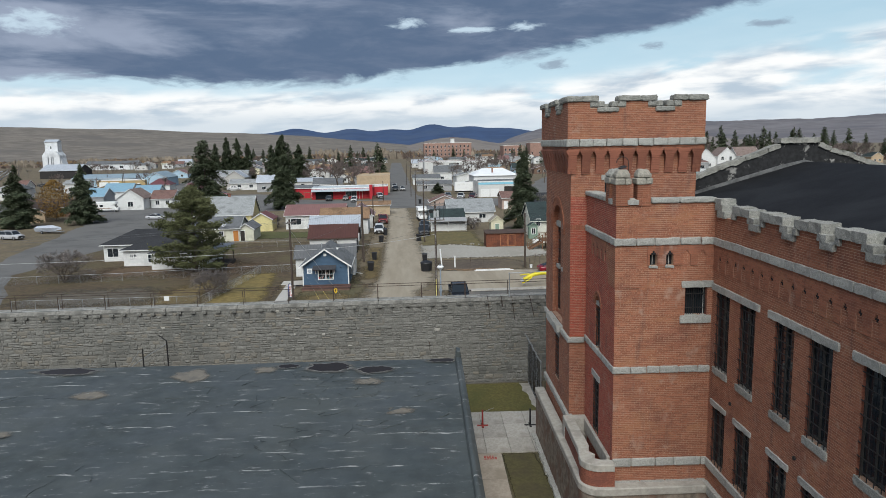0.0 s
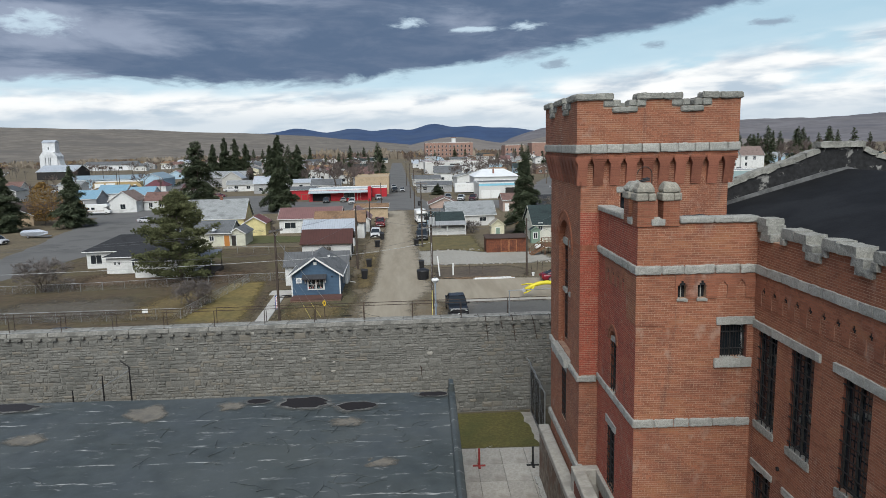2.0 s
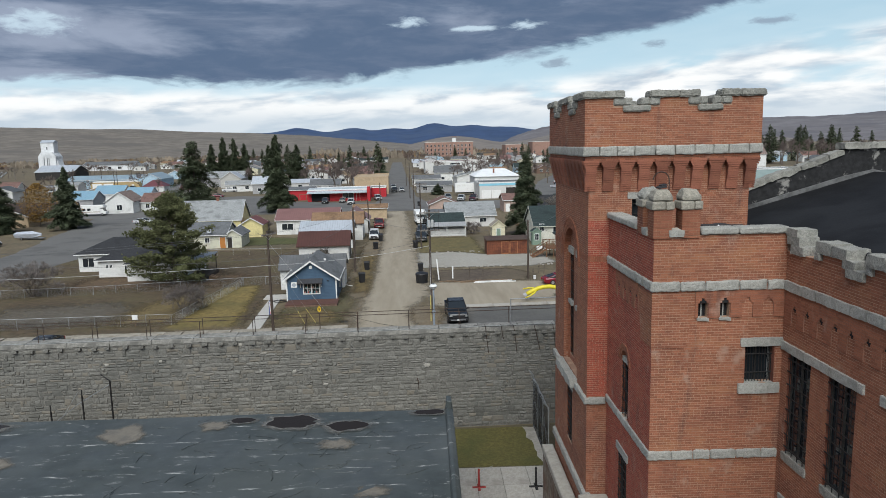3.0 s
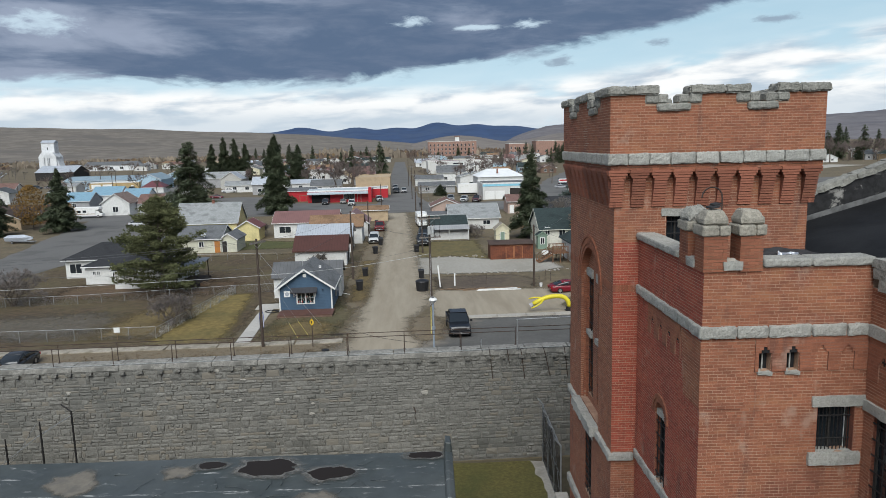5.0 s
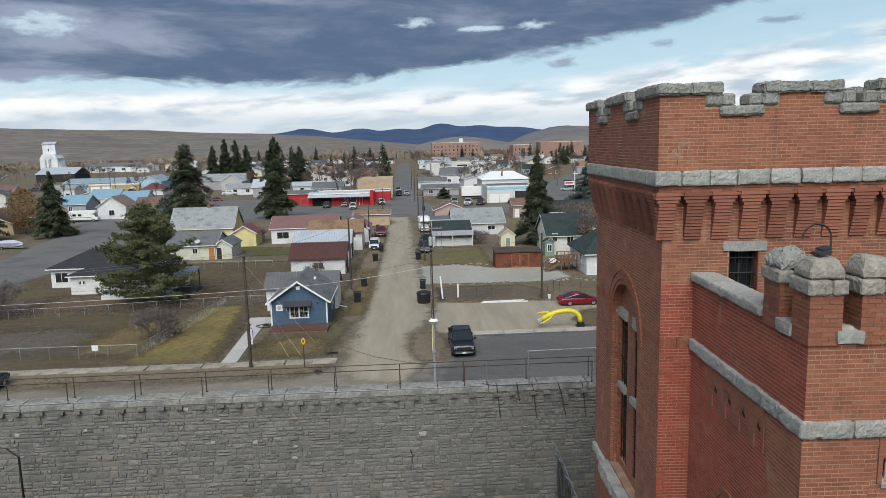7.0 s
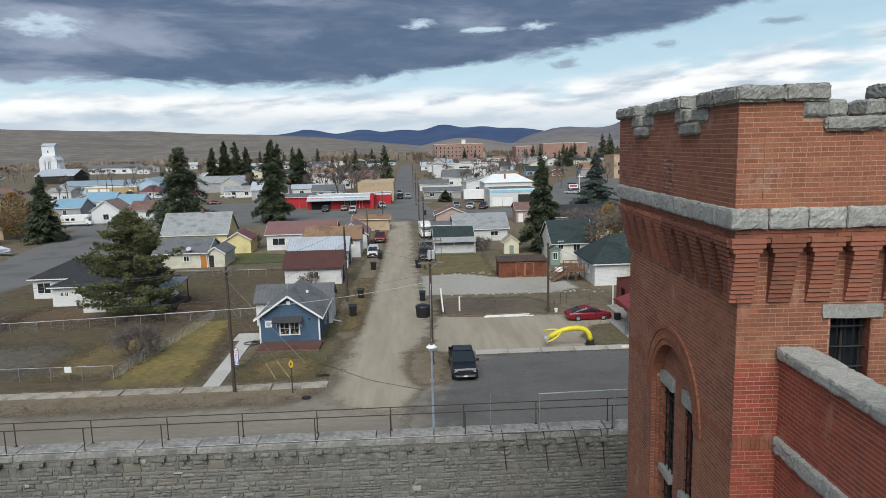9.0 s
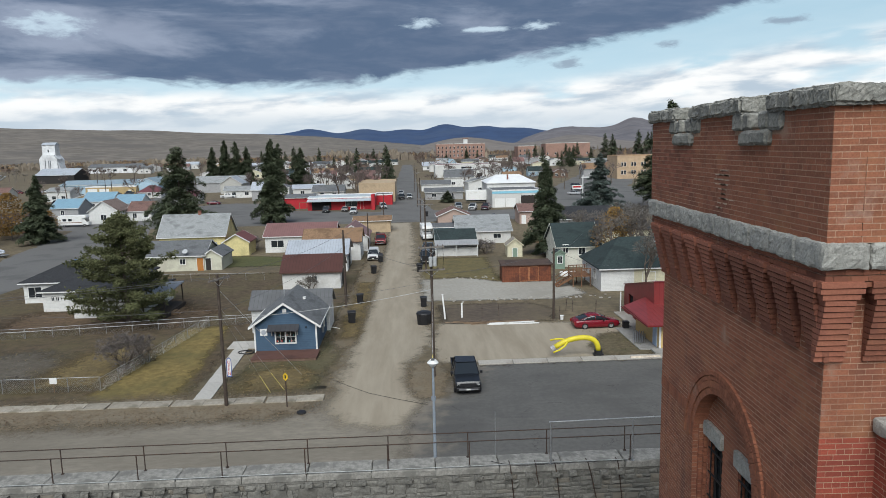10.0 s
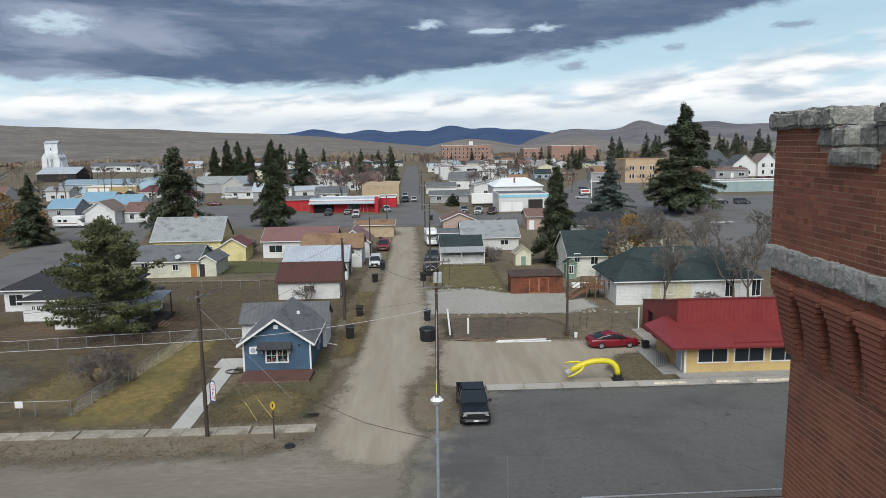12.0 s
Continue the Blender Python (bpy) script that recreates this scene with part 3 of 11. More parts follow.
# belt courses of the shaft
for z0, z1, pr in ((7.80, 8.06, 0.12),):
    stone_run("belt_stone", tower, GRANITE, (TX0, TY1), (TX0, TY0 - pr), z0, z1, 0.3, pr, 61)
    stone_run("belt_stone", tower, GRANITE, (TX0 + 0.02, TY0), (6.28, TY0), z0, z1, 0.3, pr, 62)
stone_run("belt_stone", tower, GRANITE, (TX0, TY1), (TX0, TY0 - 0.14), 3.9, 4.22, 0.3, 0.14, 63)

# head: corbels, wall, parapet
OUT = TX0 - HX0
corbel = Mesh()
rows = []
for i in range(14):
    d = 0.05 + (OUT + 0.02) * (i / 13) ** 0.9
    w = 0.195 + (0.0, 0.045, 0.085, 0.085)[max(0, i - 10)]
    z = 15.84 + i * 0.0785
    rows += [(w, d, z), (w, d, z + 0.064), (w - 0.012, d - 0.028, z + 0.064), (w - 0.012, d - 0.028, z + 0.0785)]
for w, d, z in rows:
    corbel.v += [(-w, 0.02, z), (w, 0.02, z), (w, -d, z), (-w, -d, z)]
for i in range(len(rows) - 1):
    for j in range(4):
        k = 4 * i
        corbel.f.append((k + j, k + (j + 1) % 4, k + 4 + (j + 1) % 4, k + 4 + j))
corbel.f += [(3, 2, 1, 0), tuple(range(4 * len(rows) - 4, 4 * len(rows)))]
corbel_me = corbel.data("corbel")
corbel_me.materials.append(BRICK_OB)


def corbels(p, d, count, pitch, first, turn):
    for i in range(count):
        q = Vector((*p, 0)) + Vector((*d, 0)) * (first + i * pitch)
        part("corbel", corbel_me, BRICK_OB, tower, at=pose(q.x, q.y, 0, 0, 0, turn))


corbels((TX0, TY0), (1, 0), 10, 0.642, 0.03, 0)
corbels((TX0, TY1), (0, -1), 10, 0.68, 0.12, -90)
corbels((TX1, TY0), (0, 1), 10, 0.68, 0.12, 90)
# table above the corbels, stepped like cross-shaped heads of the slots
tb = Mesh()
tb.box(HX0 + 0.05, HY0 + 0.06, 16.93, HX1 - 0.05, HY1 - 0.06, 17.1)
part("corbel_table", tb, MORTAR, tower)
tbb = Mesh()
for p0, p1, s in (((HX0 + 0.03, HY1), (HX0 + 0.03, HY0 + 0.03), 71), ((HX0 + 0.03, HY0 + 0.03), (HX1, HY0 + 0.03), 72), ((HX1, HY0 + 0.03), (HX1, HY1), 73)):
    face_bricks(tbb, p0, p1, 16.86, 17.1, (), s)
part("table_brickwork", tbb, BRICK, tower, kind="stuff")
for p0, p1, s in (((HX0, HY1 + 0.05), (HX0, HY0 - 0.06), 81), ((HX0, HY0), (HX1 + 0.06, HY0), 82), ((HX1, HY0), (HX1, HY1), 83), ((HX1, HY1), (HX0, HY1), 84)):
    stone_run("belt_stone", tower, GRANITE, p0, p1, 17.09, 17.43, 0.34, 0.06, s, 0.5, 0.75)
TOPZ, MIDZ, LOWZ = 19.10, 18.85, 18.62
FRONT = [(0.0, 1.36), (2.29, 4.02), (4.84, 6.31)]    # merlons along the front
SIDE = [(0.0, 1.55), (2.42, 4.58), (5.45, 7.0)]      # merlons along the side


def parapet(p0, p1, merlons, seed, brick=True, inner=0.42, trim=0.0):
    d = Vector((p1[0] - p0[0], p1[1] - p0[1], 0))
    L, u = d.length, d.normalized()
    n = Vector((u.y, -u.x, 0))
    turn = math.degrees(math.atan2(u.y, u.x))
    gaps = [(merlons[i][1], merlons[i + 1][0]) for i in range(len(merlons) - 1)]
    holes = [(a, b, MIDZ, TOPZ) for a, b in gaps]
    # core: the low part, then the merlons
    low = Mesh()
    slab(low, L - 2 * trim, 17.42, LOWZ, inner)
    placed(low, pose(p0[0] + u.x * trim, p0[1] + u.y * trim, 0, 0, 0, turn))
    part("parapet_wall", low, MORTAR, tower)
    for a, b in merlons:
        lo_a = a if a == merlons[0][0] else a - 0.34
        lo_b = b if b == merlons[-1][1] else b + 0.34
        pa, pb, qa, qb = max(lo_a, trim), min(lo_b, L - trim), max(a, trim), min(b, L - trim)
        mer = Mesh().prism([(pa, LOWZ), (pb, LOWZ), (pb, MIDZ), (qb, MIDZ), (qb, TOPZ), (qa, TOPZ), (qa, MIDZ), (pa, MIDZ)], 0, inner, "y")
        placed(mer, pose(p0[0], p0[1], 0, 0, 0, turn))
        part("merlon_core", mer, MORTAR, tower)
    if brick:
        fb = Mesh()
        stones = [(a - 0.36, b + 0.36, MIDZ - 0.02, TOPZ) for a, b in gaps] + [(a + 0.02, b - 0.02, LOWZ, MIDZ) for a, b in gaps]
        face_bricks(fb, p0, p1, 17.43, TOPZ, stones, seed, skip=PICK.get(seed))
        part("parapet_brickwork", fb, BRICK, tower, kind="stuff")
        ins = Mesh()
        q0, q1 = (p1[0] - n.x * inner, p1[1] - n.y * inner), (p0[0] - n.x * inner, p0[1] - n.y * inner)
        face_bricks(ins, q0, q1, 17.7, TOPZ, [(L - b, L - a, LOWZ, TOPZ) for a, b in gaps], seed + 5)
        part("inner_brickwork", ins, BRICK, tower, kind="stuff")
    turn_m = lambda s, z, w: pose(p0[0] + u.x * s + n.x * w, p0[1] + u.y * s + n.y * w, z, 0, 0, turn)
    rnd = random.Random(seed)
    dep = inner + 0.16
    for a, b in gaps:
        for s, w in ((a - 0.17, 0.40), (a + 0.17, 0.27), (b - 0.17, 0.30), (b + 0.17, 0.37)):
            part("step_stone", rough_block(w, dep - 0.04, 0.265, seed + s, 0.018, 0.042, 0.035), GRANITE_CAP, tower, at=turn_m(s, MIDZ - 0.01, -inner / 2 + rnd.uniform(-0.01, 0.02)))
        part("sill_stone", rough_block(b - a + 0.06, dep, 0.215, seed + a, 0.018, 0.042, 0.03), GRANITE_CAP, tower, at=turn_m((a + b) / 2, LOWZ - 0.0, -inner / 2 + 0.02))
    for a, b in merlons:
        a2 = a - (0.08 if a == merlons[0][0] else 0.04)
        b2 = b + (0.08 if b == merlons[-1][1] else 0.04)
        cut = a2 + (b2 - a2) * rnd.uniform(0.42, 0.58)
        for x0, x1 in ((a2, cut), (cut, b2)):
            part("cap_stone", rough_block(x1 - x0 - 0.008, dep + 0.05, 0.245 + rnd.uniform(-0.02, 0.02), seed + x0 * 3, 0.024, 0.042, 0.05), GRANITE_CAP, tower, at=turn_m((x0 + x1) / 2, TOPZ - 0.01, -inner / 2))


# the bricks nearest to the path are laid one by one at the end of the file
SMEAR_Y = 29.62
near_brick = lambda a, b, lo, hi: a < 2.35 and lo > 17.6 and hi < 18.6
PICK = {91: near_brick}
parapet((HX0, HY1), (HX0, HY0), SIDE, 91)
parapet((HX0, HY0), (HX1, HY0), FRONT, 92, trim=0.43)
parapet((HX1, HY0), (HX1, HY1), SIDE, 93)
parapet((HX1, HY1), (HX0, HY1), FRONT, 94, trim=0.43)
part("tower_roof", Mesh().box(HX0 + 0.3, HY0 + 0.3, 17.45, HX1 - 0.3, HY1 - 0.3, 17.6), mat("tar_roof", (0.03, 0.03, 0.032), (0.06, 0.06, 0.06), rough=0.8), tower)

# --- block before the tower
block = thing("prison_block", ID, "red brick entrance block with granite belt courses and corner turret", "building")
BX0, BX1, BY0, BY1 = 6.34, 10.30, 21.70, 26.70
b_left = (BX0, BY1), (BX0, BY0)
bl = lambda y: BY1 - y
ah = 0.42
b_holes_l = [(bl(24.82), bl(23.98), 8.2, 10.15, ah), (bl(25.0), bl(24.0), 4.25, 6.75, 0)]
b_holes_f = [(9.17 - BX0, 10.08 - BX0, 10.30, 11.45, 0), (7.71 - BX0, 7.99 - BX0, 12.37, 12.82, 0), (8.37 - BX0, 8.65 - BX0, 12.37, 12.82, 0)]
wall_core(block, MORTAR, *b_left, 0, 14.85, 0.45, b_holes_l)
wall_core(block, MORTAR, (BX0 + 0.45, BY0), (11.0, BY0), 0, 14.85, 0.45, [(a - 0.45, b - 0.45, *r) for a, b, *r in b_holes_f])
bb = Mesh()
wash = Mesh()
face_bricks(wash, *b_left, 0, 14.85, b_holes_l, 21)
part("washed_brickwork", wash, BRICK_WASH, block, "brick courses under a fading red wash", kind="stuff")
face_bricks(bb, (BX0, BY0), (BX1, BY0), 0, 14.85, b_holes_f, 22)
face_bricks(bb, (BX1, BY0 + 0.45), (BX0 + 0.45, BY0 + 0.45), 14.1, 14.85, (), 23)
part("block_brickwork", bb, BRICK, block, "courses of weathered red brick", kind="stuff")
part("block_roof", Mesh().box(BX0 + 0.3, BY0 + 0.3, 13.9, 11.2, BY1, 14.05), MATS["tar_roof"], block, "black tarred flat roof")
arch_fill(block, b_left[0], ul, bl(24.40), ah, 10.15, 0.4, MORTAR)
voussoirs(block, b_left[0], ul, bl(24.40), 10.15, ah - 0.012, ah + 0.23, 24, 0.03, BRICK, 0.3)
stone_piece("lunette", block, BX0 + 0.03, BX0 + 0.2, 23.98, 24.82, 10.1, 10.28, 55)
part("lunette_panel", Mesh().prism([(24.4 + 0.4 * math.cos(radians(a)), 10.28 + 0.3 * math.sin(radians(a))) for a in range(0, 181, 15)], BX0 + 0.22, BX0 + 0.27, "x"), WHITE, block, "white-painted half-round panel")
window_bars(block, b_left[0], ul, bl(24.82), bl(23.98), 8.2, 10.12, 0.2, 3, 5)
window_bars(block, b_left[0], ul, bl(25.0), bl(24.0), 4.25, 6.75, 0.16, 4, 8)
stone_piece("lintel", block, BX0 - 0.05, BX0 + 0.3, 23.8, 25.2, 6.75, 7.02, 57)
window_bars(block, (BX0, BY0), XR, 9.17 - BX0, 10.08 - BX0, 10.30, 11.45, 0.3, 10, 2)
part("window_bar_white", Mesh().box(9.99, BY0 + 0.25, 10.30, 10.02, BY0 + 0.28, 11.45), WHITE, block)
stone_piece("lintel", block, 9.0, 10.30, BY0 - 0.05, BY0 + 0.25, 11.45, 11.72, 58)
stone_piece("sill", block, 8.97, 10.24, BY0 - 0.09, BY0 + 0.3, 9.99, 10.30, 59)
for x in (7.85, 8.51):
    part("slot_backing", Mesh().box(x - 0.17, BY0 + 0.2, 12.3, x + 0.17, BY0 + 0.24, 13.0), DARK, block)
    part("slot_frame", Mesh().box(x - 0.14, BY0 + 0.12, 12.38, x - 0.10, BY0 + 0.16, 12.86).box(x - 0.02, BY0 + 0.12, 12.38, x + 0.01, BY0 + 0.15, 12.86), mat("grey_sash", (0.30, 0.30, 0.28), rough=0.8), block, "weathered pale slot frame")
    stone_piece("slot_sill", block, x - 0.18, x + 0.18, BY0 - 0.06, BY0 + 0.2, 12.28, 12.37, 60)


def niche_band(parent, p0, p1, z0, top, z1, centres, seed, shaded_heads=True):
    """A band of brickwork standing proud under the belt course, cut by niches with stepped heads; a small dark plate in
    each head stands for its shade.
    """
    d = Vector((p1[0] - p0[0], p1[1] - p0[1], 0))
    u = d.normalized()
    n = Vector((u.y, -u.x, 0)) * 0.03
    q0, q1 = (p0[0] + n.x, p0[1] + n.y), (p1[0] + n.x, p1[1] + n.y)
    holes = []
    for c in centres:
        for half, a, b in ((0.16, z0 - 0.1, top - 0.157), (0.10, top - 0.157, top - 0.0785), (0.045, top - 0.0785, top)):
            holes.append((c - half, c + half, a, b))
    wall_core(parent, mat("band_mortar", (0.27, 0.135, 0.09), (0.2, 0.1, 0.07), scale=30, rough=0.95, bump=0.3), q0, q1, z0, z1, 0.0295, holes)
    me = Mesh()
    face_bricks(me, q0, q1, z0, z1, holes, seed)
    part("niche_brickwork", me, BRICK, parent, "proud brick band cut by stepped niches", kind="stuff")
    turn = math.degrees(math.atan2(d.y, d.x))
    for c in centres if shaded_heads else ():
        # near-black cross laid on the solid wall, standing for the head's deep shade
        hole = Mesh().box(-0.03, -0.006, top - 0.2, 0.03, 0.004, top - 0.005).box(-0.085, -0.005, top - 0.15, 0.085, 0.004, top - 0.09)
        part("vent_hole", hole, DARK, parent, at=pose(p0[0] + u.x * c, p0[1] + u.y * c, 0, 0, 0, turn))


niche_band(block, (BX0 + 1.27, BY0), (BX1 - 0.005, BY0), 12.36, 12.97, 13.19, [x - BX0 - 1.27 for x in (7.85, 8.51, 9.18, 9.80)], 24, False)
for x in (7.85, 8.51):
    part("slot_head", Mesh().box(x - 0.095, BY0 - 0.006, 12.81, x + 0.095, BY0 + 0.01, 12.89).box(x - 0.04, BY0 - 0.005, 12.89, x + 0.04, BY0 + 0.01, 12.965), DARK, block)
niche_band(block, (BX0, 25.6), (BX0, BY0 + 1.3), 12.3, 12.86, 13.19, [25.6 - y for y in (25.2, 24.5, 23.85, 23.2)], 25)
# sloped brick offset of the corner turret below the belt course
off, bed = Mesh(), Mesh()
ro = random.Random(77)
for i in range(21):
    w = 1.28 - 0.26 * i / 21
    z = 13.12 - 0.0785 * (i + 1)
    bed.box(BX0 - 0.018, BY0 - 0.0185, z - 0.0075, BX0 + w - 0.012, BY0 + 0.005, z + 0.0707)
    bed.box(BX0 - 0.0185, BY0 + 0.004, z - 0.0075, BX0 + 0.005, BY0 + w - 0.012, z + 0.0707)
    x = -0.03
    while x < w - 0.03:
        e = min(w, x + (0.11 if i % 6 == 5 or x < 0 and i % 2 else 0.215))
        pr = 0.0195 + ro.uniform(0, 0.0015)
        off.box(BX0 + x, BY0 - pr, z, BX0 + e - 0.009, BY0 + 0.01, z + 0.064)
        off.box(BX0 - pr, BY0 + max(x, -0.02), z, BX0 + 0.01, BY0 + e - 0.009, z + 0.064)
        x = e
part("turret_bed", bed, MORTAR, block, kind="stuff")
part("turret_offset", off, BRICK, block, "brick courses stepping back under the turret", kind="stuff")
for p0, p1, s in (((BX0, BY1), (BX0, BY0 - 0.08), 64), ((BX0, BY0), (BX1 - 0.02, BY0), 65)):
    stone_run("belt_stone", block, GRANITE, p0, p1, 13.19, 13.48, 0.3, 0.08, s, 0.6, 1.1)
    stone_run("belt_stone", block, GRANITE, p0, p1, 7.91, 8.20, 0.3, 0.06, s + 10, 0.5, 0.9)
    if s == 65:
        stone_run("plinth_stone", block, GRANITE, p0, p1, 3.90, 4.25, 0.3, 0.09, s + 20, 0.7, 1.2, 0.008)
        stone_run("plinth_stone", block, GRANITE, p0, p1, 2.88, 3.26, 0.4, 0.2, s + 30, 0.8, 1.3, 0.01)
stone_run("coping_stone", block, GRANITE, (7.7, BY0 + 0.2), (BX1, BY0 + 0.2), 14.86, 15.06, 0.6, 0.29, 66, 1.1, 1.5, 0.012)
stone_run("coping_stone", block, GRANITE, (BX0 + 0.2, BY1), (BX0 + 0.2, 23.25), 14.86, 15.06, 0.6, 0.29, 67, 1.1, 1.5, 0.012)
# corner turret: three piers with slots between, each under a hipped cap of two stones


def pier(x0, x1, y0, y1, seed, crumbled=False):
    part("turret_pier", Mesh().box(x0 + 0.012, y0 + 0.012, 14.79, x1 - 0.012, y1 - 0.012, 15.62), MORTAR, block)
    me = Mesh()
    for p0, p1 in (((x0, y0), (x1, y0)), ((x1, y0), (x1, y1)), ((x1, y1), (x0, y1)), ((x0, y1), (x0, y0))):
        face_bricks(me, p0, p1, 14.7815, 15.62, (), seed)
    part("pier_brickwork", me, BRICK, block, kind="stuff")
    cx, cy, wx, wy = (x0 + x1) / 2, (y0 + y1) / 2, x1 - x0 + 0.11, y1 - y0 + 0.11
    half = wx * (0.5 if crumbled else 0.62)
    for k, (a, b) in enumerate(((-wx / 2, half - wx / 2 - 0.003), (half - wx / 2 + 0.003, wx / 2))):
        part("pier_stone", rough_block(b - a, wy, 0.25, seed + 9 * k, 0.012, 0.045, 0.02), TURRET_CAP, block, at=pose(cx + (a + b) / 2, cy, 15.61))
    cap = rough_block(wx - 0.07, wy - 0.07, 0.34, seed + 4, 0.05 if crumbled else 0.012, 0.045, 0.03)
    # an upright fillet, a worn slope, then a broad uneven top, tipped a little
    tip = random.Random(seed).uniform(-0.08, 0.08)
    lean = lambda z: 1 - 0.3 * min(1.0, max(0.0, z - 0.12) / 0.2)
    cap.v = [(p[0] * lean(p[2]), p[1] * lean(p[2]), p[2] + (tip * p[0] - 0.06 * abs(p[1]) if p[2] > 0.2 else 0)) for p in cap.v]
    part("pier_cap", cap, GRANITE_CAP if crumbled else TURRET_CAP, block, "crumbling mortar-smeared hipped cap" if crumbled else "worn hipped stone cap", at=pose(cx, cy, 15.865))


pier(6.30, 6.84, 21.65, 22.2, 101)
pier(7.14, 7.67, 21.65, 22.2, 102)
pier(6.30, 6.78, 22.62, 23.20, 103, True)
stone_piece("slot_sill", block, 6.76, 7.20, 21.61, 22.15, 14.82, 15.03, 104)
stone_piece("slot_sill", block, 6.25, 6.76, 22.16, 22.66, 14.80, 15.02, 105)
part("mortar_spill", rough_block(0.2, 0.12, 0.05, 106, 0.02, 0.04), CONCRETE, block, at=pose(6.95, 21.75, 15.02))
part("broken_slate", Mesh().box(-0.16, -0.1, 0, 0.1, 0.09, 0.04).box(-0.02, -0.04, 0.04, 0.17, 0.12, 0.07), MATS["tar_roof"], block, at=pose(6.62, 21.95, 16.25, 6, -8, 20))
hook = [(6.95 + 0.24 * math.cos(radians(a)) - 0.24, 22.3, 16.45 + 0.24 * math.sin(radians(a))) for a in range(0, 200, 20)]
part("iron_hook", Mesh().tube([(6.95, 22.3, 15.7)] + hook, 0.018, 5), RUST, block, "bent rusty iron rod")
foil = rough_block(0.62, 0.5, 0.06, 109, 0.07, 0.09)
part("flashing_mound", rough_block(1.3, 1.1, 0.72, 108, 0.09, 0.2), MATS["tar_roof"], block, "heap of black roofing felt", at=pose(9.55, 24.3, 14.04))
part("foil_sheet", foil, mat("crumpled_foil", (0.78, 0.79, 0.80), var=0.1, scale=8, rough=0.3, metal=0.9, bump=0.6, bscale=14), block, "crumpled bright foil flashing", at=pose(9.45, 23.78, 14.62, 38, 0, 6))

# light well with rounded end, beside the block
well = Mesh()


def bent(grow):
    """Outline of a straight kerb that swells into a rounded end before the block."""
    cx, cy, r = 5.80, 21.95, 0.72 + grow
    o = [(5.28 - grow, 26.12), (5.22 - grow, 22.9), (5.14 - grow, 22.45)] + [(cx - r * math.cos(radians(a)), cy - r * math.sin(radians(a))) for a in range(-10, 91, 12)] + [(6.345, cy - r)]
    i = [(6.345, 21.68 - grow), (6.2, 21.72)] + [(5.93 - 0.28 * math.cos(radians(a)), 22.0 - 0.28 * math.sin(radians(a))) for a in (75, 40, 0, -35, -60)] + [(5.62, 22.5), (5.60, 22.75), (5.68 + grow, 23.1), (5.70 + grow, 26.12)]
    return o + i


well.prism(bent(0.0), 0, 3.9)
LEDGE = mat("smooth_ledge_stone", (0.37, 0.345, 0.30), (0.27, 0.25, 0.215), var=0.12, scale=6, big=1.2, amount=0.5, rough=0.9, bump=0.4, bscale=20)
part("light_well_end", Mesh().box(5.24, 26.12, 0, 6.34, 26.55, 4.22), LEDGE, block, "stone end of the light well", bevel=0.03)
part("light_well_rim", Mesh().box(6.19, 22.0, 3.6, 6.342, 26.12, 4.2), LEDGE, block, "thin stone rim along the block", bevel=0.02)
part("light_well_wall", well, PLAIN_BRICK, block, "curved red brick light-well wall")
part("light_well_coping", Mesh().prism(bent(0.04), 3.9, 4.22), LEDGE, block, "smooth curved granite coping", bevel=0.03)
base = [(5.02, 33.2), (5.02, 22.1)] + [(5.85 - 0.85 * math.cos(radians(a)), 22.1 - 1.0 * math.sin(radians(a))) for a in range(15, 100, 15)] + [(10.2, 21.15), (10.2, 21.72), (6.4, 21.72), (5.56, 23), (5.56, 33.2)]
part("plinth", Mesh().prism(base, 0, 2.9), mat("rubble_footing", (0.20, 0.165, 0.13), (0.15, 0.085, 0.06), var=0.4, scale=3.2, big=0.8, amount=0.5, rough=0.95, bump=1.0, bscale=5), block, "rough brick and rubble plinth")
part("plinth_ledge", Mesh().prism([(x - (0.06 if x < 6 else 0), y - (0.06 if y < 22 else 0)) for x, y in base], 2.9, 3.25), LEDGE, block, "granite ledge on the plinth", bevel=0.04)
for i in range(16):
    part("footing_stone", rough_block(0.75, 0.35, 0.42, i + 200, 0.04), GRANITE, block, at=pose(4.98 - 0.05 * (i % 2), 22.6 + i * 0.68, 0.0 + 0.42 * (i % 2 == 0) * 0, 0, 0, 90))

# --- cell house
cell = thing("cell_house", ID, "long red brick cell house with barred windows and black roof", "building")
FX = 10.30
FY0, FY1 = -26.0, BY0
c_face = (FX, FY1), (FX, FY0)
holes, pairs = [], [19.70 - 4.62 * i for i in range(10)]
fs = lambda y: FY1 - y
for c in pairs:
    for s in (-1.03, 1.03):
        holes.append((fs(c + s + 0.6), fs(c + s - 0.6), 8.25, 11.36, 0))
        holes.append((fs(c + s + 0.6), fs(c + s - 0.6), 4.25, 6.66, 0))
wall_core(cell, MORTAR, *c_face, 0, 14.32, 0.6, holes)
fb = Mesh()
face_bricks(fb, *c_face, 0, 14.32, holes, 31)
part("facade_brickwork", fb, BRICK, cell, "courses of weathered red brick", kind="stuff")
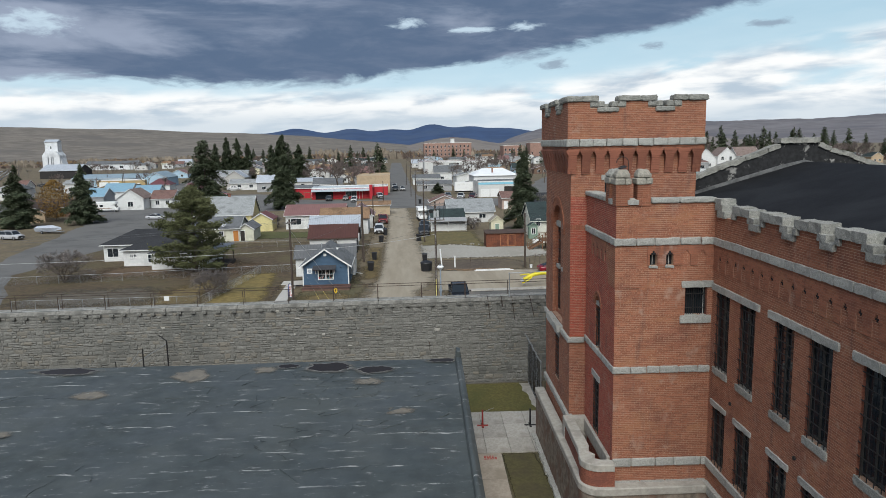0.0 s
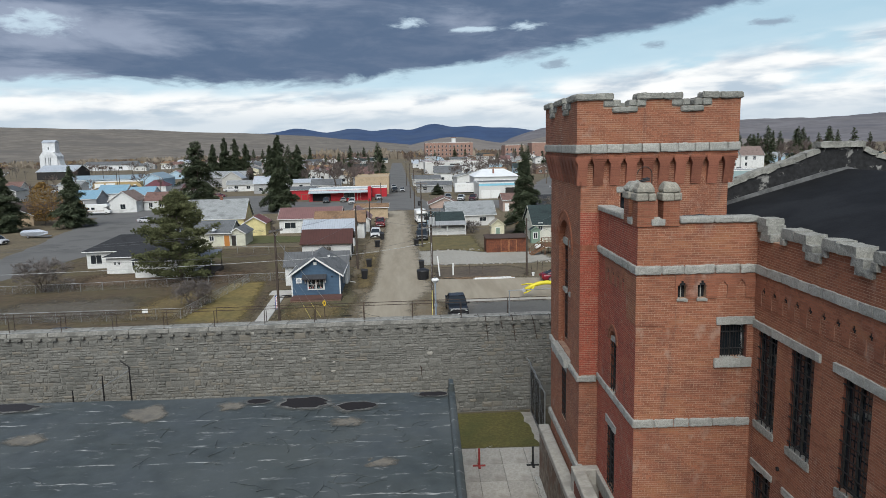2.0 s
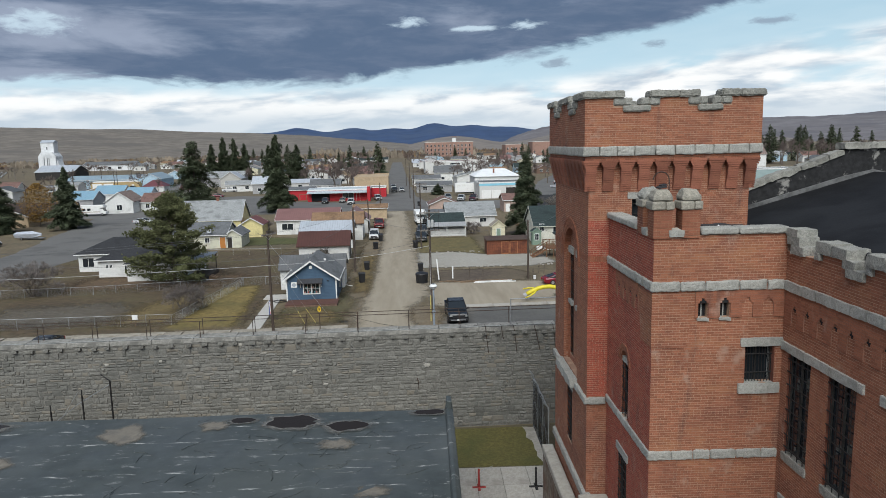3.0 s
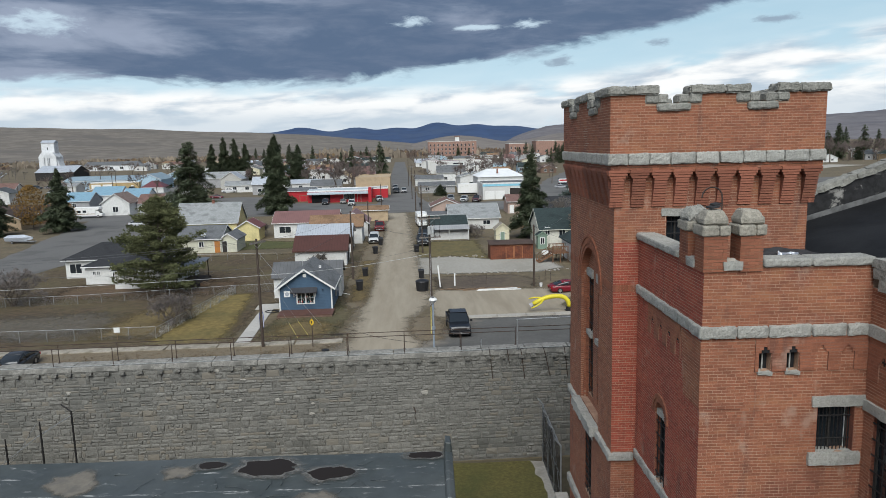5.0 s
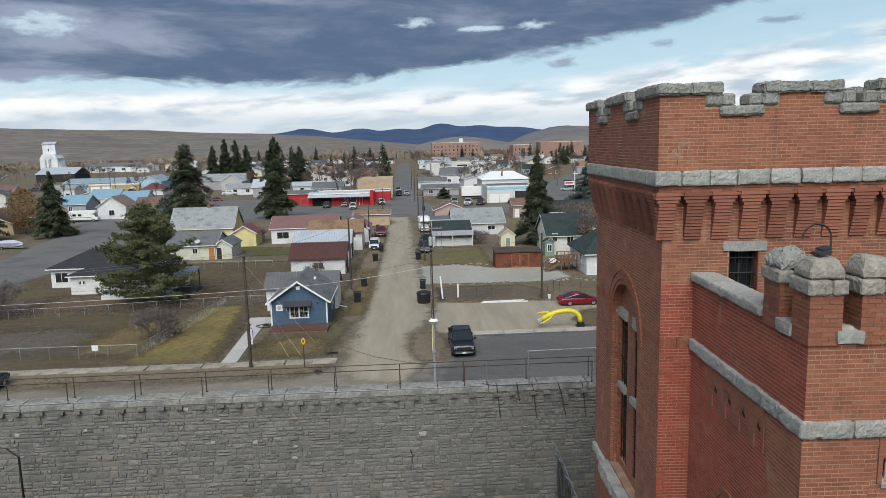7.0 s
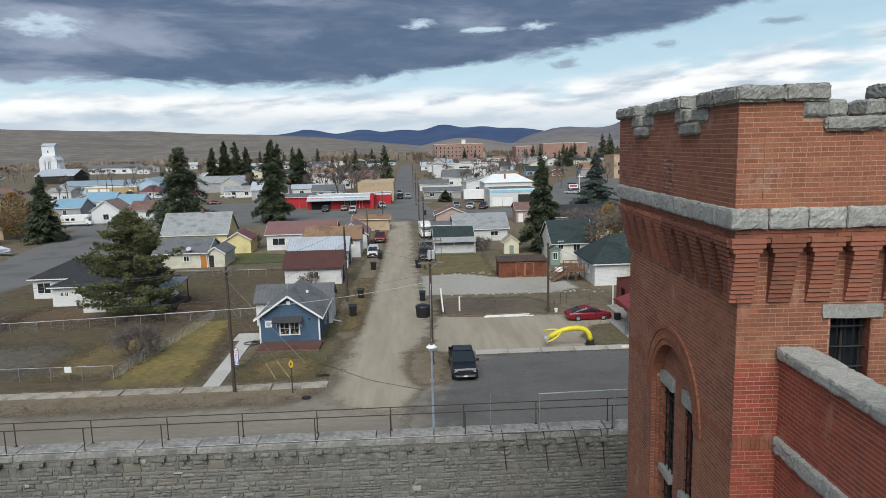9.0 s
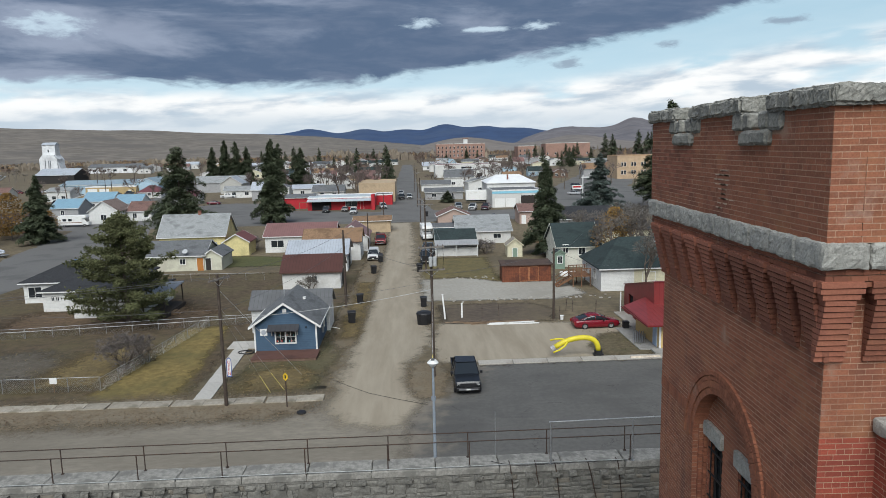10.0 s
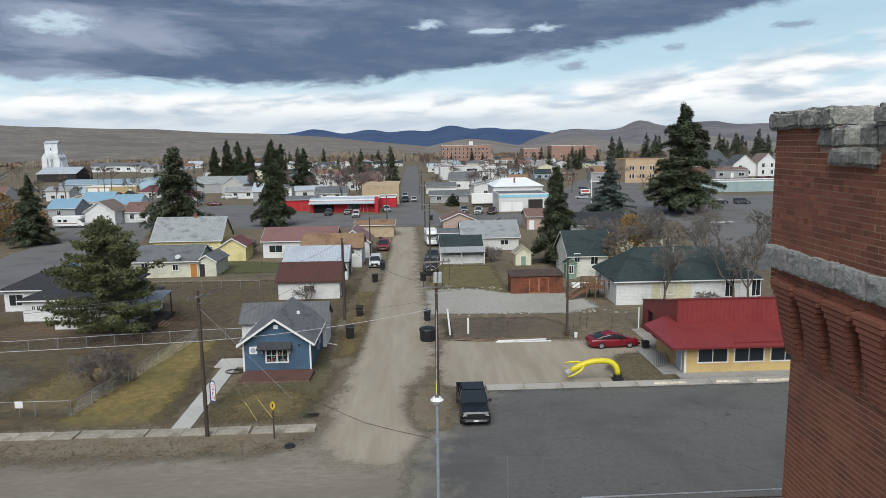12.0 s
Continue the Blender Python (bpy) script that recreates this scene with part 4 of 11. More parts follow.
for k, c in enumerate(pairs):
    for s in (-1.03, 1.03):
        y = c + s
        for lo, hi, nh in ((8.25, 11.36, 8), (4.25, 6.66, 6)):
            window_bars(cell, c_face[0], ul, fs(y + 0.6), fs(y - 0.6), lo, hi, 0.16, 4, nh)
        stone_piece("sill", cell, FX - 0.055, FX + 0.3, y - 0.66, y + 0.66, 8.0, 8.25, 300 + k, GRANITE_CAP)
        stone_piece("lintel", cell, FX - 0.06, FX + 0.3, y - 0.72, y + 0.72, 6.66, 6.88, 320 + k)
    stone_run("lintel_stone", cell, GRANITE, (FX, min(c + 2.05, FY1 - 0.02)), (FX, c - 1.95), 11.36, 11.62, 0.3, 0.07, 340 + k, 1.1, 1.5, nearby=False)
    part("wall_tie", Mesh().cyl((FX - 0.05, c, 7.3), (FX + 0.02, c, 7.3), 0.07, n=8), IRON, cell)
niche_band(cell, (FX, FY1 - 0.05), (FX, -1.6), 12.16, 12.80, 13.18, [FY1 - 0.05 - 21.1 + 0.672 * i for i in range(34)], 32)
stone_run("belt_stone", cell, GRANITE, (FX, FY1 - 0.05), (FX, FY0), 13.18, 13.46, 0.3, 0.08, 360, 0.55, 1.0, nearby=False)
stone_run("plinth_stone", cell, GRANITE, (FX, FY1 - 0.05), (FX, FY0), 3.9, 4.22, 0.3, 0.09, 361, 0.8, 1.3, 0.01, nearby=False)
stone_run("plinth_stone", cell, GRANITE, (FX, FY1 - 0.1), (FX, FY0), 2.88, 3.26, 0.4, 0.2, 362, 0.8, 1.3, 0.01, nearby=False)
# crenellated parapet: brick merlons capped with split stones, stepped stones at the gaps, membrane folded over the gaps
rnd = random.Random(5)


def parapet_stone(name, y0, y1, z0, z1, k):
    me = rough_block(0.60, y1 - y0 - 0.012, z1 - z0, 370 + k, 0.022, 0.1 if y0 > 4 else 0.2)
    part(name, me, GRANITE_CAP, cell, at=pose(FX + 0.20 + rnd.uniform(-0.02, 0.015), (y0 + y1) / 2, z0, 0, 0, rnd.uniform(-1.2, 1.2)))


parapet_stone("step_stone", 20.72, 21.40, 14.30, 14.56, 0)
parapet_stone("cap_stone", 20.95, 21.60, 14.55, 14.80, 1)
parapet_stone("cap_stone", 21.05, 21.66, 14.80, 15.02, 2)
y = 20.1
k = 3
while y > FY0 + 2:
    w = 1.5 + rnd.uniform(-0.08, 0.08)
    part("merlon_core", Mesh().box(FX + 0.004, y - w + 0.03, 14.32, FX + 0.45, y - 0.03, 14.53), MORTAR, cell)
    if y > 2:
        mb = Mesh()
        face_bricks(mb, (FX + 0.004, y - 0.03), (FX + 0.004, y - w + 0.03), 14.325, 14.52, (), 33 + k)
        part("merlon_brickwork", mb, BRICK, cell, kind="stuff")
    cut = y - w * rnd.uniform(0.42, 0.58)
    parapet_stone("cap_stone", cut, y, 14.52, 14.82 + rnd.uniform(-0.02, 0.03), k)
    parapet_stone("cap_stone", y - w, cut, 14.52, 14.82 + rnd.uniform(-0.02, 0.03), k + 1)
    parapet_stone("step_stone", y - w - 0.30, y - w + 0.22, 14.32, 14.54, k + 2)
    parapet_stone("step_stone", y - 0.22, y + 0.02, 14.32, 14.53, k + 3)
    parapet_stone("sill_stone", y - w - 0.66, y - w + 0.05, 14.12, 14.34, k + 4)
    part("membrane_fold", Mesh().prism([(FX + 0.30, 14.30), (FX + 0.34, 14.72), (FX + 0.42, 14.76), (FX + 0.62, 14.28)], y - w - 0.62, y - w - 0.04, "y"), MATS["tar_roof"], cell, "black roofing folded over the parapet gap", bevel=0.02)
    y -= 2.16
    k += 5
# roof: two black slopes, and the gable parapet at the far end
RX, RZ, EX0, EX1, EZ = 19.5, 16.02, 10.85, 28.4, 13.62
ROOF = mat("black_membrane_roof", (0.011, 0.0115, 0.013), (0.019, 0.02, 0.022), var=0.25, scale=1.2, big=0.25, rough=0.75, bump=0.3, bscale=6, spec=0.2)
part("roof", Mesh().prism([(EX0, EZ), (RX, RZ), (EX1, EZ), (EX1, EZ - 0.3), (RX, RZ - 0.3), (EX0, EZ - 0.3)], FY0, 32.15, "y"), ROOF, cell, "black membrane roof of two shallow slopes")
part("east_wall", Mesh().box(28.4, FY0, 0, 29.0, 32.5, 14.2), MATS["plain_brick"], cell)
part("south_wall", Mesh().box(10.9, FY0 - 0.5, 0, 29.0, FY0, 14.2), MATS["plain_brick"], cell)
gl = [(11.2, 0), (29.0, 0), (29.0, 13.9), (28.4, 14.0), (20.3, 16.75), (20.2, 17.05), (18.2, 17.05), (18.1, 16.75), (11.2, 14.35)]
part("gable_wall", Mesh().prism(gl, 32.15, 32.6, "y"), mat("tarred_wall", (0.018, 0.018, 0.019), (0.30, 0.29, 0.27), var=0.4, scale=5, big=1.5, amount=0.30, soft=0.05, rough=0.85, bump=0.6), cell, "tar-smeared gable parapet")
for (xa, za), (xb, zb), s in (((11.3, 14.42), (18.15, 16.83), 1), ((20.25, 16.83), (28.6, 14.0), 2)):
    nst = round(abs(xb - xa) / 0.62)
    for i in range(nst):
        t = (i + 0.5) / nst
        part("gable_stone", rough_block(0.68, 0.62, 0.24, 700 + 40 * s + i, 0.05, 0.15), GRANITE_CAP, cell,
             at=pose(xa + (xb - xa) * t, 32.37, za + (zb - za) * t - 0.06 + random.Random(i).uniform(-0.03, 0.05), 0, -math.degrees(math.atan2(zb - za, xb - xa)) + random.Random(i * 7).uniform(-4, 4)))
for i in range(3):
    part("gable_cap_stone", rough_block(0.74, 0.74, 0.28, 800 + i, 0.04, 0.15), GRANITE_CAP, cell, at=pose(18.48 + 0.71 * i, 32.37, 17.03))
part("flashing", Mesh().prism([(11.5, 13.95), (18.2, 15.85), (19.5, 16.12), (21.0, 15.75), (21.0, 15.6), (19.5, 15.97), (18.2, 15.6), (11.5, 13.7)], 32.02, 32.148, "y"), mat("grey_flashing", (0.13, 0.13, 0.13), (0.06, 0.06, 0.06), rough=0.7, big=1.2), cell, "grey sealed roof edge")

# ---- ground ----
from mathutils.geometry import tessellate_polygon


def sheet(name, outline, z, material, label, category, jitter=0.0, m=None, seed=1, step=1.0, kind="structure"):
    """A flat patch of ground with an uneven edge, a few millimetres above what it lies on."""
    pts = []
    rnd = random.Random(seed)
    for (x0, y0), (x1, y1) in zip(outline, outline[1:] + outline[:1]):
        k = max(1, int(math.hypot(x1 - x0, y1 - y0) / step)) if jitter else 1
        for i in range(k):
            t = i / k
            pts.append((x0 + (x1 - x0) * t + rnd.uniform(-jitter, jitter), y0 + (y1 - y0) * t + rnd.uniform(-jitter, jitter)))
    ring = [Vector((x, y, 0)) for x, y in pts]
    me = bpy.data.meshes.new(name)
    tris = tessellate_polygon([ring])
    up = lambda q: q if (ring[q[1]] - ring[q[0]]).cross(ring[q[2]] - ring[q[0]]).z > 0 else tuple(reversed(q))
    me.from_pydata([(x, y, z) for x, y in pts], [], [up(tuple(q)) for q in tris])
    me.update()
    me.materials.append(material)
    ob = new(name, me)
    ob.matrix_basis = m if m is not None else TOWN
    return tagged(ob, label, category, kind=kind)


SOFT = {}


def soft_edged(material, wander):
    """The same ground, thinning out at its edge along a ragged line: alpha falls off with the distance stored in the mesh."""
    key = (material.name, wander)
    if key in SOFT:
        return SOFT[key]
    m = material.copy()
    m.name = material.name + "_thinning"
    SOFT[key] = m
    nt = m.node_tree
    bs = nt.nodes["Principled BSDF"]
    at = nt.nodes.new("ShaderNodeAttribute")
    at.attribute_name = "edge"
    co = nt.nodes.new("ShaderNodeTexCoord")
    n1 = noise_node(nt, co.outputs["Object"], 0.55, 9.0, 0.68, 0.3)
    n2 = noise_node(nt, co.outputs["Object"], 4.0, 5.0, 0.7)
    d = math_node(nt, "ADD", at.outputs["Fac"], math_node(nt, "MULTIPLY", math_node(nt, "SUBTRACT", n1, 0.5), 3.6 * wander))
    d = math_node(nt, "ADD", d, math_node(nt, "MULTIPLY", math_node(nt, "SUBTRACT", n2, 0.5), 1.6 * wander))
    nt.links.new(smooth(nt, d, -1.1 * wander, 1.0 * wander), bs.inputs["Alpha"])
    return m


def soft_sheet(name, outline, z, material, label, category, wander=0.8, cell=0.6, m=None, kind="structure"):
    """A patch of ground that runs out into its neighbours instead of ending at a line."""
    pts = np.array(outline, float)
    reach = 1.6 * wander
    x0, y0 = pts.min(0) - reach
    x1, y1 = pts.max(0) + reach
    nx, ny = max(2, int((x1 - x0) / cell)) + 1, max(2, int((y1 - y0) / cell)) + 1
    gx, gy = np.meshgrid(np.linspace(x0, x1, nx), np.linspace(y0, y1, ny))
    q = np.stack([gx.ravel(), gy.ravel()], 1)
    best = np.full(len(q), 1e9)
    inside = np.zeros(len(q), bool)
    for i in range(len(pts)):
        a, b = pts[i], pts[(i + 1) % len(pts)]
        ab = b - a
        t = np.clip(((q - a) @ ab) / max(1e-9, ab @ ab), 0, 1)
        best = np.minimum(best, np.linalg.norm(q - a - t[:, None] * ab, axis=1))
        cross = (a[1] > q[:, 1]) != (b[1] > q[:, 1])
        xs = a[0] + (q[:, 1] - a[1]) * ab[0] / (ab[1] if abs(ab[1]) > 1e-9 else 1e-9)
        inside ^= cross & (q[:, 0] < xs)
    dist = np.where(inside, best, -best)
    keep = dist > -reach
    faces = []
    for j in range(ny - 1):
        for i in range(nx - 1):
            k = j * nx + i
            if keep[k] or keep[k + 1] or keep[k + nx] or keep[k + nx + 1]:
                faces.append((k, k + 1, k + nx + 1, k + nx))
    used = sorted({k for f in faces for k in f})
    remap = {k: i for i, k in enumerate(used)}
    me = bpy.data.meshes.new(name)
    me.from_pydata([(float(q[k, 0]), float(q[k, 1]), z) for k in used], [], [tuple(remap[k] for k in f) for f in faces])
    me.update()
    at = me.attributes.new("edge", "FLOAT", "POINT")
    at.data.foreach_set("value", np.array([dist[k] for k in used], np.float32))
    me.materials.append(soft_edged(material, wander))
    ob = new(name, me)
    ob.matrix_basis = m if m is not None else TOWN
    return tagged(ob, label, category, kind=kind)


DRY = mat("dry_grass_ground", (0.155, 0.122, 0.075), (0.09, 0.075, 0.05), var=0.3, scale=1.1, big=0.09, amount=0.5, rough=0.95, bump=0.6, bscale=6, soft=0.2, speck=0.3)
LAWN = mat("straw_lawn", (0.198, 0.146, 0.050), (0.104, 0.092, 0.034), var=0.3, scale=1.5, big=0.22, amount=0.45, rough=0.95, bump=0.7, bscale=12, soft=0.2, speck=0.4)
DIRTY = mat("bare_lot_soil", (0.095, 0.073, 0.055), (0.15, 0.12, 0.075), var=0.25, scale=1.4, big=0.16, amount=0.45, rough=0.95, bump=0.5, bscale=8, soft=0.2, speck=0.35)
GRAVEL = mat("pale_gravel", (0.345, 0.325, 0.285), (0.27, 0.25, 0.21), var=0.1, scale=2.2, big=0.14, amount=0.45, rough=0.95, bump=0.5, bscale=30, soft=0.2, speck=0.12)
ROADDIRT = mat("dirt_road", (0.325, 0.280, 0.213), (0.245, 0.205, 0.150), var=0.07, scale=1.6, big=0.5, amount=0.5, stretch=(1, 0.13, 1), rough=0.95, bump=0.2, bscale=10, soft=0.2, speck=0.06)
ASPHALT = mat("worn_asphalt", (0.140, 0.136, 0.129), (0.102, 0.099, 0.094), var=0.08, scale=3.0, big=0.13, amount=0.5, rough=0.88, bump=0.3, bscale=40)


def dusty_asphalt():
    """Worn asphalt with dirt trodden over its edge towards the dirt road."""
    m = mat("dusty_asphalt", (0.108, 0.104, 0.097), (0.082, 0.079, 0.074), var=0.1, scale=3.0, big=0.13, amount=0.5, rough=0.88, bump=0.3, bscale=40)
    nt = m.node_tree
    bs = nt.nodes["Principled BSDF"]
    base = bs.inputs["Base Color"].links[0].from_socket
    co = nt.nodes.new("ShaderNodeTexCoord")
    sp = nt.nodes.new("ShaderNodeSeparateXYZ")
    nt.links.new(co.outputs["Object"], sp.inputs[0])
    k = lambda *a: math_node(nt, *a)
    edge = k("ADD", 1.2, k("MULTIPLY", k("MAXIMUM", k("SUBTRACT", sp.outputs[1], 64.0), 0.0), 0.45))
    n1 = noise_node(nt, co.outputs["Object"], 0.35, 7.0, 0.65)
    d = k("ADD", k("SUBTRACT", sp.outputs[0], edge), k("MULTIPLY", k("SUBTRACT", n1, 0.5), 9.0))
    c = mix_color(nt, k("MULTIPLY", smooth(nt, d, 2.6, -0.4), 0.85), base, (0.22, 0.19, 0.15))
    n2 = noise_node(nt, combine(nt, k("MULTIPLY", sp.outputs[0], 0.12), sp.outputs[1], 2.0), 0.5, 6.0, 0.6)
    c = mix_color(nt, k("MULTIPLY", smooth(nt, n2, 0.56, 0.7), 0.35), c, (0.16, 0.15, 0.135))
    spots = smooth(nt, noise_node(nt, co.outputs["Object"], 0.9, 6.0, 0.62), 0.66, 0.74)
    c = mix_color(nt, k("MULTIPLY", spots, 0.6), c, (0.045, 0.043, 0.04))
    vo = nt.nodes.new("ShaderNodeTexVoronoi")
    vo.feature = "DISTANCE_TO_EDGE"
    vo.inputs["Scale"].default_value = 0.16
    wv = nt.nodes.new("ShaderNodeVectorMath")
    wv.operation = "ADD"
    nt.links.new(co.outputs["Object"], wv.inputs[0])
    jig = noise_node(nt, co.outputs["Object"], 0.8, 6.0, 0.7)
    nt.links.new(combine(nt, k("MULTIPLY", jig, 2.4), k("MULTIPLY", jig, -1.6)), wv.inputs[1])
    nt.links.new(wv.outputs[0], vo.inputs["Vector"])
    crack = k("MULTIPLY", smooth(nt, vo.outputs["Distance"], 0.007, 0.001), smooth(nt, n1, 0.45, 0.6))
    c = mix_color(nt, k("MULTIPLY", crack, 0.8), c, (0.035, 0.033, 0.03))
    nt.links.new(c, bs.inputs["Base Color"])
    return m


LOT_ASPHALT = dusty_asphalt()
FRONTDIRT = mat("grey_road_dirt", (0.222, 0.197, 0.158), (0.16, 0.14, 0.11), var=0.14, scale=3.0, big=0.16, amount=0.5, stretch=(0.4, 1, 1), rough=0.95, bump=0.35, bscale=16, soft=0.2, speck=0.12)
VERGE = mat("leaf_strewn_verge", (0.168, 0.130, 0.084), (0.190, 0.162, 0.118), var=0.2, scale=4, big=0.45, amount=0.5, rough=0.95, bump=0.3, bscale=14, soft=0.2, speck=0.24)
YARDGRASS = mat("yard_grass", (0.115, 0.098, 0.030), (0.065, 0.072, 0.022), var=0.25, scale=5, big=0.35, amount=0.5, rough=0.95, bump=0.7, bscale=40, soft=0.2, speck=0.25)

gm = Mesh()
R = [0, 60, 140, 300, 600, 1000, 1600, 2400, 3200, 4000, 4700]
gm.v.append((0, 0, 0))
for r in R[1:]:
    for i in range(48):
        a = 2 * math.pi * i / 48
        gm.v.append((r * math.cos(a), r * math.sin(a), 0.0))
for i in range(48):
    gm.f.append((0, 1 + i, 1 + (i + 1) % 48))
    for k in range(len(R) - 2):
        a, b = 1 + 48 * k, 49 + 48 * k
        gm.f.append((a + i, b + i, b + (i + 1) % 48, a + (i + 1) % 48))
tagged(part("ground", gm, DRY), "dry tan grass and bare soil out to the hills", "ground", kind="structure")

# ---- prison yard ----
YZ = 0.22
sheet("yard_ground", [(-60, -30), (10.3, -30), (10.3, 42.7), (-60, 40.6)], YZ, mat("yard_soil", (0.10, 0.08, 0.05), (0.06, 0.06, 0.03), scale=2, big=0.4), "worn soil of the prison yard", "ground", m=ID)
sheet("lawn", [(0.7, 37.1), (5.75, 37.1), (5.4, 42.3), (0.7, 42.2)], YZ + 0.012, YARDGRASS, "short yellow-green grass beside the stone wall", "lawn", 0.04, ID, 3)
soft_sheet("lawn", [(2.85, 24.0), (4.95, 24.0), (4.6, 30.95), (2.75, 30.95)], YZ + 0.012, mat("mossy_grass", (0.085, 0.075, 0.03), (0.06, 0.045, 0.03), scale=4, big=0.6, soft=0.2, speck=0.3), "dark mossy worn grass", "lawn", 0.12, 0.25, ID)
sheet("gravel_strip", [(5.2, 42.2), (5.75, 37.2), (6.1, 37.2), (6.1, 42.2)], YZ + 0.02, CONCRETE, "broken concrete strip by the fence", "gravel", 0.12, ID, 5, 0.5)
paving = thing("paving", pose(0, 0, 0), "pale concrete paving slabs in the yard", "paving", kind="structure")
slabm = Mesh().box(-0.675, -0.975, 0, 0.675, 0.975, 0.06).data("paving_slab")
slabm.materials.append(CONCRETE)
for i in range(4):
    for j in range(3):
        part("paving_slab", slabm, CONCRETE, paving, at=pose(1.25 + 1.37 * i, 32.0 + 1.97 * j, YZ + 0.004 * ((i + j) % 2), 0, 0, 0.2 * (i - j)))
path_me = Mesh().box(-0.66, -1.48, 0, 0.66, 1.48, 0.06).data("path_slab")
path_me.materials.append(mat("tan_concrete", (0.36, 0.31, 0.25), (0.27, 0.23, 0.18), var=0.12, scale=6, big=0.5, rough=0.92))
for j in range(5):
    part("path_slab", path_me, CONCRETE, paving, at=pose(2.06 - 0.01 * j, 29.45 - 3.0 * j, YZ))
mark = Mesh()
for r, (n, w) in enumerate(((4, 0.10), (5, 0.11), (5, 0.12))):
    for i in range(n):
        mark.box(1.72 + i * 0.145, 30.52 - 0.17 * r, YZ + 0.064, 1.72 + i * 0.145 + w, 30.63 - 0.17 * r, YZ + 0.067)
tagged(part("stencilled_marking", mark, mat("red_stencil", (0.35, 0.05, 0.04), rough=0.8)), "worn red stencilled bars on the concrete path", "marking")


def yard_post(name, x, y, h, material, label):
    t = thing(name, pose(x, y, YZ + 0.06), label, "post")
    part("pole", Mesh().cyl((0, 0, 0.03), (0, 0, h), 0.06, 0.05, 10), material, t)
    part("foot", Mesh().box(-0.34, -0.07, 0, 0.34, 0.07, 0.05).box(-0.07, -0.34, 0.001, 0.07, 0.34, 0.045), material, t, bevel=0.01)
    part("cap", Mesh().cyl((0, 0, h), (0, 0, h + 0.06), 0.07, 0.04, 10), material, t)
    return t


p = yard_post("red_post", 2.0, 34.75, 0.95, mat("red_enamel", (0.26, 0.03, 0.025), (0.12, 0.03, 0.02), rough=0.6), "dark red metal post on a cross foot")
part("chain", Mesh().tube([(0.02, 0, 0.85), (0.4, 0.1, 0.98), (0.75, 0.2, 1.05)], 0.012, 4), GALV, p)
yard_post("black_post", 4.9, 34.65, 1.0, IRON, "black metal post on a cross foot")
bucket = thing("white_box", pose(5.0, 25.2, YZ), "small white box on the yard grass", "box")
part("body", Mesh().box(-0.2, -0.15, 0, 0.2, 0.15, 0.3), WHITE, bucket, bevel=0.02)
part("lid", Mesh().box(-0.22, -0.17, 0.3, 0.22, 0.17, 0.34), WHITE, bucket, bevel=0.01)

# chain-link fence with dark screen between wall and tower
fence = thing("security_fence", pose(5.95, 37.0, YZ, 0, 0, 90), "tall chain-link fence with barbed-wire arms", "fence")
for i in range(4):
    x = i * 1.75
    part("post", Mesh().tube([(x, 0, 0), (x, 0, 3.3), (x, 0.28, 3.65)], 0.04, 8), GALV, fence)
for z in (0.15, 3.2):
    part("rail", Mesh().cyl((0, 0, z), (5.25, 0, z), 0.025, n=6), GALV, fence)
part("brace", Mesh().cyl((0, 0, 0.3), (2.2, 0, 3.2), 0.02, n=6), GALV, fence)
mesh_w = Mesh()
for i in range(-32, 53):
    x = i * 0.1
    for sg in (1, -1):
        xa, xb = max(0.0, x), min(5.25, x + 3.1)
        if xb > xa:
            za, zb = 0.1 + (xa - x), 0.1 + (xb - x)
            mesh_w.cyl((xa, 0.03, za if sg > 0 else 3.3 - za), (xb, 0.03, zb if sg > 0 else 3.3 - zb), 0.0035, n=3, caps=False)
part("mesh_wire", mesh_w, IRON, fence, kind="stuff")
for x in (1.75, 3.5):
    part("brace", Mesh().cyl((x, 0, 0.3), (x + 1.7, 0, 3.15), 0.022, n=6), GALV, fence)
part("rail", Mesh().cyl((0, 0, 1.7), (5.25, 0, 1.7), 0.022, n=6), GALV, fence)
bw = Mesh()
for k in range(3):
    bw.tube([(i * 0.35, 0.05 + 0.11 * k, 3.35 + 0.13 * k - 0.05 * math.sin(i * 2.1 + k)) for i in range(16)], 0.008, 3)
part("barbed_wire", bw, GALV, fence, kind="stuff")

# ---- low building with membrane roof ----
ROOFZ = 4.80


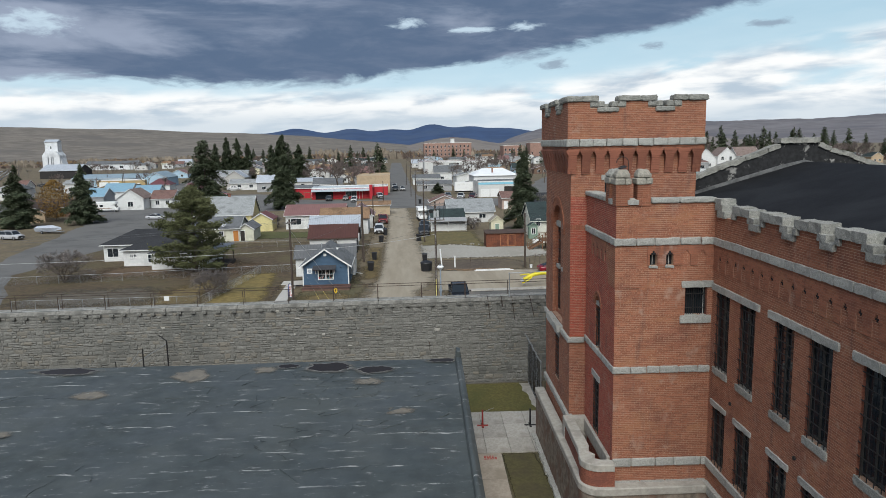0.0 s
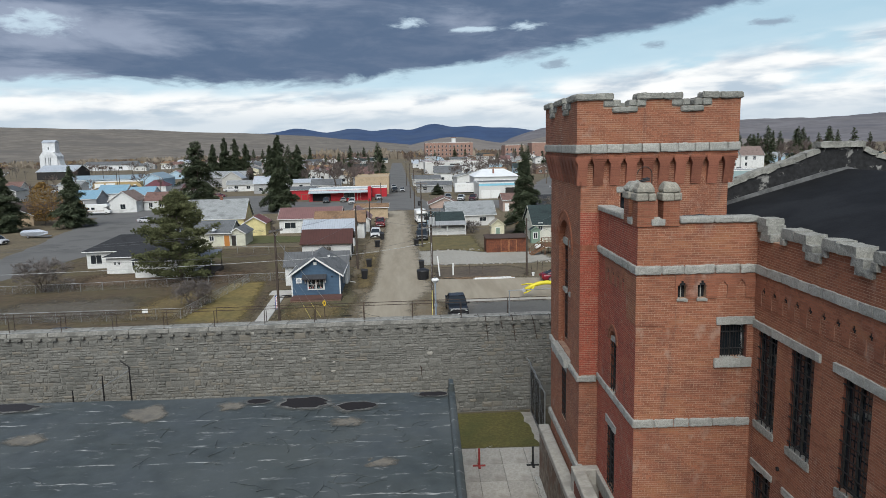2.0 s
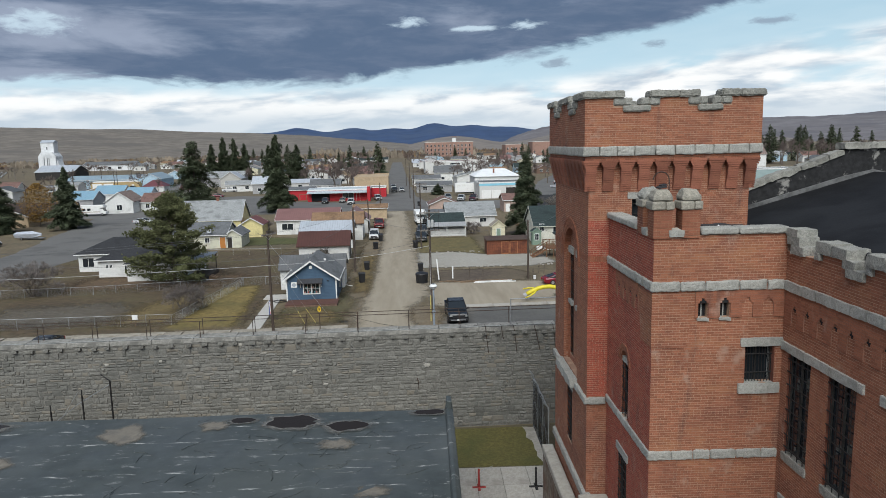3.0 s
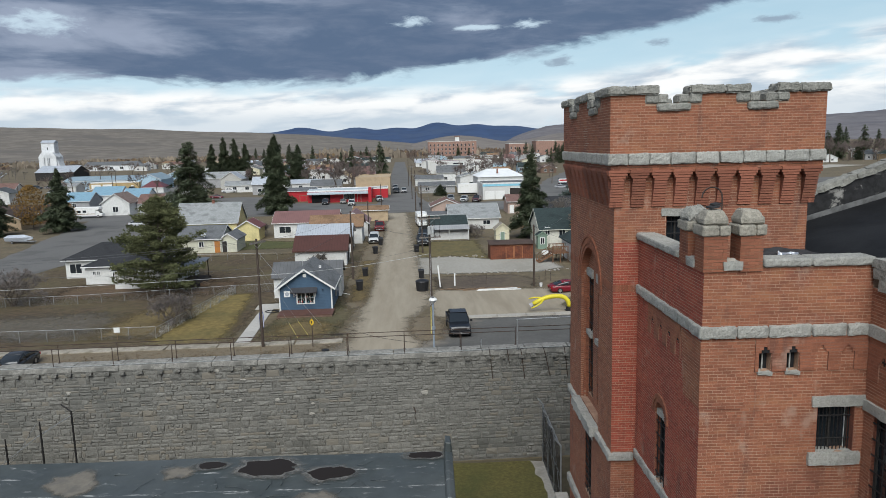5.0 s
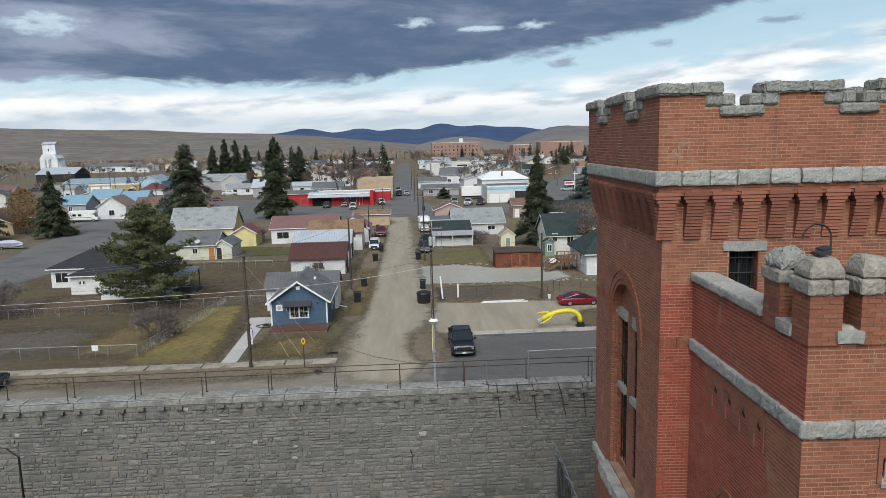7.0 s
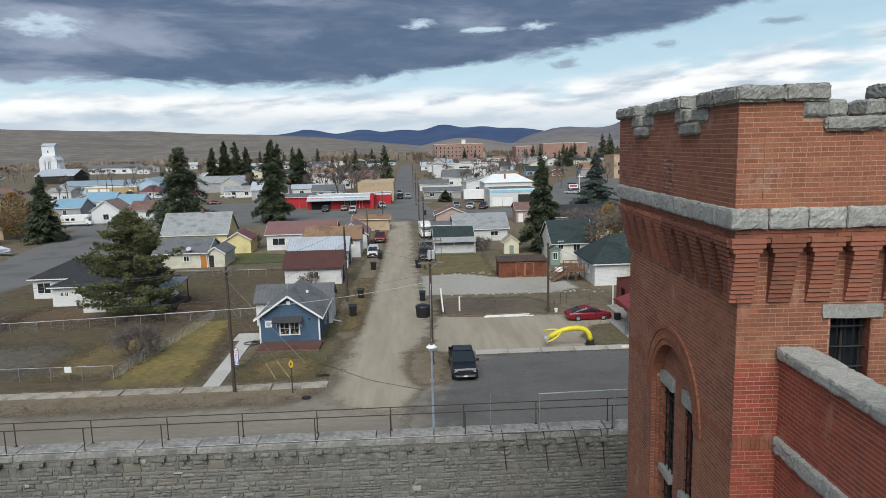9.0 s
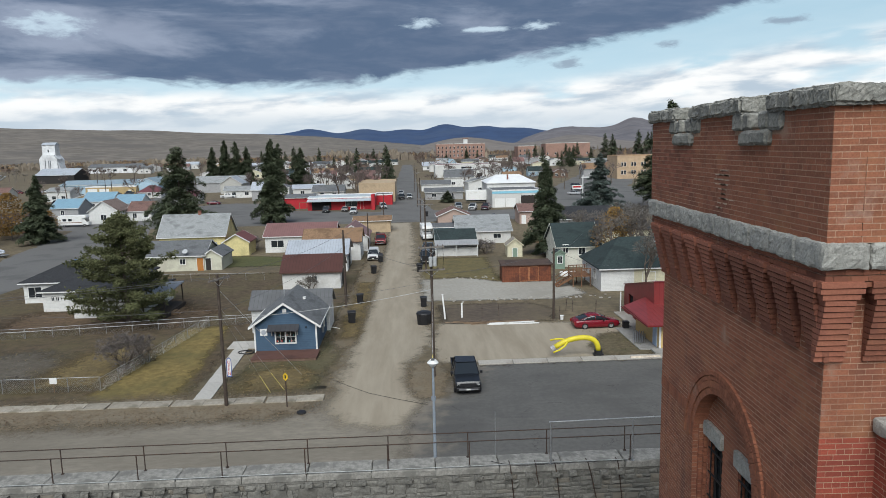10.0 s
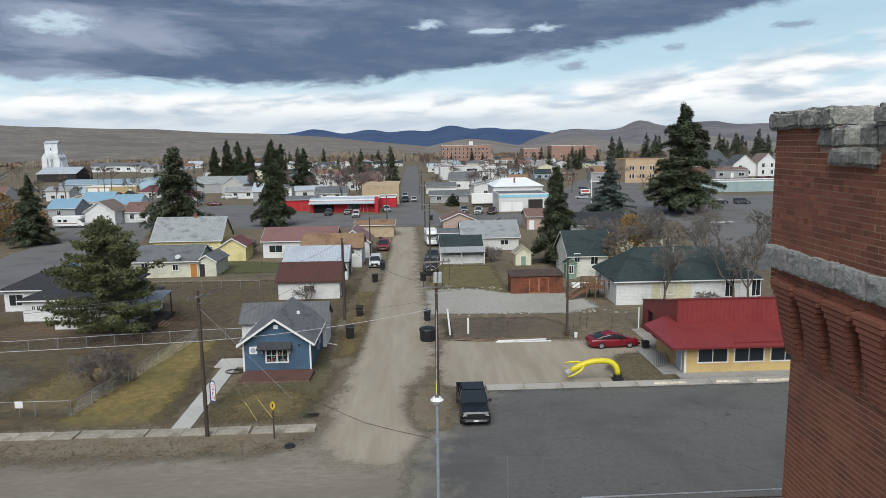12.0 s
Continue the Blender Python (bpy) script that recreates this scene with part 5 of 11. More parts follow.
def membrane_material():
    m = mat("grey_membrane", (0.052, 0.061, 0.060), (0.072, 0.081, 0.078), var=0.16, scale=1.3, big=0.22, amount=0.5, rough=0.42, rough2=0.68, bump=0.35, bscale=3.0, spec=0.5)
    nt = m.node_tree
    bs = nt.nodes["Principled BSDF"]
    base = bs.inputs["Base Color"].links[0].from_socket
    co = nt.nodes.new("ShaderNodeTexCoord")
    sp = nt.nodes.new("ShaderNodeSeparateXYZ")
    nt.links.new(co.outputs["Object"], sp.inputs[0])
    k = lambda *a: math_node(nt, *a)
    wob = noise_node(nt, co.outputs["Object"], 0.6, 3.0)
    y = k("ADD", sp.outputs[1], k("MULTIPLY", k("SUBTRACT", wob, 0.5), 0.5))
    near = k("ABSOLUTE", k("SUBTRACT", k("FRACT", k("DIVIDE", y, 1.52)), 0.5))
    line = smooth(nt, near, 0.055, 0.008)
    dash = noise_node(nt, combine(nt, k("MULTIPLY", sp.outputs[0], 0.8), k("MULTIPLY", sp.outputs[1], 3.2)), 1.0, 8.0, 0.75)
    scuff = k("MULTIPLY", line, smooth(nt, dash, 0.51, 0.60))
    blot = smooth(nt, noise_node(nt, combine(nt, k("MULTIPLY", sp.outputs[0], 0.4), sp.outputs[1], 4.0), 0.75, 6.0, 0.65), 0.66, 0.80)
    c = mix_color(nt, k("MULTIPLY", scuff, 0.85), base, (0.46, 0.46, 0.44))
    c = mix_color(nt, k("MULTIPLY", blot, 0.28), c, (0.30, 0.29, 0.27))
    streak = smooth(nt, noise_node(nt, combine(nt, k("MULTIPLY", sp.outputs[0], 0.9), k("MULTIPLY", sp.outputs[1], 3.0), 9.0), 1.1, 8.0, 0.75, 0.4), 0.585, 0.67)
    c = mix_color(nt, k("MULTIPLY", streak, 0.6), c, (0.36, 0.36, 0.35))
    haze = smooth(nt, noise_node(nt, co.outputs["Object"], 0.16, 4.0, 0.6), 0.42, 0.66)
    c = mix_color(nt, k("MULTIPLY", haze, 0.35), c, (0.095, 0.105, 0.108))
    nt.links.new(c, bs.inputs["Base Color"])
    return m


MEMBRANE = membrane_material()
shop = thing("low_workshop", ID, "low flat-roofed workshop under a patched grey membrane roof", "building")
WX0, WX1, WY0, WY1 = -46.0, 0.42, -24.0, 34.1
gx, gy = 93, 117
rm = Mesh()
for j in range(gy):
    for i in range(gx):
        x, y = WX0 + (WX1 - WX0) * i / (gx - 1), WY0 + (WY1 - WY0) * j / (gy - 1)
        h = 0.028 * noise.noise(Vector((x * 0.9, y * 0.9, 1))) + 0.05 * noise.noise(Vector((x * 0.17, y * 0.2, 5)))
        rm.v.append((x, y, ROOFZ + h))
for j in range(gy - 1):
    for i in range(gx - 1):
        rm.f.append((j * gx + i, j * gx + i + 1, (j + 1) * gx + i + 1, (j + 1) * gx + i))
part("roof", rm, MEMBRANE, shop, "wrinkled dark grey membrane with pale scuffed seams", smooth_shade=True)
part("wall", Mesh().box(WX0, WY0, 0, WX1, WY1, ROOFZ - 0.12), MATS["plain_brick"], shop)
kb = Mesh()
kb.prism([(0.30, ROOFZ - 0.15), (0.40, ROOFZ + 0.22), (0.52, ROOFZ + 0.26), (0.72, ROOFZ + 0.14), (0.74, ROOFZ - 0.7), (0.43, ROOFZ - 0.7)], WY0, WY1 + 0.2, "y")
part("roof_kerb", kb, MEMBRANE, shop, "membrane-wrapped raised roof edge", bevel=0.03)
part("corner_upstand", Mesh().prism([(0.36, ROOFZ - 0.1), (0.42, ROOFZ + 0.62), (0.66, ROOFZ + 0.58), (0.74, ROOFZ - 0.5)], WY1 - 0.5, WY1 + 0.25, "y"), MEMBRANE, shop, bevel=0.04)
wr = Mesh()
rnd = random.Random(9)
for i in range(120):
    x, y = rnd.uniform(-26, -0.5), rnd.uniform(16, 33.5)
    if i < 70:
        x, y = rnd.gauss(-6.5, 2.6), rnd.gauss(26.5, 3.4)
    if x > 0 or y > 33.6:
        continue
    a = rnd.choice((rnd.uniform(-0.6, 0.6), rnd.uniform(0.9, 1.9)))
    n, s = rnd.randint(4, 9), rnd.uniform(0.08, 0.2)
    pts = [(x, y, ROOFZ + 0.03)]
    for q in range(n):
        a += rnd.uniform(-0.45, 0.45)
        pts.append((pts[-1][0] + s * math.cos(a), pts[-1][1] + s * math.sin(a), ROOFZ + 0.035))
    wr.tube(pts, rnd.uniform(0.010, 0.022), 6, 0.004)
part("wrinkle_relief", wr, MEMBRANE, shop, kind="stuff", smooth_shade=True)


def blob(rx, ry, seed, n=56, wob=0.4):
    return [((1 + wob * noise.noise(Vector((math.cos(a) * 2.1, math.sin(a) * 2.1, seed)))) * rx * math.cos(a),
             (1 + wob * noise.noise(Vector((math.cos(a) * 2.1, math.sin(a) * 2.1, seed + 9)))) * ry * math.sin(a)) for a in (2 * math.pi * i / n for i in range(n))]


WATER = glass("puddle_water", (0.024, 0.019, 0.016), 0.12)
WATER.node_tree.nodes["Principled BSDF"].inputs["Specular IOR Level"].default_value = 0.06
SILT = mat("dried_silt", (0.17, 0.152, 0.125), (0.12, 0.112, 0.098), var=0.15, scale=3, big=1.2, rough=0.9, bump=0.2)
SILT_RIM = mat("silt_rim", (0.155, 0.150, 0.138), (0.095, 0.096, 0.092), var=0.25, scale=4, big=1.5, rough=0.85, bump=0.2)
PUDDLES = [(-9.3, 33.35, 0.55, 0.32, 0, "wet"), (-7.0, 33.0, 1.2, 0.75, 1, "wet"), (-4.2, 32.35, 0.85, 0.55, 2, "wet"), (-22.0, 33.4, 1.5, 0.5, 3, "wet"), (0.0, 33.7, 0.75, 0.3, 4, "wet"),
           (-14.35, 32.1, 1.05, 0.9, 5, "dry"), (-18.75, 29.4, 0.85, 0.55, 6, "dry"), (-2.65, 26.15, 0.62, 0.4, 7, "dry"), (-10.5, 32.8, 0.6, 0.5, 8, "dry"), (-4.4, 30.4, 0.7, 0.45, 9, "dry"), (-20.5, 24.6, 0.5, 0.35, 10, "dry")]
for x, y, rx, ry, s, kind in PUDDLES:
    x = min(x, 0.28 - rx) if s == 4 else x
    t = thing("puddle" if kind == "wet" else "silt_patch", pose(x, y, ROOFZ + 0.04), "shallow dark puddle ringed with silt on the membrane roof" if kind == "wet" else "patch of dried beige silt on the membrane roof", "puddle" if kind == "wet" else "stain")
    for nm, f, z, mt in (("rim", 1.5 if kind == "wet" else 1.25, 0.0, SILT_RIM if kind == "wet" else SILT), ("bed", 1.0, 0.005, WATER)):
        if nm == "bed" and kind == "dry":
            continue
        ring = blob(rx, ry, s * 3.3)
        me = bpy.data.meshes.new(nm)
        if nm == "rim":
            n_ = len(ring)
            me.from_pydata([(0, 0, z)] + [(a * f, b * f, z) for a, b in ring], [], [(0, 1 + i, 1 + (i + 1) % n_) for i in range(n_)])
            at = me.attributes.new("edge", "FLOAT", "POINT")
            at.data.foreach_set("value", np.array([min(rx, ry) * 1.1] + [-0.3 * min(rx, ry)] * n_, np.float32))
            part(nm, me, soft_edged(mt, 0.22), t)
        else:
            me.from_pydata([(a, b, z) for a, b in ring], [], [tuple(range(len(ring)))])
            part(nm, me, mt, t)

# fence posts standing behind the low building
for x, y, h, lean in ((-19.2, 41.2, 4.75, 0.5), (-20.8, 41.0, 3.9, 0), (-22.7, 41.0, 3.0, 0)):
    t = thing("fence_post", pose(x, y, YZ), "dark steel fence post with an angled arm", "post")
    part("pole", Mesh().cyl((0, 0, 0), (0, 0, h - YZ - 0.4), 0.05, n=8), IRON, t)
    part("arm", Mesh().cyl((0, 0, h - YZ - 0.42), (-lean, 0, h - YZ - 0.02), 0.035, n=6), IRON, t)
t = thing("slack_wire", pose(-19.2, 41.2, YZ), "slack grey stay wires from the fence post", "wire")
part("wire", Mesh().tube([(0, 0, 3.9), (-2, 0, 2.7), (-4.4, 0, 0.9), (-5.2, 0, 0)], 0.03, 5), GALV, t)
part("wire", Mesh().tube([(-1.9, 0, 3.5), (-3, 0, 1.9), (-4.6, 0, 0.0)], 0.015, 5), GALV, t)

# ---- stone perimeter wall, parallel to the town ----
WALL = town(0, 42.92)
wall = thing("stone_wall", WALL, "high grey coursed-rubble prison wall with concrete cap", "wall", kind="structure")
WU0, WU1, WT, WTOP = -44.0, 40.0, 0.92, 6.14
part("wall_core", Mesh().box(WU0, 0.0, 0, WU1, WT, WTOP), WALL_MORTAR, wall)
rnd = random.Random(21)


def stone_face(w, h, proud, rnd):
    """A squared rubble stone seen from the front (towards -y): skewed outline, worn edges, a split face in facets."""
    c = min(0.022, w * 0.08, h * 0.12)
    j = lambda s: rnd.uniform(-s, s)
    k = min(0.034, h * 0.15)
    o = [(j(k), j(k)), (w * rnd.uniform(0.35, 0.65), j(k)), (w + j(k), j(k)), (w + j(k), h + j(k)), (w * rnd.uniform(0.35, 0.65), h + j(k)), (j(k), h + j(k))]
    mx, mz = w / 2, h / 2
    inn = [(x + math.copysign(c, mx - x) * (abs(x - mx) > w * 0.3), z + math.copysign(c, mz - z)) for x, z in o]
    v = [(x, 0.01, z) for x, z in o] + [(x, -proud * rnd.uniform(0.55, 1.0), z) for x, z in inn]
    v += [(w * rnd.uniform(0.2, 0.4), -proud * rnd.uniform(0.9, 1.7), h * rnd.uniform(0.3, 0.7)), (w * rnd.uniform(0.6, 0.8), -proud * rnd.uniform(0.9, 1.7), h * rnd.uniform(0.3, 0.7))]
    f = [(i, (i + 1) % 6, 6 + (i + 1) % 6, 6 + i) for i in range(6)]
    return v, f + [(6, 7, 12), (7, 13, 12), (7, 8, 13), (8, 9, 13), (9, 10, 13), (10, 12, 13), (10, 11, 12), (11, 6, 12)]


def uneven_slab(w, d, h, rnd):
    """A cast cap length with chipped, wandering edges."""
    me = Mesh()
    n = 12
    ring = [(w * i / n, 0) for i in range(n)] + [(w, d * i / 5) for i in range(5)] + [(w - w * i / n, d) for i in range(n)] + [(0, d - d * i / 5) for i in range(5)]
    k = len(ring)
    for z, c, j in ((0, 0.0, 0.012), (h - 0.05, 0.0, 0.014), (h, 0.03, 0.016)):
        for x, y in ring:
            cx = c if x == 0 else -c if x == w else 0
            cy = c if y == 0 else -c if y == d else 0
            me.v.append((x + cx + rnd.uniform(-j, j), y + cy + rnd.uniform(-j, j), z + (rnd.uniform(-j, j) * 0.6 if z else 0)))
    for s in range(2):
        for i in range(k):
            a, b = s * k + i, s * k + (i + 1) % k
            me.f.append((a, b, b + k, a + k))
    me.f.append(tuple(range(2 * k, 3 * k)))
    me.f.append(tuple(range(k))[::-1])
    return me


def wall_rows():
    z = 0.1
    while z < WTOP - 0.12:
        h = min(rnd.choice((0.17, 0.22, 0.26, 0.31, 0.38)), WTOP - z)
        u = WU0 + rnd.uniform(0, 0.4)
        while u < WU1 - 0.2:
            w = rnd.uniform(0.3, 0.78) if rnd.random() < 0.7 else rnd.uniform(0.16, 0.3)
            g = rnd.uniform(0.008, 0.022)
            if h > 0.25 and rnd.random() < 0.38:
                q = rnd.uniform(0.4, 0.6)
                yield u, z, w, h * q - g
                if rnd.random() < 0.5:
                    yield u, z + h * q, w, h * (1 - q) - g
                else:
                    e = rnd.uniform(0.35, 0.65)
                    yield u, z + h * q, w * e - g, h * (1 - q) - g
                    yield u + w * e, z + h * q, w * (1 - e), h * (1 - q) - g
            else:
                yield u, z, w, h - g
            u += w + g
        z += h


single, rest = [], Mesh()
for u, z, w, h in wall_rows():
    v, f = stone_face(w, h, rnd.uniform(0.012, 0.055), rnd)
    if -2.6 < u < 4.2 and 2.4 < z < WTOP and len(single) < 290:
        single.append((u, z, v, f))
    elif u < 12:
        rest.add([(p[0] + u, p[1], p[2] + z) for p in v], f)
part("rubble_stones", rest, RUBBLE, wall, "squared grey and buff rubble stones", kind="stuff")
# a few freshly broken pale stones
PALE = mat("broken_pale_stone", (0.36, 0.34, 0.30), (0.22, 0.21, 0.185), var=0.2, scale=12, rough=0.9, bump=0.7)
for k, (u, z, w, h) in enumerate(((1.04, 4.0, 0.42, 0.3), (-5.2, 3.15, 0.36, 0.16), (-5.1, 3.75, 0.28, 0.14), (-10.3, 5.8, 0.5, 0.26), (-8.9, 5.3, 0.5, 0.1), (-7.0, 4.0, 0.3, 0.24), (4.6, 5.85, 0.35, 0.16), (-18.1, 4.9, 0.32, 0.2), (-14.9, 5.0, 0.25, 0.2), (-9.0, 4.1, 0.26, 0.18))):
    me, rk = Mesh(), random.Random(k + 5)
    n = 11
    ring = [(0.5 * w * math.copysign(abs(math.cos(a)) ** 0.6, math.cos(a)) * rk.uniform(0.55, 1.1), 0.5 * h * math.copysign(abs(math.sin(a)) ** 0.6, math.sin(a)) * rk.uniform(0.55, 1.1)) for a in (2 * math.pi * i / n for i in range(n))]
    me.add([(x, 0.0, z2) for x, z2 in ring] + [(x * 0.85, -0.062, z2 * 0.85) for x, z2 in ring] + [(0, -0.07, 0)], [(i, (i + 1) % n, n + (i + 1) % n, n + i) for i in range(n)] + [(n + i, n + (i + 1) % n, 2 * n) for i in range(n)])
    part("pale_stone", me, PALE, wall, "freshly broken pale stone", at=pose(u + w / 2, 0, z + h / 2))
# rusty rods hooked over the cap, leaning against the wall's face
for u0, z0, u1, z1 in ((4.9, 0.34, 5.07, -1.35), (6.65, 0.3, 6.86, -1.4), (7.93, 0.3, 8.3, -1.3), (5.9, 0.32, 6.02, -0.5), (9.1, 0.3, 9.3, -1.4)):
    rod = thing("iron_rod", WALL @ pose(u0, 0, WTOP), "rusty iron rod hooked over the stone wall's cap", "rod", "rods on the wall")
    part("bar", Mesh().tube([(0, 0.25, z0 + 0.02), (0, -0.09, z0 + 0.01), ((u1 - u0) * 0.3, -0.12, -0.1), (u1 - u0, -0.09, z1)], 0.022, 6), RUST, rod)
stain = Mesh().tube([(0.62, -0.06, 3.35), (0.70, -0.1, 3.1), (0.66, -0.1, 2.85), (0.74, -0.1, 2.5)], 0.035, 5, 0.01)
part("rust_streak", stain, RUST, wall, "rusty iron cramp")
# cap of cast lengths, with a drip row of stone ends below
CAP_JOINT = 2.46
rj = random.Random(52)
for i in range(35):
    u = 6.97 - 51.66 + CAP_JOINT * i
    w = CAP_JOINT - rj.uniform(0.012, 0.03) - (0 if u < 5 else 0.045)
    part("cap_slab", uneven_slab(w, WT + 0.14, 0.26, rj), CAP_CONC, wall, at=pose(u, -0.07 + rj.uniform(-0.015, 0.015), WTOP + 0.04 + rj.uniform(-0.008, 0.008), 0, 0, rj.uniform(-0.25, 0.25)))
part("cap_bed", Mesh().box(WU0, -0.03, WTOP - 0.06, WU1, WT + 0.05, WTOP + 0.045), WALL_MORTAR, wall)
drip = rough_block(0.3, 0.3, 0.15, 4, 0.035, 0.1).data("drip_stone")
drip.materials.append(RUBBLE_OB)
for i in range(58):
    u = WU0 + 0.3 + 0.93 * i + random.Random(i).uniform(-0.16, 0.16)
    if u < 10:
        part("drip_stone", drip, RUBBLE_OB, wall, at=pose(u, -0.09, WTOP - 0.16 + random.Random(i + 90).uniform(-0.03, 0.02)))


def railing(name, v, first, pitch, posts, label):
    t = thing(name, WALL @ pose(0, v, WTOP + 0.30), label, "railing")
    for i in range(posts):
        u = first + pitch * i
        part("post", Mesh().cyl((u, 0, -0.02), (u, 0, 1.02), 0.023, n=7), RUST, t)
        part("foot", Mesh().cyl((u, 0, -0.02), (u, 0, 0.02), 0.07, n=8), RUST, t)
    part("top_rail", Mesh().cyl((first - 1, 0, 1.02), (first + pitch * (posts - 1) + 0.9, 0, 1.02), 0.021, n=7), RUST, t)
    return t


railing("front_railing", 0.04, -28.02, 3.137, 14, "rusty pipe railing along the wall's inner edge")
railing("back_railing", 0.87, -28.14, 3.15, 14, "rusty pipe railing along the wall's outer edge")
pr = thing("pipe_rail", WALL @ pose(0, -0.02, WTOP + 0.29), "tall galvanised pipe rail standing on the wall cap", "railing")
for u, h in ((6.5, 1.70), (9.7, 1.74), (12.9, 1.78)):
    part("post", Mesh().cyl((u, 0, 0), (u, 0, h), 0.03, n=8), GALV, pr)
    part("foot", Mesh().cyl((u, 0, 0), (u, 0, 0.03), 0.08, n=8), GALV, pr)
part("top_rail", Mesh().cyl((6.44, 0, 1.70), (16.0, 0, 1.80), 0.03, n=8), GALV, pr)
cab = thing("slack_cable", WALL @ pose(0, 0, WTOP + 0.3), "dark slack cable lying on the wall cap", "cable")
part("cable", Mesh().tube([(4.2, 0.3, 0.05), (4.8, 0.0, 0.02), (5.4, -0.14, 0.03), (7.2, -0.13, 0.06), (9.5, -0.1, 0.05)], 0.013, 5), IRON, cab)
conduit = thing("conduit", WALL @ pose(0, 0, WTOP + 0.3), "thin galvanised pipe along the wall cap", "pipe")
part("pipe", Mesh().tube([(-40.0 + 3.3 * i, -0.02, 0.045 + 0.012 * math.sin(i * 1.9)) for i in range(16)], 0.02, 6), mat("dull_zinc", (0.30, 0.31, 0.30), var=0.25, scale=6, rough=0.6, metal=0.3, bump=0.1), conduit)

# ---- kit for the town ----
def paint(name, col, rough=0.6, **kw):
    return mat(name, col, tuple(c * 0.8 for c in col), var=0.08, scale=3, big=0.5, amount=0.35, rough=rough, bump=0.1, **kw)


def siding(name, col):
    return mat(name, col, tuple(c * 0.78 for c in col), var=0.07, scale=2, big=0.5, amount=0.35, rough=0.7, bump=0.1, lines=(2, 0.17, 1))


def shingle(name, col):
    return mat(name, col, tuple(c * 0.62 for c in col), var=0.3, scale=5.5, big=0.6, amount=0.45, rough=0.92, bump=0.5, bscale=14, stretch=(1, 1, 2.2))


def metal_roof(name, col, rough=0.45):
    return mat(name, col, tuple(c * 0.85 for c in col), var=0.06, scale=1.5, big=0.4, rough=rough, bump=0.1, lines=(0, 0.42, 1))


W_WHITE, W_CREAM, W_YELLOW = siding("white_siding", (0.66, 0.66, 0.64)), siding("cream_siding", (0.62, 0.58, 0.42)), siding("pale_yellow_siding", (0.66, 0.57, 0.28))
W_BLUE, W_GREY, W_TAN = siding("blue_siding", (0.060, 0.108, 0.170)), siding("grey_siding", (0.33, 0.33, 0.33)), siding("tan_siding", (0.45, 0.34, 0.22))
W_PINK, W_BROWN, W_LBLUE = siding("pinkish_siding", (0.42, 0.31, 0.26)), siding("brown_siding", (0.16, 0.10, 0.07)), siding("pale_blue_siding", (0.38, 0.52, 0.62))
W_GREEN = siding("green_siding", (0.20, 0.28, 0.22))
W_PALE = siding("pale_cream_siding", (0.66, 0.65, 0.57))
STUCCO = mat("white_stucco", (0.58, 0.575, 0.555), (0.46, 0.445, 0.415), var=0.07, scale=4, big=0.4, amount=0.35, rough=0.8, bump=0.2)
R_GREY, R_DARK, R_PALE = shingle("grey_shingle", (0.13, 0.135, 0.14)), shingle("black_shingle", (0.03, 0.031, 0.034)), shingle("pale_grey_shingle", (0.27, 0.28, 0.28))
R_BROWN, R_TAN, R_MAUVE = metal_roof("brown_metal_roof", (0.085, 0.036, 0.028)), shingle("tan_shingle", (0.235, 0.145, 0.085)), metal_roof("mauve_metal_roof", (0.21, 0.11, 0.10))
R_WHITE, R_GREEN, R_BLUE = metal_roof("white_metal_roof", (0.40, 0.43, 0.47)), shingle("dark_green_shingle", (0.028, 0.042, 0.042)), metal_roof("light_blue_metal_roof", (0.20, 0.335, 0.425))
R_RED, R_MAROON, R_SLATE = metal_roof("red_metal_roof", (0.225, 0.036, 0.035)), metal_roof("maroon_metal_roof", (0.17, 0.02, 0.02)), shingle("slate_shingle", (0.08, 0.088, 0.095))
TRIM = paint("white_trim", (0.72, 0.72, 0.70))
TIMBER = mat("weathered_timber", (0.20, 0.135, 0.085), (0.12, 0.085, 0.06), var=0.25, scale=6, big=1, rough=0.85, bump=0.3, stretch=(1, 1, 1))
REDWOOD = mat("stained_redwood", (0.165, 0.052, 0.025), (0.09, 0.03, 0.018), var=0.25, scale=4, big=0.8, rough=0.7, bump=0.2, lines=(0, 0.3, 1))
BARK = mat("grey_bark", (0.125, 0.10, 0.08), (0.08, 0.065, 0.055), var=0.3, scale=9, big=2, rough=0.95, bump=0.5)
TWIG = mat("grey_twigs", (0.150, 0.132, 0.115), var=0.3, scale=3, rough=0.95, bump=0, island=0.25)
TWIG_RED = mat("reddish_twigs", (0.142, 0.112, 0.100), var=0.3, scale=3, rough=0.95, bump=0, island=0.25)
NEEDLE = mat("spruce_needles", (0.098, 0.116, 0.072), (0.066, 0.082, 0.052), var=0.25, scale=2, big=0.5, rough=1.0, bump=0, island=0.22, spec=0.0)
NEEDLE_BLUE = mat("blue_spruce_needles", (0.118, 0.145, 0.13), (0.075, 0.098, 0.086), var=0.25, scale=2, big=0.5, rough=1.0, bump=0, island=0.25, spec=0.0)
NEEDLE_PINE = mat("pine_needles", (0.118, 0.124, 0.062), (0.078, 0.086, 0.044), var=0.3, scale=1.5, big=0.4, rough=1.0, bump=0, island=0.28, spec=0.0)
RUBBER = mat("black_rubber", (0.015, 0.015, 0.016), rough=0.8, bump=0)
CHROME = mat("alloy_rim", (0.5, 0.5, 0.52), rough=0.3, metal=0.8, bump=0)
BLACKPL = mat("black_plastic", (0.016, 0.016, 0.018), rough=0.5, bump=0.05)
LAMPGL = glass("lamp_glass", (0.6, 0.6, 0.58), 0.15)
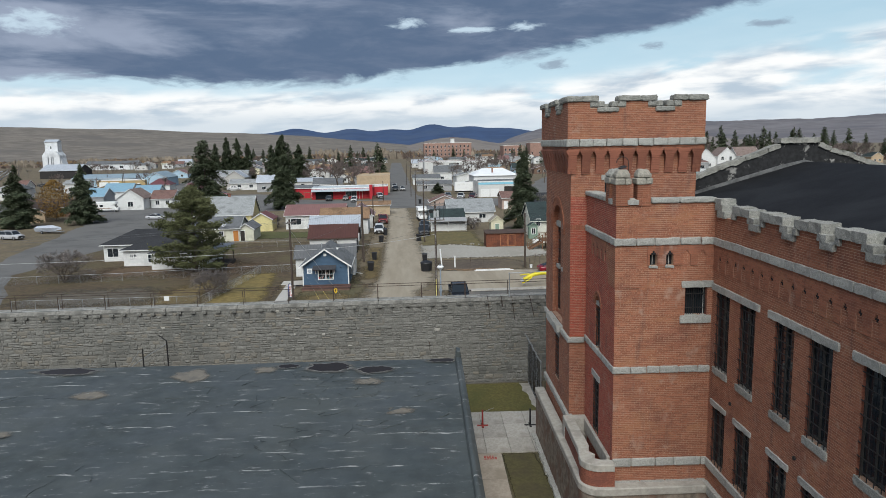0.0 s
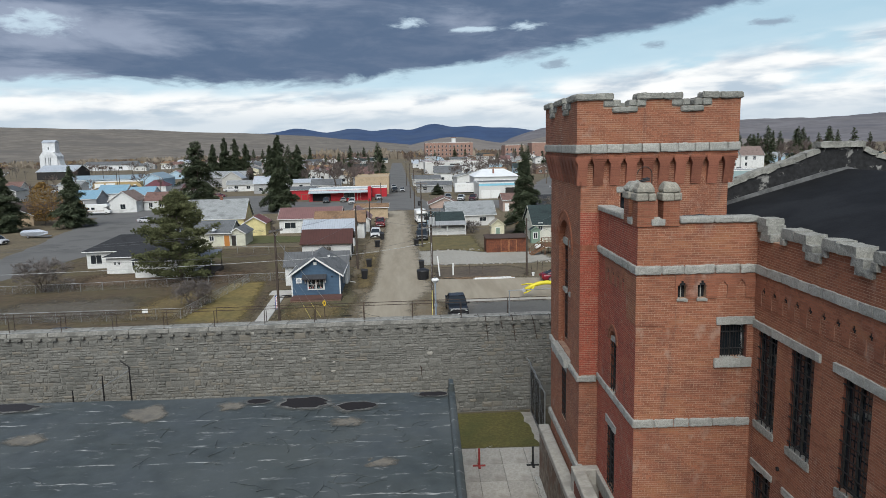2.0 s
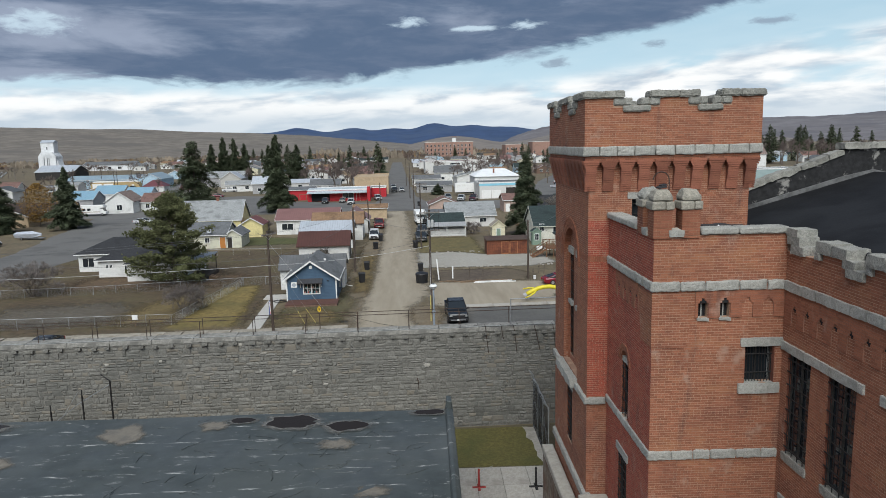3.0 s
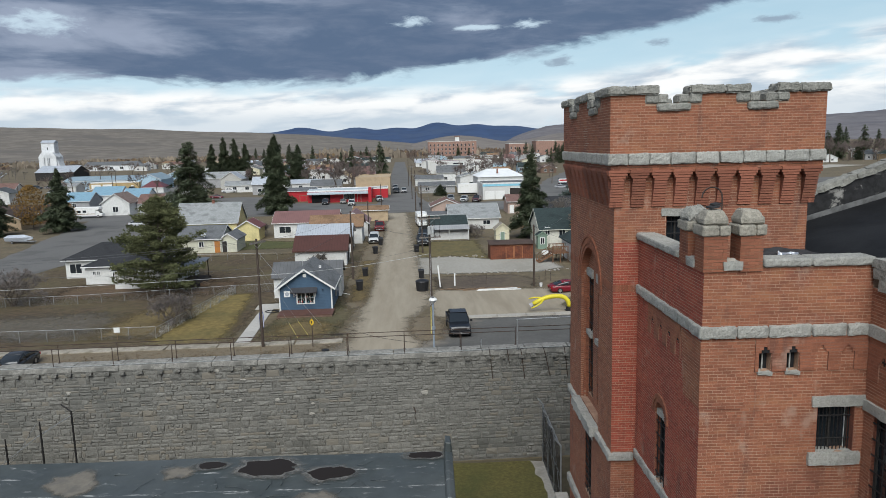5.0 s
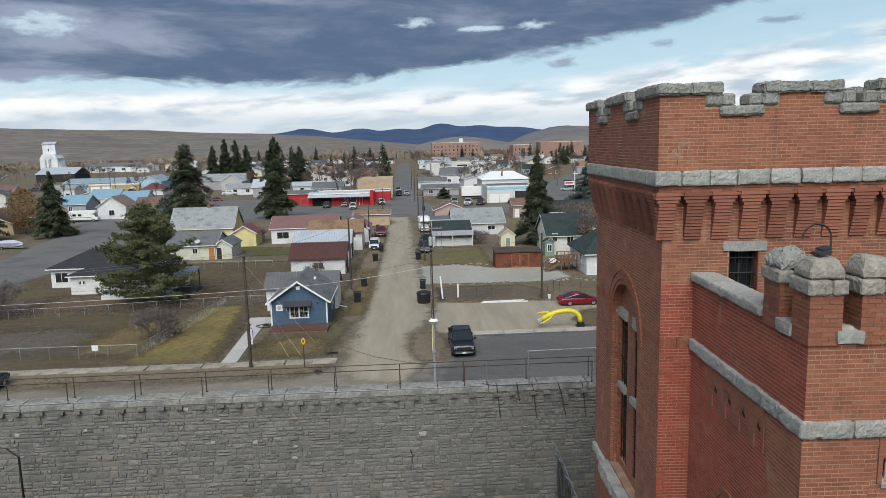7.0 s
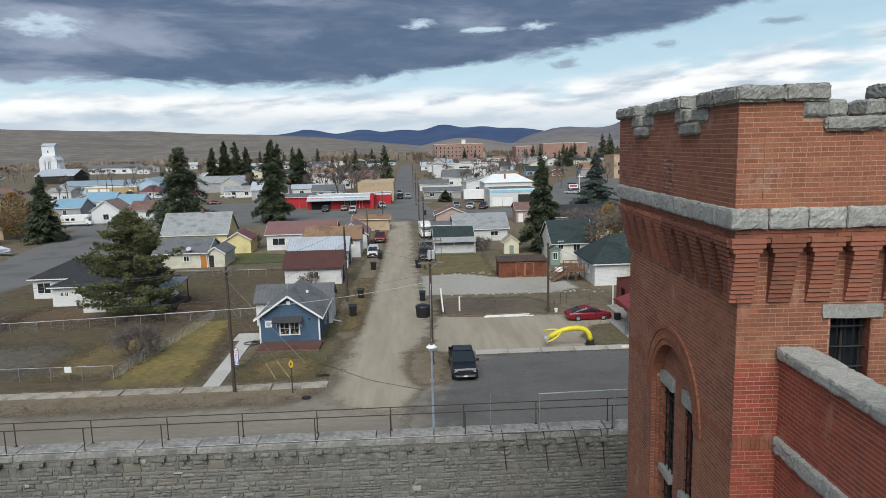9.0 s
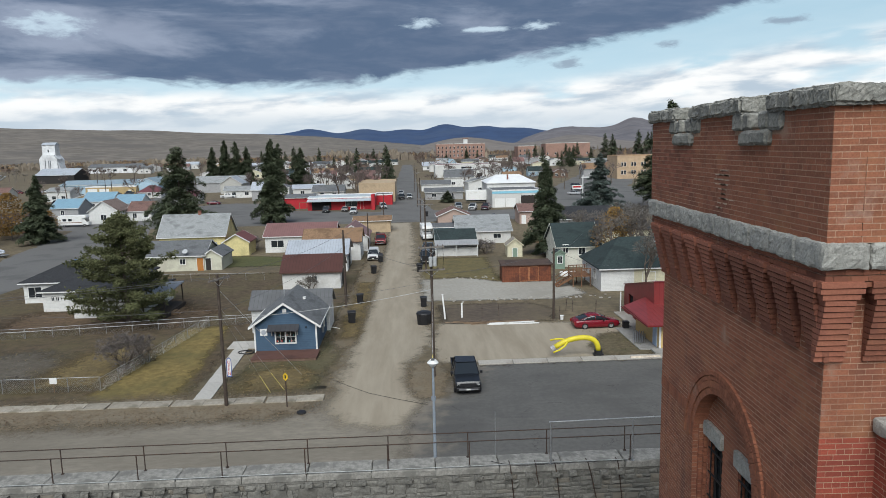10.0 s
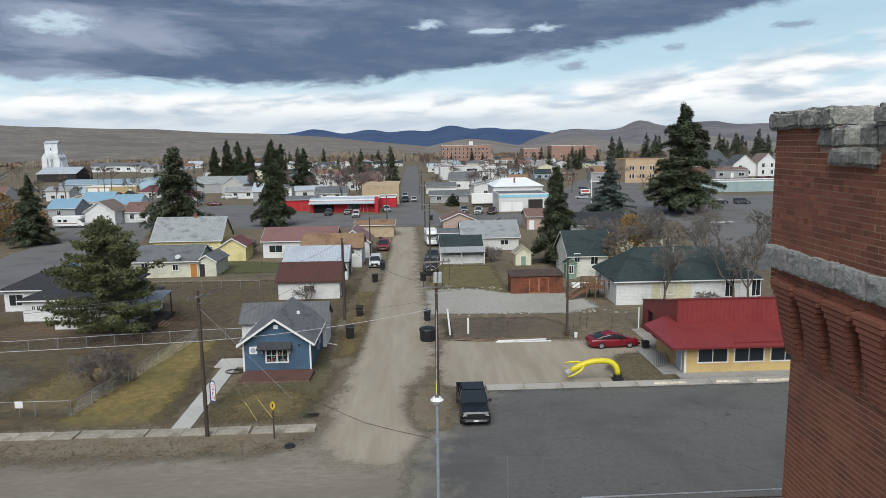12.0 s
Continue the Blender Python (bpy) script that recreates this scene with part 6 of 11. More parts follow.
TAIL = glass("tail_glass", (0.3, 0.01, 0.01), 0.2)


def add_window(parent, x, y, z, w, h, face="-y", sash=None, cross=True):
    """A window on a wall: a frame standing proud and a dark pane, on the face named, centred on (x, y) with its sill at z."""
    turn = {"-y": 0, "+x": 90, "+y": 180, "-x": -90}[face]
    m = pose(x, y, z, 0, 0, turn)
    f = Mesh()
    b = 0.09
    f.box(-w / 2 - b, -0.05, -b, w / 2 + b, 0.02, 0).box(-w / 2 - b, -0.05, h, w / 2 + b, 0.02, h + b)
    f.box(-w / 2 - b, -0.05, 0, -w / 2, 0.02, h).box(w / 2, -0.05, 0, w / 2 + b, 0.02, h)
    win = part("window", f, sash or TRIM, parent, at=m)
    part("pane", Mesh().box(-w / 2, -0.012, 0, w / 2, 0.01, h), GLASS, win, "dark window glass")
    if cross:
        part("glazing_bar", Mesh().box(-0.025, -0.035, 0, 0.025, -0.013, h), sash or TRIM, win)
    return win


def add_door(parent, x, y, z, w, h, face="-y", material=None, label=""):
    turn = {"-y": 0, "+x": 90, "+y": 180, "-x": -90}[face]
    d = part("door", Mesh().box(-w / 2, -0.05, 0, w / 2, 0.02, h), material or TRIM, parent, label, at=pose(x, y, z, 0, 0, turn))
    part("door_frame", Mesh().box(-w / 2 - 0.08, -0.035, 0, -w / 2, 0.02, h + 0.08).box(w / 2, -0.035, 0, w / 2 + 0.08, 0.02, h + 0.08).box(-w / 2, -0.035, h, w / 2, 0.02, h + 0.08), TRIM, d)
    part("handle", Mesh().cyl((w * 0.36, -0.09, 1.0), (w * 0.36, -0.05, 1.0), 0.03, n=6), CHROME, d)
    return d


def house(name, label, u, v, w, d, h, rise, wall, roof, axis="u", hip=0.0, over=0.35, turn=0.0, windows=(), doors=(), chimney=None, group="", trim=None, base=0.0, flat=False, category="house", roof_label=""):
    """A plain house: local x runs along its front, y goes back from it. axis: the way the ridge runs."""
    t = thing(name, town(u, v, base, turn), label, category, group)
    trim = trim or TRIM
    if flat:
        part("wall", Mesh().box(0, 0, 0, w, d, h), wall, t)
        part("roof", Mesh().box(0.15, 0.15, h, w - 0.15, d - 0.15, h + 0.06), roof, t, roof_label)
        par = Mesh()
        par.box(-0.05, -0.05, h - 0.1, w + 0.05, 0.15, h + 0.3).box(-0.05, d - 0.15, h - 0.1, w + 0.05, d + 0.05, h + 0.3)
        par.box(-0.05, 0.15, h - 0.1, 0.15, d - 0.15, h + 0.3).box(w - 0.15, 0.15, h - 0.1, w + 0.05, d - 0.15, h + 0.3)
        part("parapet", par, trim, t)
    else:
        o, th = over, 0.14
        body = Mesh()
        if axis == "u":
            pent = [(0, 0), (d, 0), (d, h), (d / 2, h + (0 if hip else rise)), (0, h)]
            body.prism(pent, 0, w, "x")
        else:
            pent = [(0, 0), (w, 0), (w, h), (w / 2, h + (0 if hip else rise)), (0, h)]
            body.prism(pent, 0, d, "y")
        part("wall", body, wall, t)
        L, S = (w, d) if axis == "u" else (d, w)
        k = rise / (S / 2)
        e = h - o * k
        hp = hip * S / 2
        pt = (lambda a, b, z: (a, b, z)) if axis == "u" else (lambda a, b, z: (b, a, z))
        A0, A1 = pt(-o, -o, e + 0.02), pt(L + o, -o, e + 0.02)
        B0, B1 = pt(-o, S + o, e + 0.02), pt(L + o, S + o, e + 0.02)
        R0, R1 = pt(-o + hp + (o if hip else 0), S / 2, h + rise + 0.02), pt(L + o - hp - (o if hip else 0), S / 2, h + rise + 0.02)
        up = lambda p: (p[0], p[1], p[2] + th)
        rf = Mesh()
        vs = [A0, A1, B0, B1, R0, R1]
        ends = [(6, 10, 8), (7, 9, 11), (0, 2, 4), (1, 5, 3), (0, 6, 8, 2), (1, 3, 9, 7)] if hip else [(0, 6, 10, 4), (4, 10, 8, 2), (1, 5, 11, 7), (5, 3, 9, 11)]
        rf.add(vs + [up(p) for p in vs], [(6, 7, 11, 10), (8, 10, 11, 9), (0, 4, 5, 1), (2, 3, 5, 4), (0, 1, 7, 6), (2, 8, 9, 3)] + ends)
        part("roof", rf, roof, t, roof_label)
        if not hip:
            ends = ((0, -0.02), (L, 0.02))
            for a, s in ends:
                fas = Mesh()
                xo = -o - 0.03 if a == 0 else L + o
                for y0, y1 in ((-o, S / 2), (S / 2, S + o)):
                    z0 = e if y0 == -o else h + rise
                    z1 = h + rise if y0 == -o else e
                    q = [pt(xo, y0, z0 - 0.02), pt(xo, y1, z1 - 0.02), pt(xo, y1, z1 + 0.17), pt(xo, y0, z0 + 0.17)]
                    q2 = [pt(xo + 0.03, y0, z0 - 0.02), pt(xo + 0.03, y1, z1 - 0.02), pt(xo + 0.03, y1, z1 + 0.17), pt(xo + 0.03, y0, z0 + 0.17)]
                    fas.add(q + q2, [(0, 1, 2, 3), (7, 6, 5, 4), (0, 4, 5, 1), (1, 5, 6, 2), (2, 6, 7, 3), (3, 7, 4, 0)])
                part("fascia", fas, trim, t)
        part("gutter", Mesh().box(*(-o, -o - 0.09, e - 0.02, w + o, -o - 0.002, e + 0.1) if axis == "u" else (-o - 0.09, -o, e - 0.02, -o - 0.002, d + o, e + 0.1)), trim, t)
        if chimney:
            cx, cy, cz = chimney
            part("chimney", Mesh().box(cx - 0.25, cy - 0.25, h, cx + 0.25, cy + 0.25, cz).box(cx - 0.3, cy - 0.3, cz, cx + 0.3, cy + 0.3, cz + 0.1), mat("chimney_brick", (0.22, 0.10, 0.07), rough=0.9), t)
    for x, z, ww, hh, *face in windows:
        fc = face[0] if face else "-y"
        px, py = {"-y": (x, 0), "+y": (x, d), "-x": (0, x), "+x": (w, x)}[fc]
        add_window(t, px, py, z, ww, hh, fc)
    for x, ww, hh, *rest in doors:
        fc = rest[0] if rest else "-y"
        px, py = {"-y": (x, 0), "+y": (x, d), "-x": (0, x), "+x": (w, x)}[fc]
        add_door(t, px, py, 0.02, ww, hh, fc, rest[1] if len(rest) > 1 else None)
    return t


def spruce_meshes(seed, h, r, sprays, droop=0.35, low=0.06, flare=0.85, size=1.0):
    """Trunk and crown of a conifer: whorls of boughs, each a fan of small needle sprays with gaps between."""
    rnd = random.Random(seed)
    trunk = Mesh().cyl((0, 0, 0), (0, 0, h * 0.97), h * 0.016 + 0.05, 0.02, 8)
    crown = Mesh()
    z = h * low
    boughs = []
    while z < h * 0.99:
        f = (z - h * low) / (h * (1 - low))
        rad = r * (1 - f) ** flare * (0.55 + 0.45 * min(1, f / 0.12)) + 0.12
        whorl = rnd.uniform(0.72, 1.12)
        for i in range(max(4, int(9 - 4 * f))):
            if rnd.random() < 0.9:
                boughs.append((z + rnd.uniform(-0.014, 0.014) * h, rnd.uniform(0, 6.283), rad * whorl * rnd.choice((rnd.uniform(0.4, 0.8), rnd.uniform(0.8, 1.22)))))
        z += h * 0.026 * rnd.uniform(0.6, 1.4)
    total = sum(b[2] for b in boughs)
    for bz, a, ln in boughs:
        ca, sa = math.cos(a), math.sin(a)
        n = max(3, int(sprays * ln / total))
        tip = bz - ln * droop * rnd.uniform(0.6, 1.3)
        trunk.cyl((0, 0, bz), (ca * ln * 0.85, sa * ln * 0.85, bz + (tip - bz) * 0.8), 0.03, 0.008, 3, False)
        for _ in range(n):
            t = rnd.random() ** 0.6
            w = 0.42 * ln * (1 - t * 0.75) + 0.1
            side = rnd.uniform(-w, w)
            c = Vector((ca * ln * t - sa * side, sa * ln * t + ca * side, bz + (tip - bz) * t ** 1.3 + rnd.gauss(0, 0.014) * h))
            s = size * rnd.uniform(0.16, 0.36) * (0.6 + 0.04 * h)
            b = a + rnd.uniform(-0.9, 0.9)
            d1 = Vector((math.cos(b), math.sin(b), -0.1 + rnd.uniform(-0.6, 0.6))) * s
            d2 = Vector((-math.sin(b), math.cos(b), rnd.uniform(-0.5, 0.5))) * (s * 0.36)
            crown.add([tuple(c - d1), tuple(c + d2 * 0.9), tuple(c + d1), tuple(c - d2)], [(0, 1, 2), (0, 2, 3)])
    return trunk.data("trunk"), crown.data("crown")


def pine_meshes(seed, h, r, tufts):
    """A broad pine: irregular limbs with round tufts of needles."""
    rnd = random.Random(seed)
    trunk, crown = Mesh(), Mesh()
    trunk.tube([(0, 0, 0), (0.1, 0.05, h * 0.3), (-0.05, 0.1, h * 0.62), (0, 0, h * 0.95)], 0.28, 8, 0.04)
    for i in range(70):
        f = (i + 0.5) / 70
        z = h * (0.10 + 0.86 * f)
        prof = r * min(1, (f + 0.16) / 0.3) * (1 - f) ** 0.72 * rnd.uniform(0.6, 1.12) + 0.25
        a = i * 2.4 + rnd.uniform(-0.4, 0.4)
        end = Vector((math.cos(a) * prof, math.sin(a) * prof, z + prof * rnd.uniform(-0.12, 0.3)))
        trunk.tube([(0, 0, z - 0.15 * prof), tuple(end)], 0.06, 4, 0.015)
        for k in range(max(2, int(tufts / 70))):
            t = rnd.random() ** 0.55
            c = Vector((0, 0, z - 0.15 * prof)).lerp(end, t) + Vector((rnd.gauss(0, 0.28), rnd.gauss(0, 0.28), rnd.gauss(0.06, 0.2)))
            for q in range(7):
                d1 = Vector((rnd.gauss(0, 1), rnd.gauss(0, 1), rnd.gauss(0.25, 0.8))).normalized() * rnd.uniform(0.10, 0.22)
                d2 = d1.orthogonal().normalized() * 0.045
                o = c + d1 * 0.4
                crown.add([tuple(o - d1), tuple(o + d2), tuple(o + d1), tuple(o - d2)], [(0, 1, 2), (0, 2, 3)])
    return trunk.data("trunk"), crown.data("crown")


def bare_meshes(seed, h, spread, depth=6, stems=1, thick=0.16, fine=0.012):
    """A leafless tree or bush: limbs that fork and thin out into fine twigs."""
    rnd = random.Random(seed)
    limb, twig = Mesh(), Mesh()

    def grow(p, d, ln, r, k):
        q = p + d * ln
        r = max(r, fine)
        (limb if k > 2 else twig).cyl(tuple(p), tuple(q), r, r * 0.66, 5 if k > 2 else 3, False)
        if k == 0:
            return
        for _ in range(4 if k < 3 else rnd.choice((2, 3))):
            nd = (d + Vector((rnd.gauss(0, spread), rnd.gauss(0, spread), rnd.gauss(0.07, spread * 0.7)))).normalized()
            grow(p + d * ln * rnd.uniform(0.65, 1.0), nd, ln * rnd.uniform(0.62, 0.85), r * 0.62, k - 1)

    for s in range(stems):
        a = 2 * math.pi * s / stems + rnd.uniform(0, 1)
        lean = 0.05 if stems == 1 else 0.55
        grow(Vector((0.1 * math.cos(a), 0.1 * math.sin(a), 0)) if stems > 1 else Vector((0, 0, 0)), Vector((lean * math.cos(a), lean * math.sin(a), 1)).normalized(), h * (0.27 if stems == 1 else 0.3), thick, depth)
    return limb.data("branches"), twig.data("crown")


def tree(name, meshes, mats, m, label, category="tree", group="", parts=("trunk", "crown")):
    t = thing(name, m, label, category, group)
    for me, mt, nm in zip(meshes, mats, parts):
        if len(me.polygons):
            part(nm, me, mt, t)
    return t


CARS = {}


def wheel(parent, x, y, r, w):
    key = ("wheel", r, w)
    if key not in CARS:
        ty = Mesh()
        n = 14
        prof = [(r * 0.62, -w / 2), (r * 0.94, -w / 2), (r, -w * 0.35), (r, w * 0.35), (r * 0.94, w / 2), (r * 0.62, w / 2)]
        for i in range(n):
            a = 2 * math.pi * i / n
            for rr, xx in prof:
                ty.v.append((xx, rr * math.cos(a), rr * math.sin(a)))
        for i in range(n):
            for k in range(6):
                ty.f.append((i * 6 + k, i * 6 + (k + 1) % 6, ((i + 1) % n) * 6 + (k + 1) % 6, ((i + 1) % n) * 6 + k))
        rim = Mesh().cyl((-w * 0.42, 0, 0), (w * 0.42, 0, 0), r * 0.63, n=12)
        CARS[key] = ty.data("tyre"), rim.data("rim")
    ty, rim = CARS[key]
    t = part("tyre", ty, RUBBER, parent, at=pose(x, y, r))
    part("rim", rim, CHROME, t)


def loft(mesh, rows):
    """Skin over cross sections of equal length, closed at both ends."""
    n = len(rows[0])
    k = len(mesh.v)
    for r in rows:
        mesh.v.extend(r)
    for i in range(len(rows) - 1):
        for j in range(n):
            a, b = k + i * n + j, k + i * n + (j + 1) % n
            mesh.f.append((a, b, b + n, a + n))
    mesh.f.append(tuple(range(k, k + n))[::-1])
    mesh.f.append(tuple(range(k + (len(rows) - 1) * n, k + len(rows) * n)))
    return mesh


def car(kind, colour, m, label, category="car", group=""):
    """A parked vehicle; its nose looks along -y, it stands on z = 0."""
    t = thing({"pickup": "pickup_truck", "van": "van"}.get(kind, "car"), m, label, category, group)
    body_mat = mat("car_paint_%02d%02d%02d" % tuple(int(c * 99) for c in colour), colour, var=0.04, rough=0.25, bump=0, spec=0.6)
    key = (kind, colour)
    if key not in CARS:
        L, W, H = {"sedan": (4.7, 1.82, 1.47), "pickup": (5.85, 2.03, 1.93), "suv": (4.8, 1.9, 1.78), "van": (5.6, 2.0, 2.3)}[kind]
        hood, belt = {"sedan": (0.82, 0.92), "pickup": (1.16, 1.22), "suv": (1.02, 1.1), "van": (1.1, 1.25)}[kind]
        g = {"sedan": 0.17, "pickup": 0.30, "suv": 0.24, "van": 0.25}[kind]
        half = lambda w, z0, z1: [(w / 2 - 0.07, z0), (w / 2 - 0.01, z0 + 0.14), (w / 2 + 0.015, (z0 + z1) / 2), (w / 2 - 0.015, z1 - 0.12), (w / 2 - 0.10, z1 - 0.015), (w * 0.22, z1 + 0.02)]
        sec = lambda y, w, z0, z1: [(x, y, z) for x, z in half(w, z0, z1)] + [(-x, y, z) for x, z in half(w, z0, z1)[::-1]]
        f, b = -L / 2, L / 2
        body = Mesh()
        if kind == "pickup":
            loft(body, [sec(f, W * 0.86, g + 0.2, hood - 0.22), sec(f + 0.12, W * 0.96, g, hood - 0.07), sec(f + 0.7, W, g, hood), sec(f + 1.75, W, g, belt), sec(f + 4.0, W, g, belt), sec(f + 4.05, W, g, belt - 0.5), sec(b - 0.06, W * 0.98, g, belt - 0.5), sec(b, W * 0.96, g + 0.12, belt - 0.55)])
            for s in (-1, 1):
                body.box(s * W / 2 - 0.06 if s > 0 else -W / 2, f + 4.0, belt - 0.55, W / 2 if s > 0 else -W / 2 + 0.06, b - 0.02, belt + 0.02)
            body.box(-W / 2 + 0.03, b - 0.08, belt - 0.55, W / 2 - 0.03, b - 0.01, belt)
            c0, c1, r0, r1 = f + 1.55, f + 4.05, f + 2.35, f + 3.85
        elif kind == "sedan":
            loft(body, [sec(f, W * 0.72, 0.36, 0.60), sec(f + 0.06, W * 0.84, 0.28, 0.66), sec(f + 0.25, W * 0.94, g, 0.73), sec(f + 0.7, W * 0.99, g, 0.81), sec(f + 1.2, W, g, 0.89), sec(f + 1.6, W, g, belt), sec(b - 1.3, W, g, belt + 0.03), sec(b - 0.6, W * 0.97, g, belt + 0.04), sec(b - 0.2, W * 0.92, g + 0.05, belt + 0.01), sec(b - 0.05, W * 0.86, g + 0.12, belt - 0.08), sec(b, W * 0.76, g + 0.24, belt - 0.2)])
            c0, c1, r0, r1 = f + 1.05, b - 0.35, f + 2.1, b - 1.7
        else:
            loft(body, [sec(f, W * 0.86, g + 0.18, hood - 0.24), sec(f + 0.14, W * 0.95, g, hood - 0.08), sec(f + 1.1, W, g, belt), sec(b - 0.1, W, g, belt), sec(b, W * 0.95, g + 0.15, belt - 0.05)])
            c0, c1, r0, r1 = (f + 1.0, b - 0.04, f + 1.75, b - 0.25) if kind == "suv" else (f + 0.7, b - 0.03, f + 1.25, b - 0.12)
        cab = Mesh()
        wb, wt = W - 0.12, W - 0.46
        top = lambda y, w, z: [(-w / 2, y, z), (w / 2, y, z)]
        lo, hi = belt - 0.02, H
        cab.add([(-wb / 2, c0, lo), (wb / 2, c0, lo), (wb / 2, c1, lo), (-wb / 2, c1, lo), (-wt / 2, r0, hi - 0.05), (wt / 2, r0, hi - 0.05), (wt / 2, r1, hi - 0.05), (-wt / 2, r1, hi - 0.05)],
                [(0, 3, 2, 1), (4, 5, 6, 7), (0, 1, 5, 4), (1, 2, 6, 5), (2, 3, 7, 6), (3, 0, 4, 7)])
        roof = Mesh().box(-wt / 2 - 0.02, r0 - 0.04, hi - 0.07, wt / 2 + 0.02, r1 + 0.04, hi)
        if kind == "sedan":
            # a greenhouse that curves up from the bonnet, over the roof and down to the boot
            arc = [(c0, 0.0), (c0 + 0.45, 0.26), (r0 - 0.15, 0.43), (r0 + 0.2, 0.495), ((r0 + r1) / 2, 0.52), (r1 - 0.1, 0.49), (r1 + 0.35, 0.40), (c1 - 0.5, 0.22), (c1, 0.0)]
            gsec = lambda y, h, e: [(-wb / 2 + 0.02, y, lo), (-wb / 2 + 0.02 + 0.36 * h, y, lo + max(0.004, h - 0.07)), (-wb / 2 + 0.12 + 0.4 * h, y, lo + h + 0.006 + e), (wb / 2 - 0.12 - 0.4 * h, y, lo + h + 0.006 + e), (wb / 2 - 0.02 - 0.36 * h, y, lo + max(0.004, h - 0.07)), (wb / 2 - 0.02, y, lo)]
            cab = loft(Mesh(), [gsec(y, h, 0) for y, h in arc])
            roof = loft(Mesh(), [[(x * 1.02, y2, z + 0.014) for x, y2, z in gsec(y, h, 0)[1:5]] + [(x * 0.98, y2, z - 0.02) for x, y2, z in gsec(y, h, 0)[4:0:-1]] for y, h in arc[2:7]])
        pil = Mesh()
        for s in (-1, 1):
            for (ya, yb) in ((c0, r0), (c1, r1), ((c0 + c1) / 2 + 0.1, (r0 + r1) / 2 + 0.1)):
                pil.cyl((s * (wb / 2 + 0.005), ya, lo), (s * (wt / 2 + 0.005), yb, hi - 0.05), 0.045, n=5)
        if kind == "sedan":
            pil = Mesh()
            for s in (-1, 1):
                for run in (arc[:4], arc[5:], [((c0 + c1) / 2 - 0.1, 0.0), ((r0 + r1) / 2 - 0.05, 0.5)]):
                    pil.tube([(s * (wb / 2 - 0.015 - 0.36 * h), y, lo + max(0.0, h - 0.06)) for y, h in run], 0.035, 5)
        CARS[key] = {"body": body, "cabin_glass": cab, "roof": roof, "pillar_frame": pil, "dims": (L, W, hood, belt, g)}
        for nm in ("body", "cabin_glass", "roof", "pillar_frame"):
            me = CARS[key][nm].data(nm)
            bm = bmesh.new()
            bm.from_mesh(me)
            bmesh.ops.recalc_face_normals(bm, faces=bm.faces)
            if nm in ("body", "roof"):
                es = [e for e in bm.edges if len(e.link_faces) == 2 and e.calc_face_angle() > 0.35]
                bmesh.ops.bevel(bm, geom=es, offset=0.035, segments=2, affect="EDGES", clamp_overlap=True)
            bm.to_mesh(me)
            bm.free()
            if kind == "sedan":
                me.shade_smooth()
            CARS[key][nm] = me
    c = CARS[key]
    L, W, hood, belt, g = c["dims"]
    body = part("body", c["body"], body_mat, t)
    part("cabin_glass", c["cabin_glass"], GLASS, t, "tinted windows")
    part("roof", c["roof"], body_mat, t)
    part("pillar_frame", c["pillar_frame"], body_mat, t)
    r = {"sedan": 0.33, "pickup": 0.42, "suv": 0.37, "van": 0.36}[kind]
    for x in (-W / 2 + 0.10, W / 2 - 0.10):
        for y in (-L / 2 + 0.95, L / 2 - 1.05):
            wheel(t, x, y, r, 0.24)
    for s in (-1, 1):
        part("headlight", Mesh().box(-0.15, 0, -0.035, 0.15, 0.05, 0.035), LAMPGL, t, "clear headlight", at=pose(s * (W / 2 - 0.3), -L / 2 + 0.0, hood - 0.27))
        part("tail_light", Mesh().box(-0.1, -0.05, -0.12, 0.1, 0.02, 0.12), TAIL, t, "red tail light", at=pose(s * (W / 2 - 0.2), L / 2, belt - 0.25))
        part("mirror", Mesh().box(-0.11, -0.06, -0.09, 0.11, 0.06, 0.09), BLACKPL, t, at=pose(s * (W / 2 + 0.12), -L / 2 + 1.75, belt + 0.08))
    part("grille", Mesh().box(-W * 0.3, -0.02, -0.13, W * 0.3, 0.03, 0.13), BLACKPL, t, at=pose(0, -L / 2, hood - 0.3))
    part("bumper", Mesh().box(-W * 0.44, -0.06, -0.11, W * 0.44, 0.06, 0.11), BLACKPL, t, bevel=0.03, at=pose(0, -L / 2, g + 0.25))
    if kind == "pickup":
        part("chrome_strip", Mesh().box(-W * 0.36, -0.09, -0.045, W * 0.36, -0.062, 0.045), CHROME, t, "thin chrome bumper strip", at=pose(0, -L / 2, g + 0.24))
    part("number_plate", Mesh().box(-0.16, -0.11, -0.06, 0.16, -0.092, 0.06), WHITE, t, at=pose(0, -L / 2, g + 0.25))
    return t


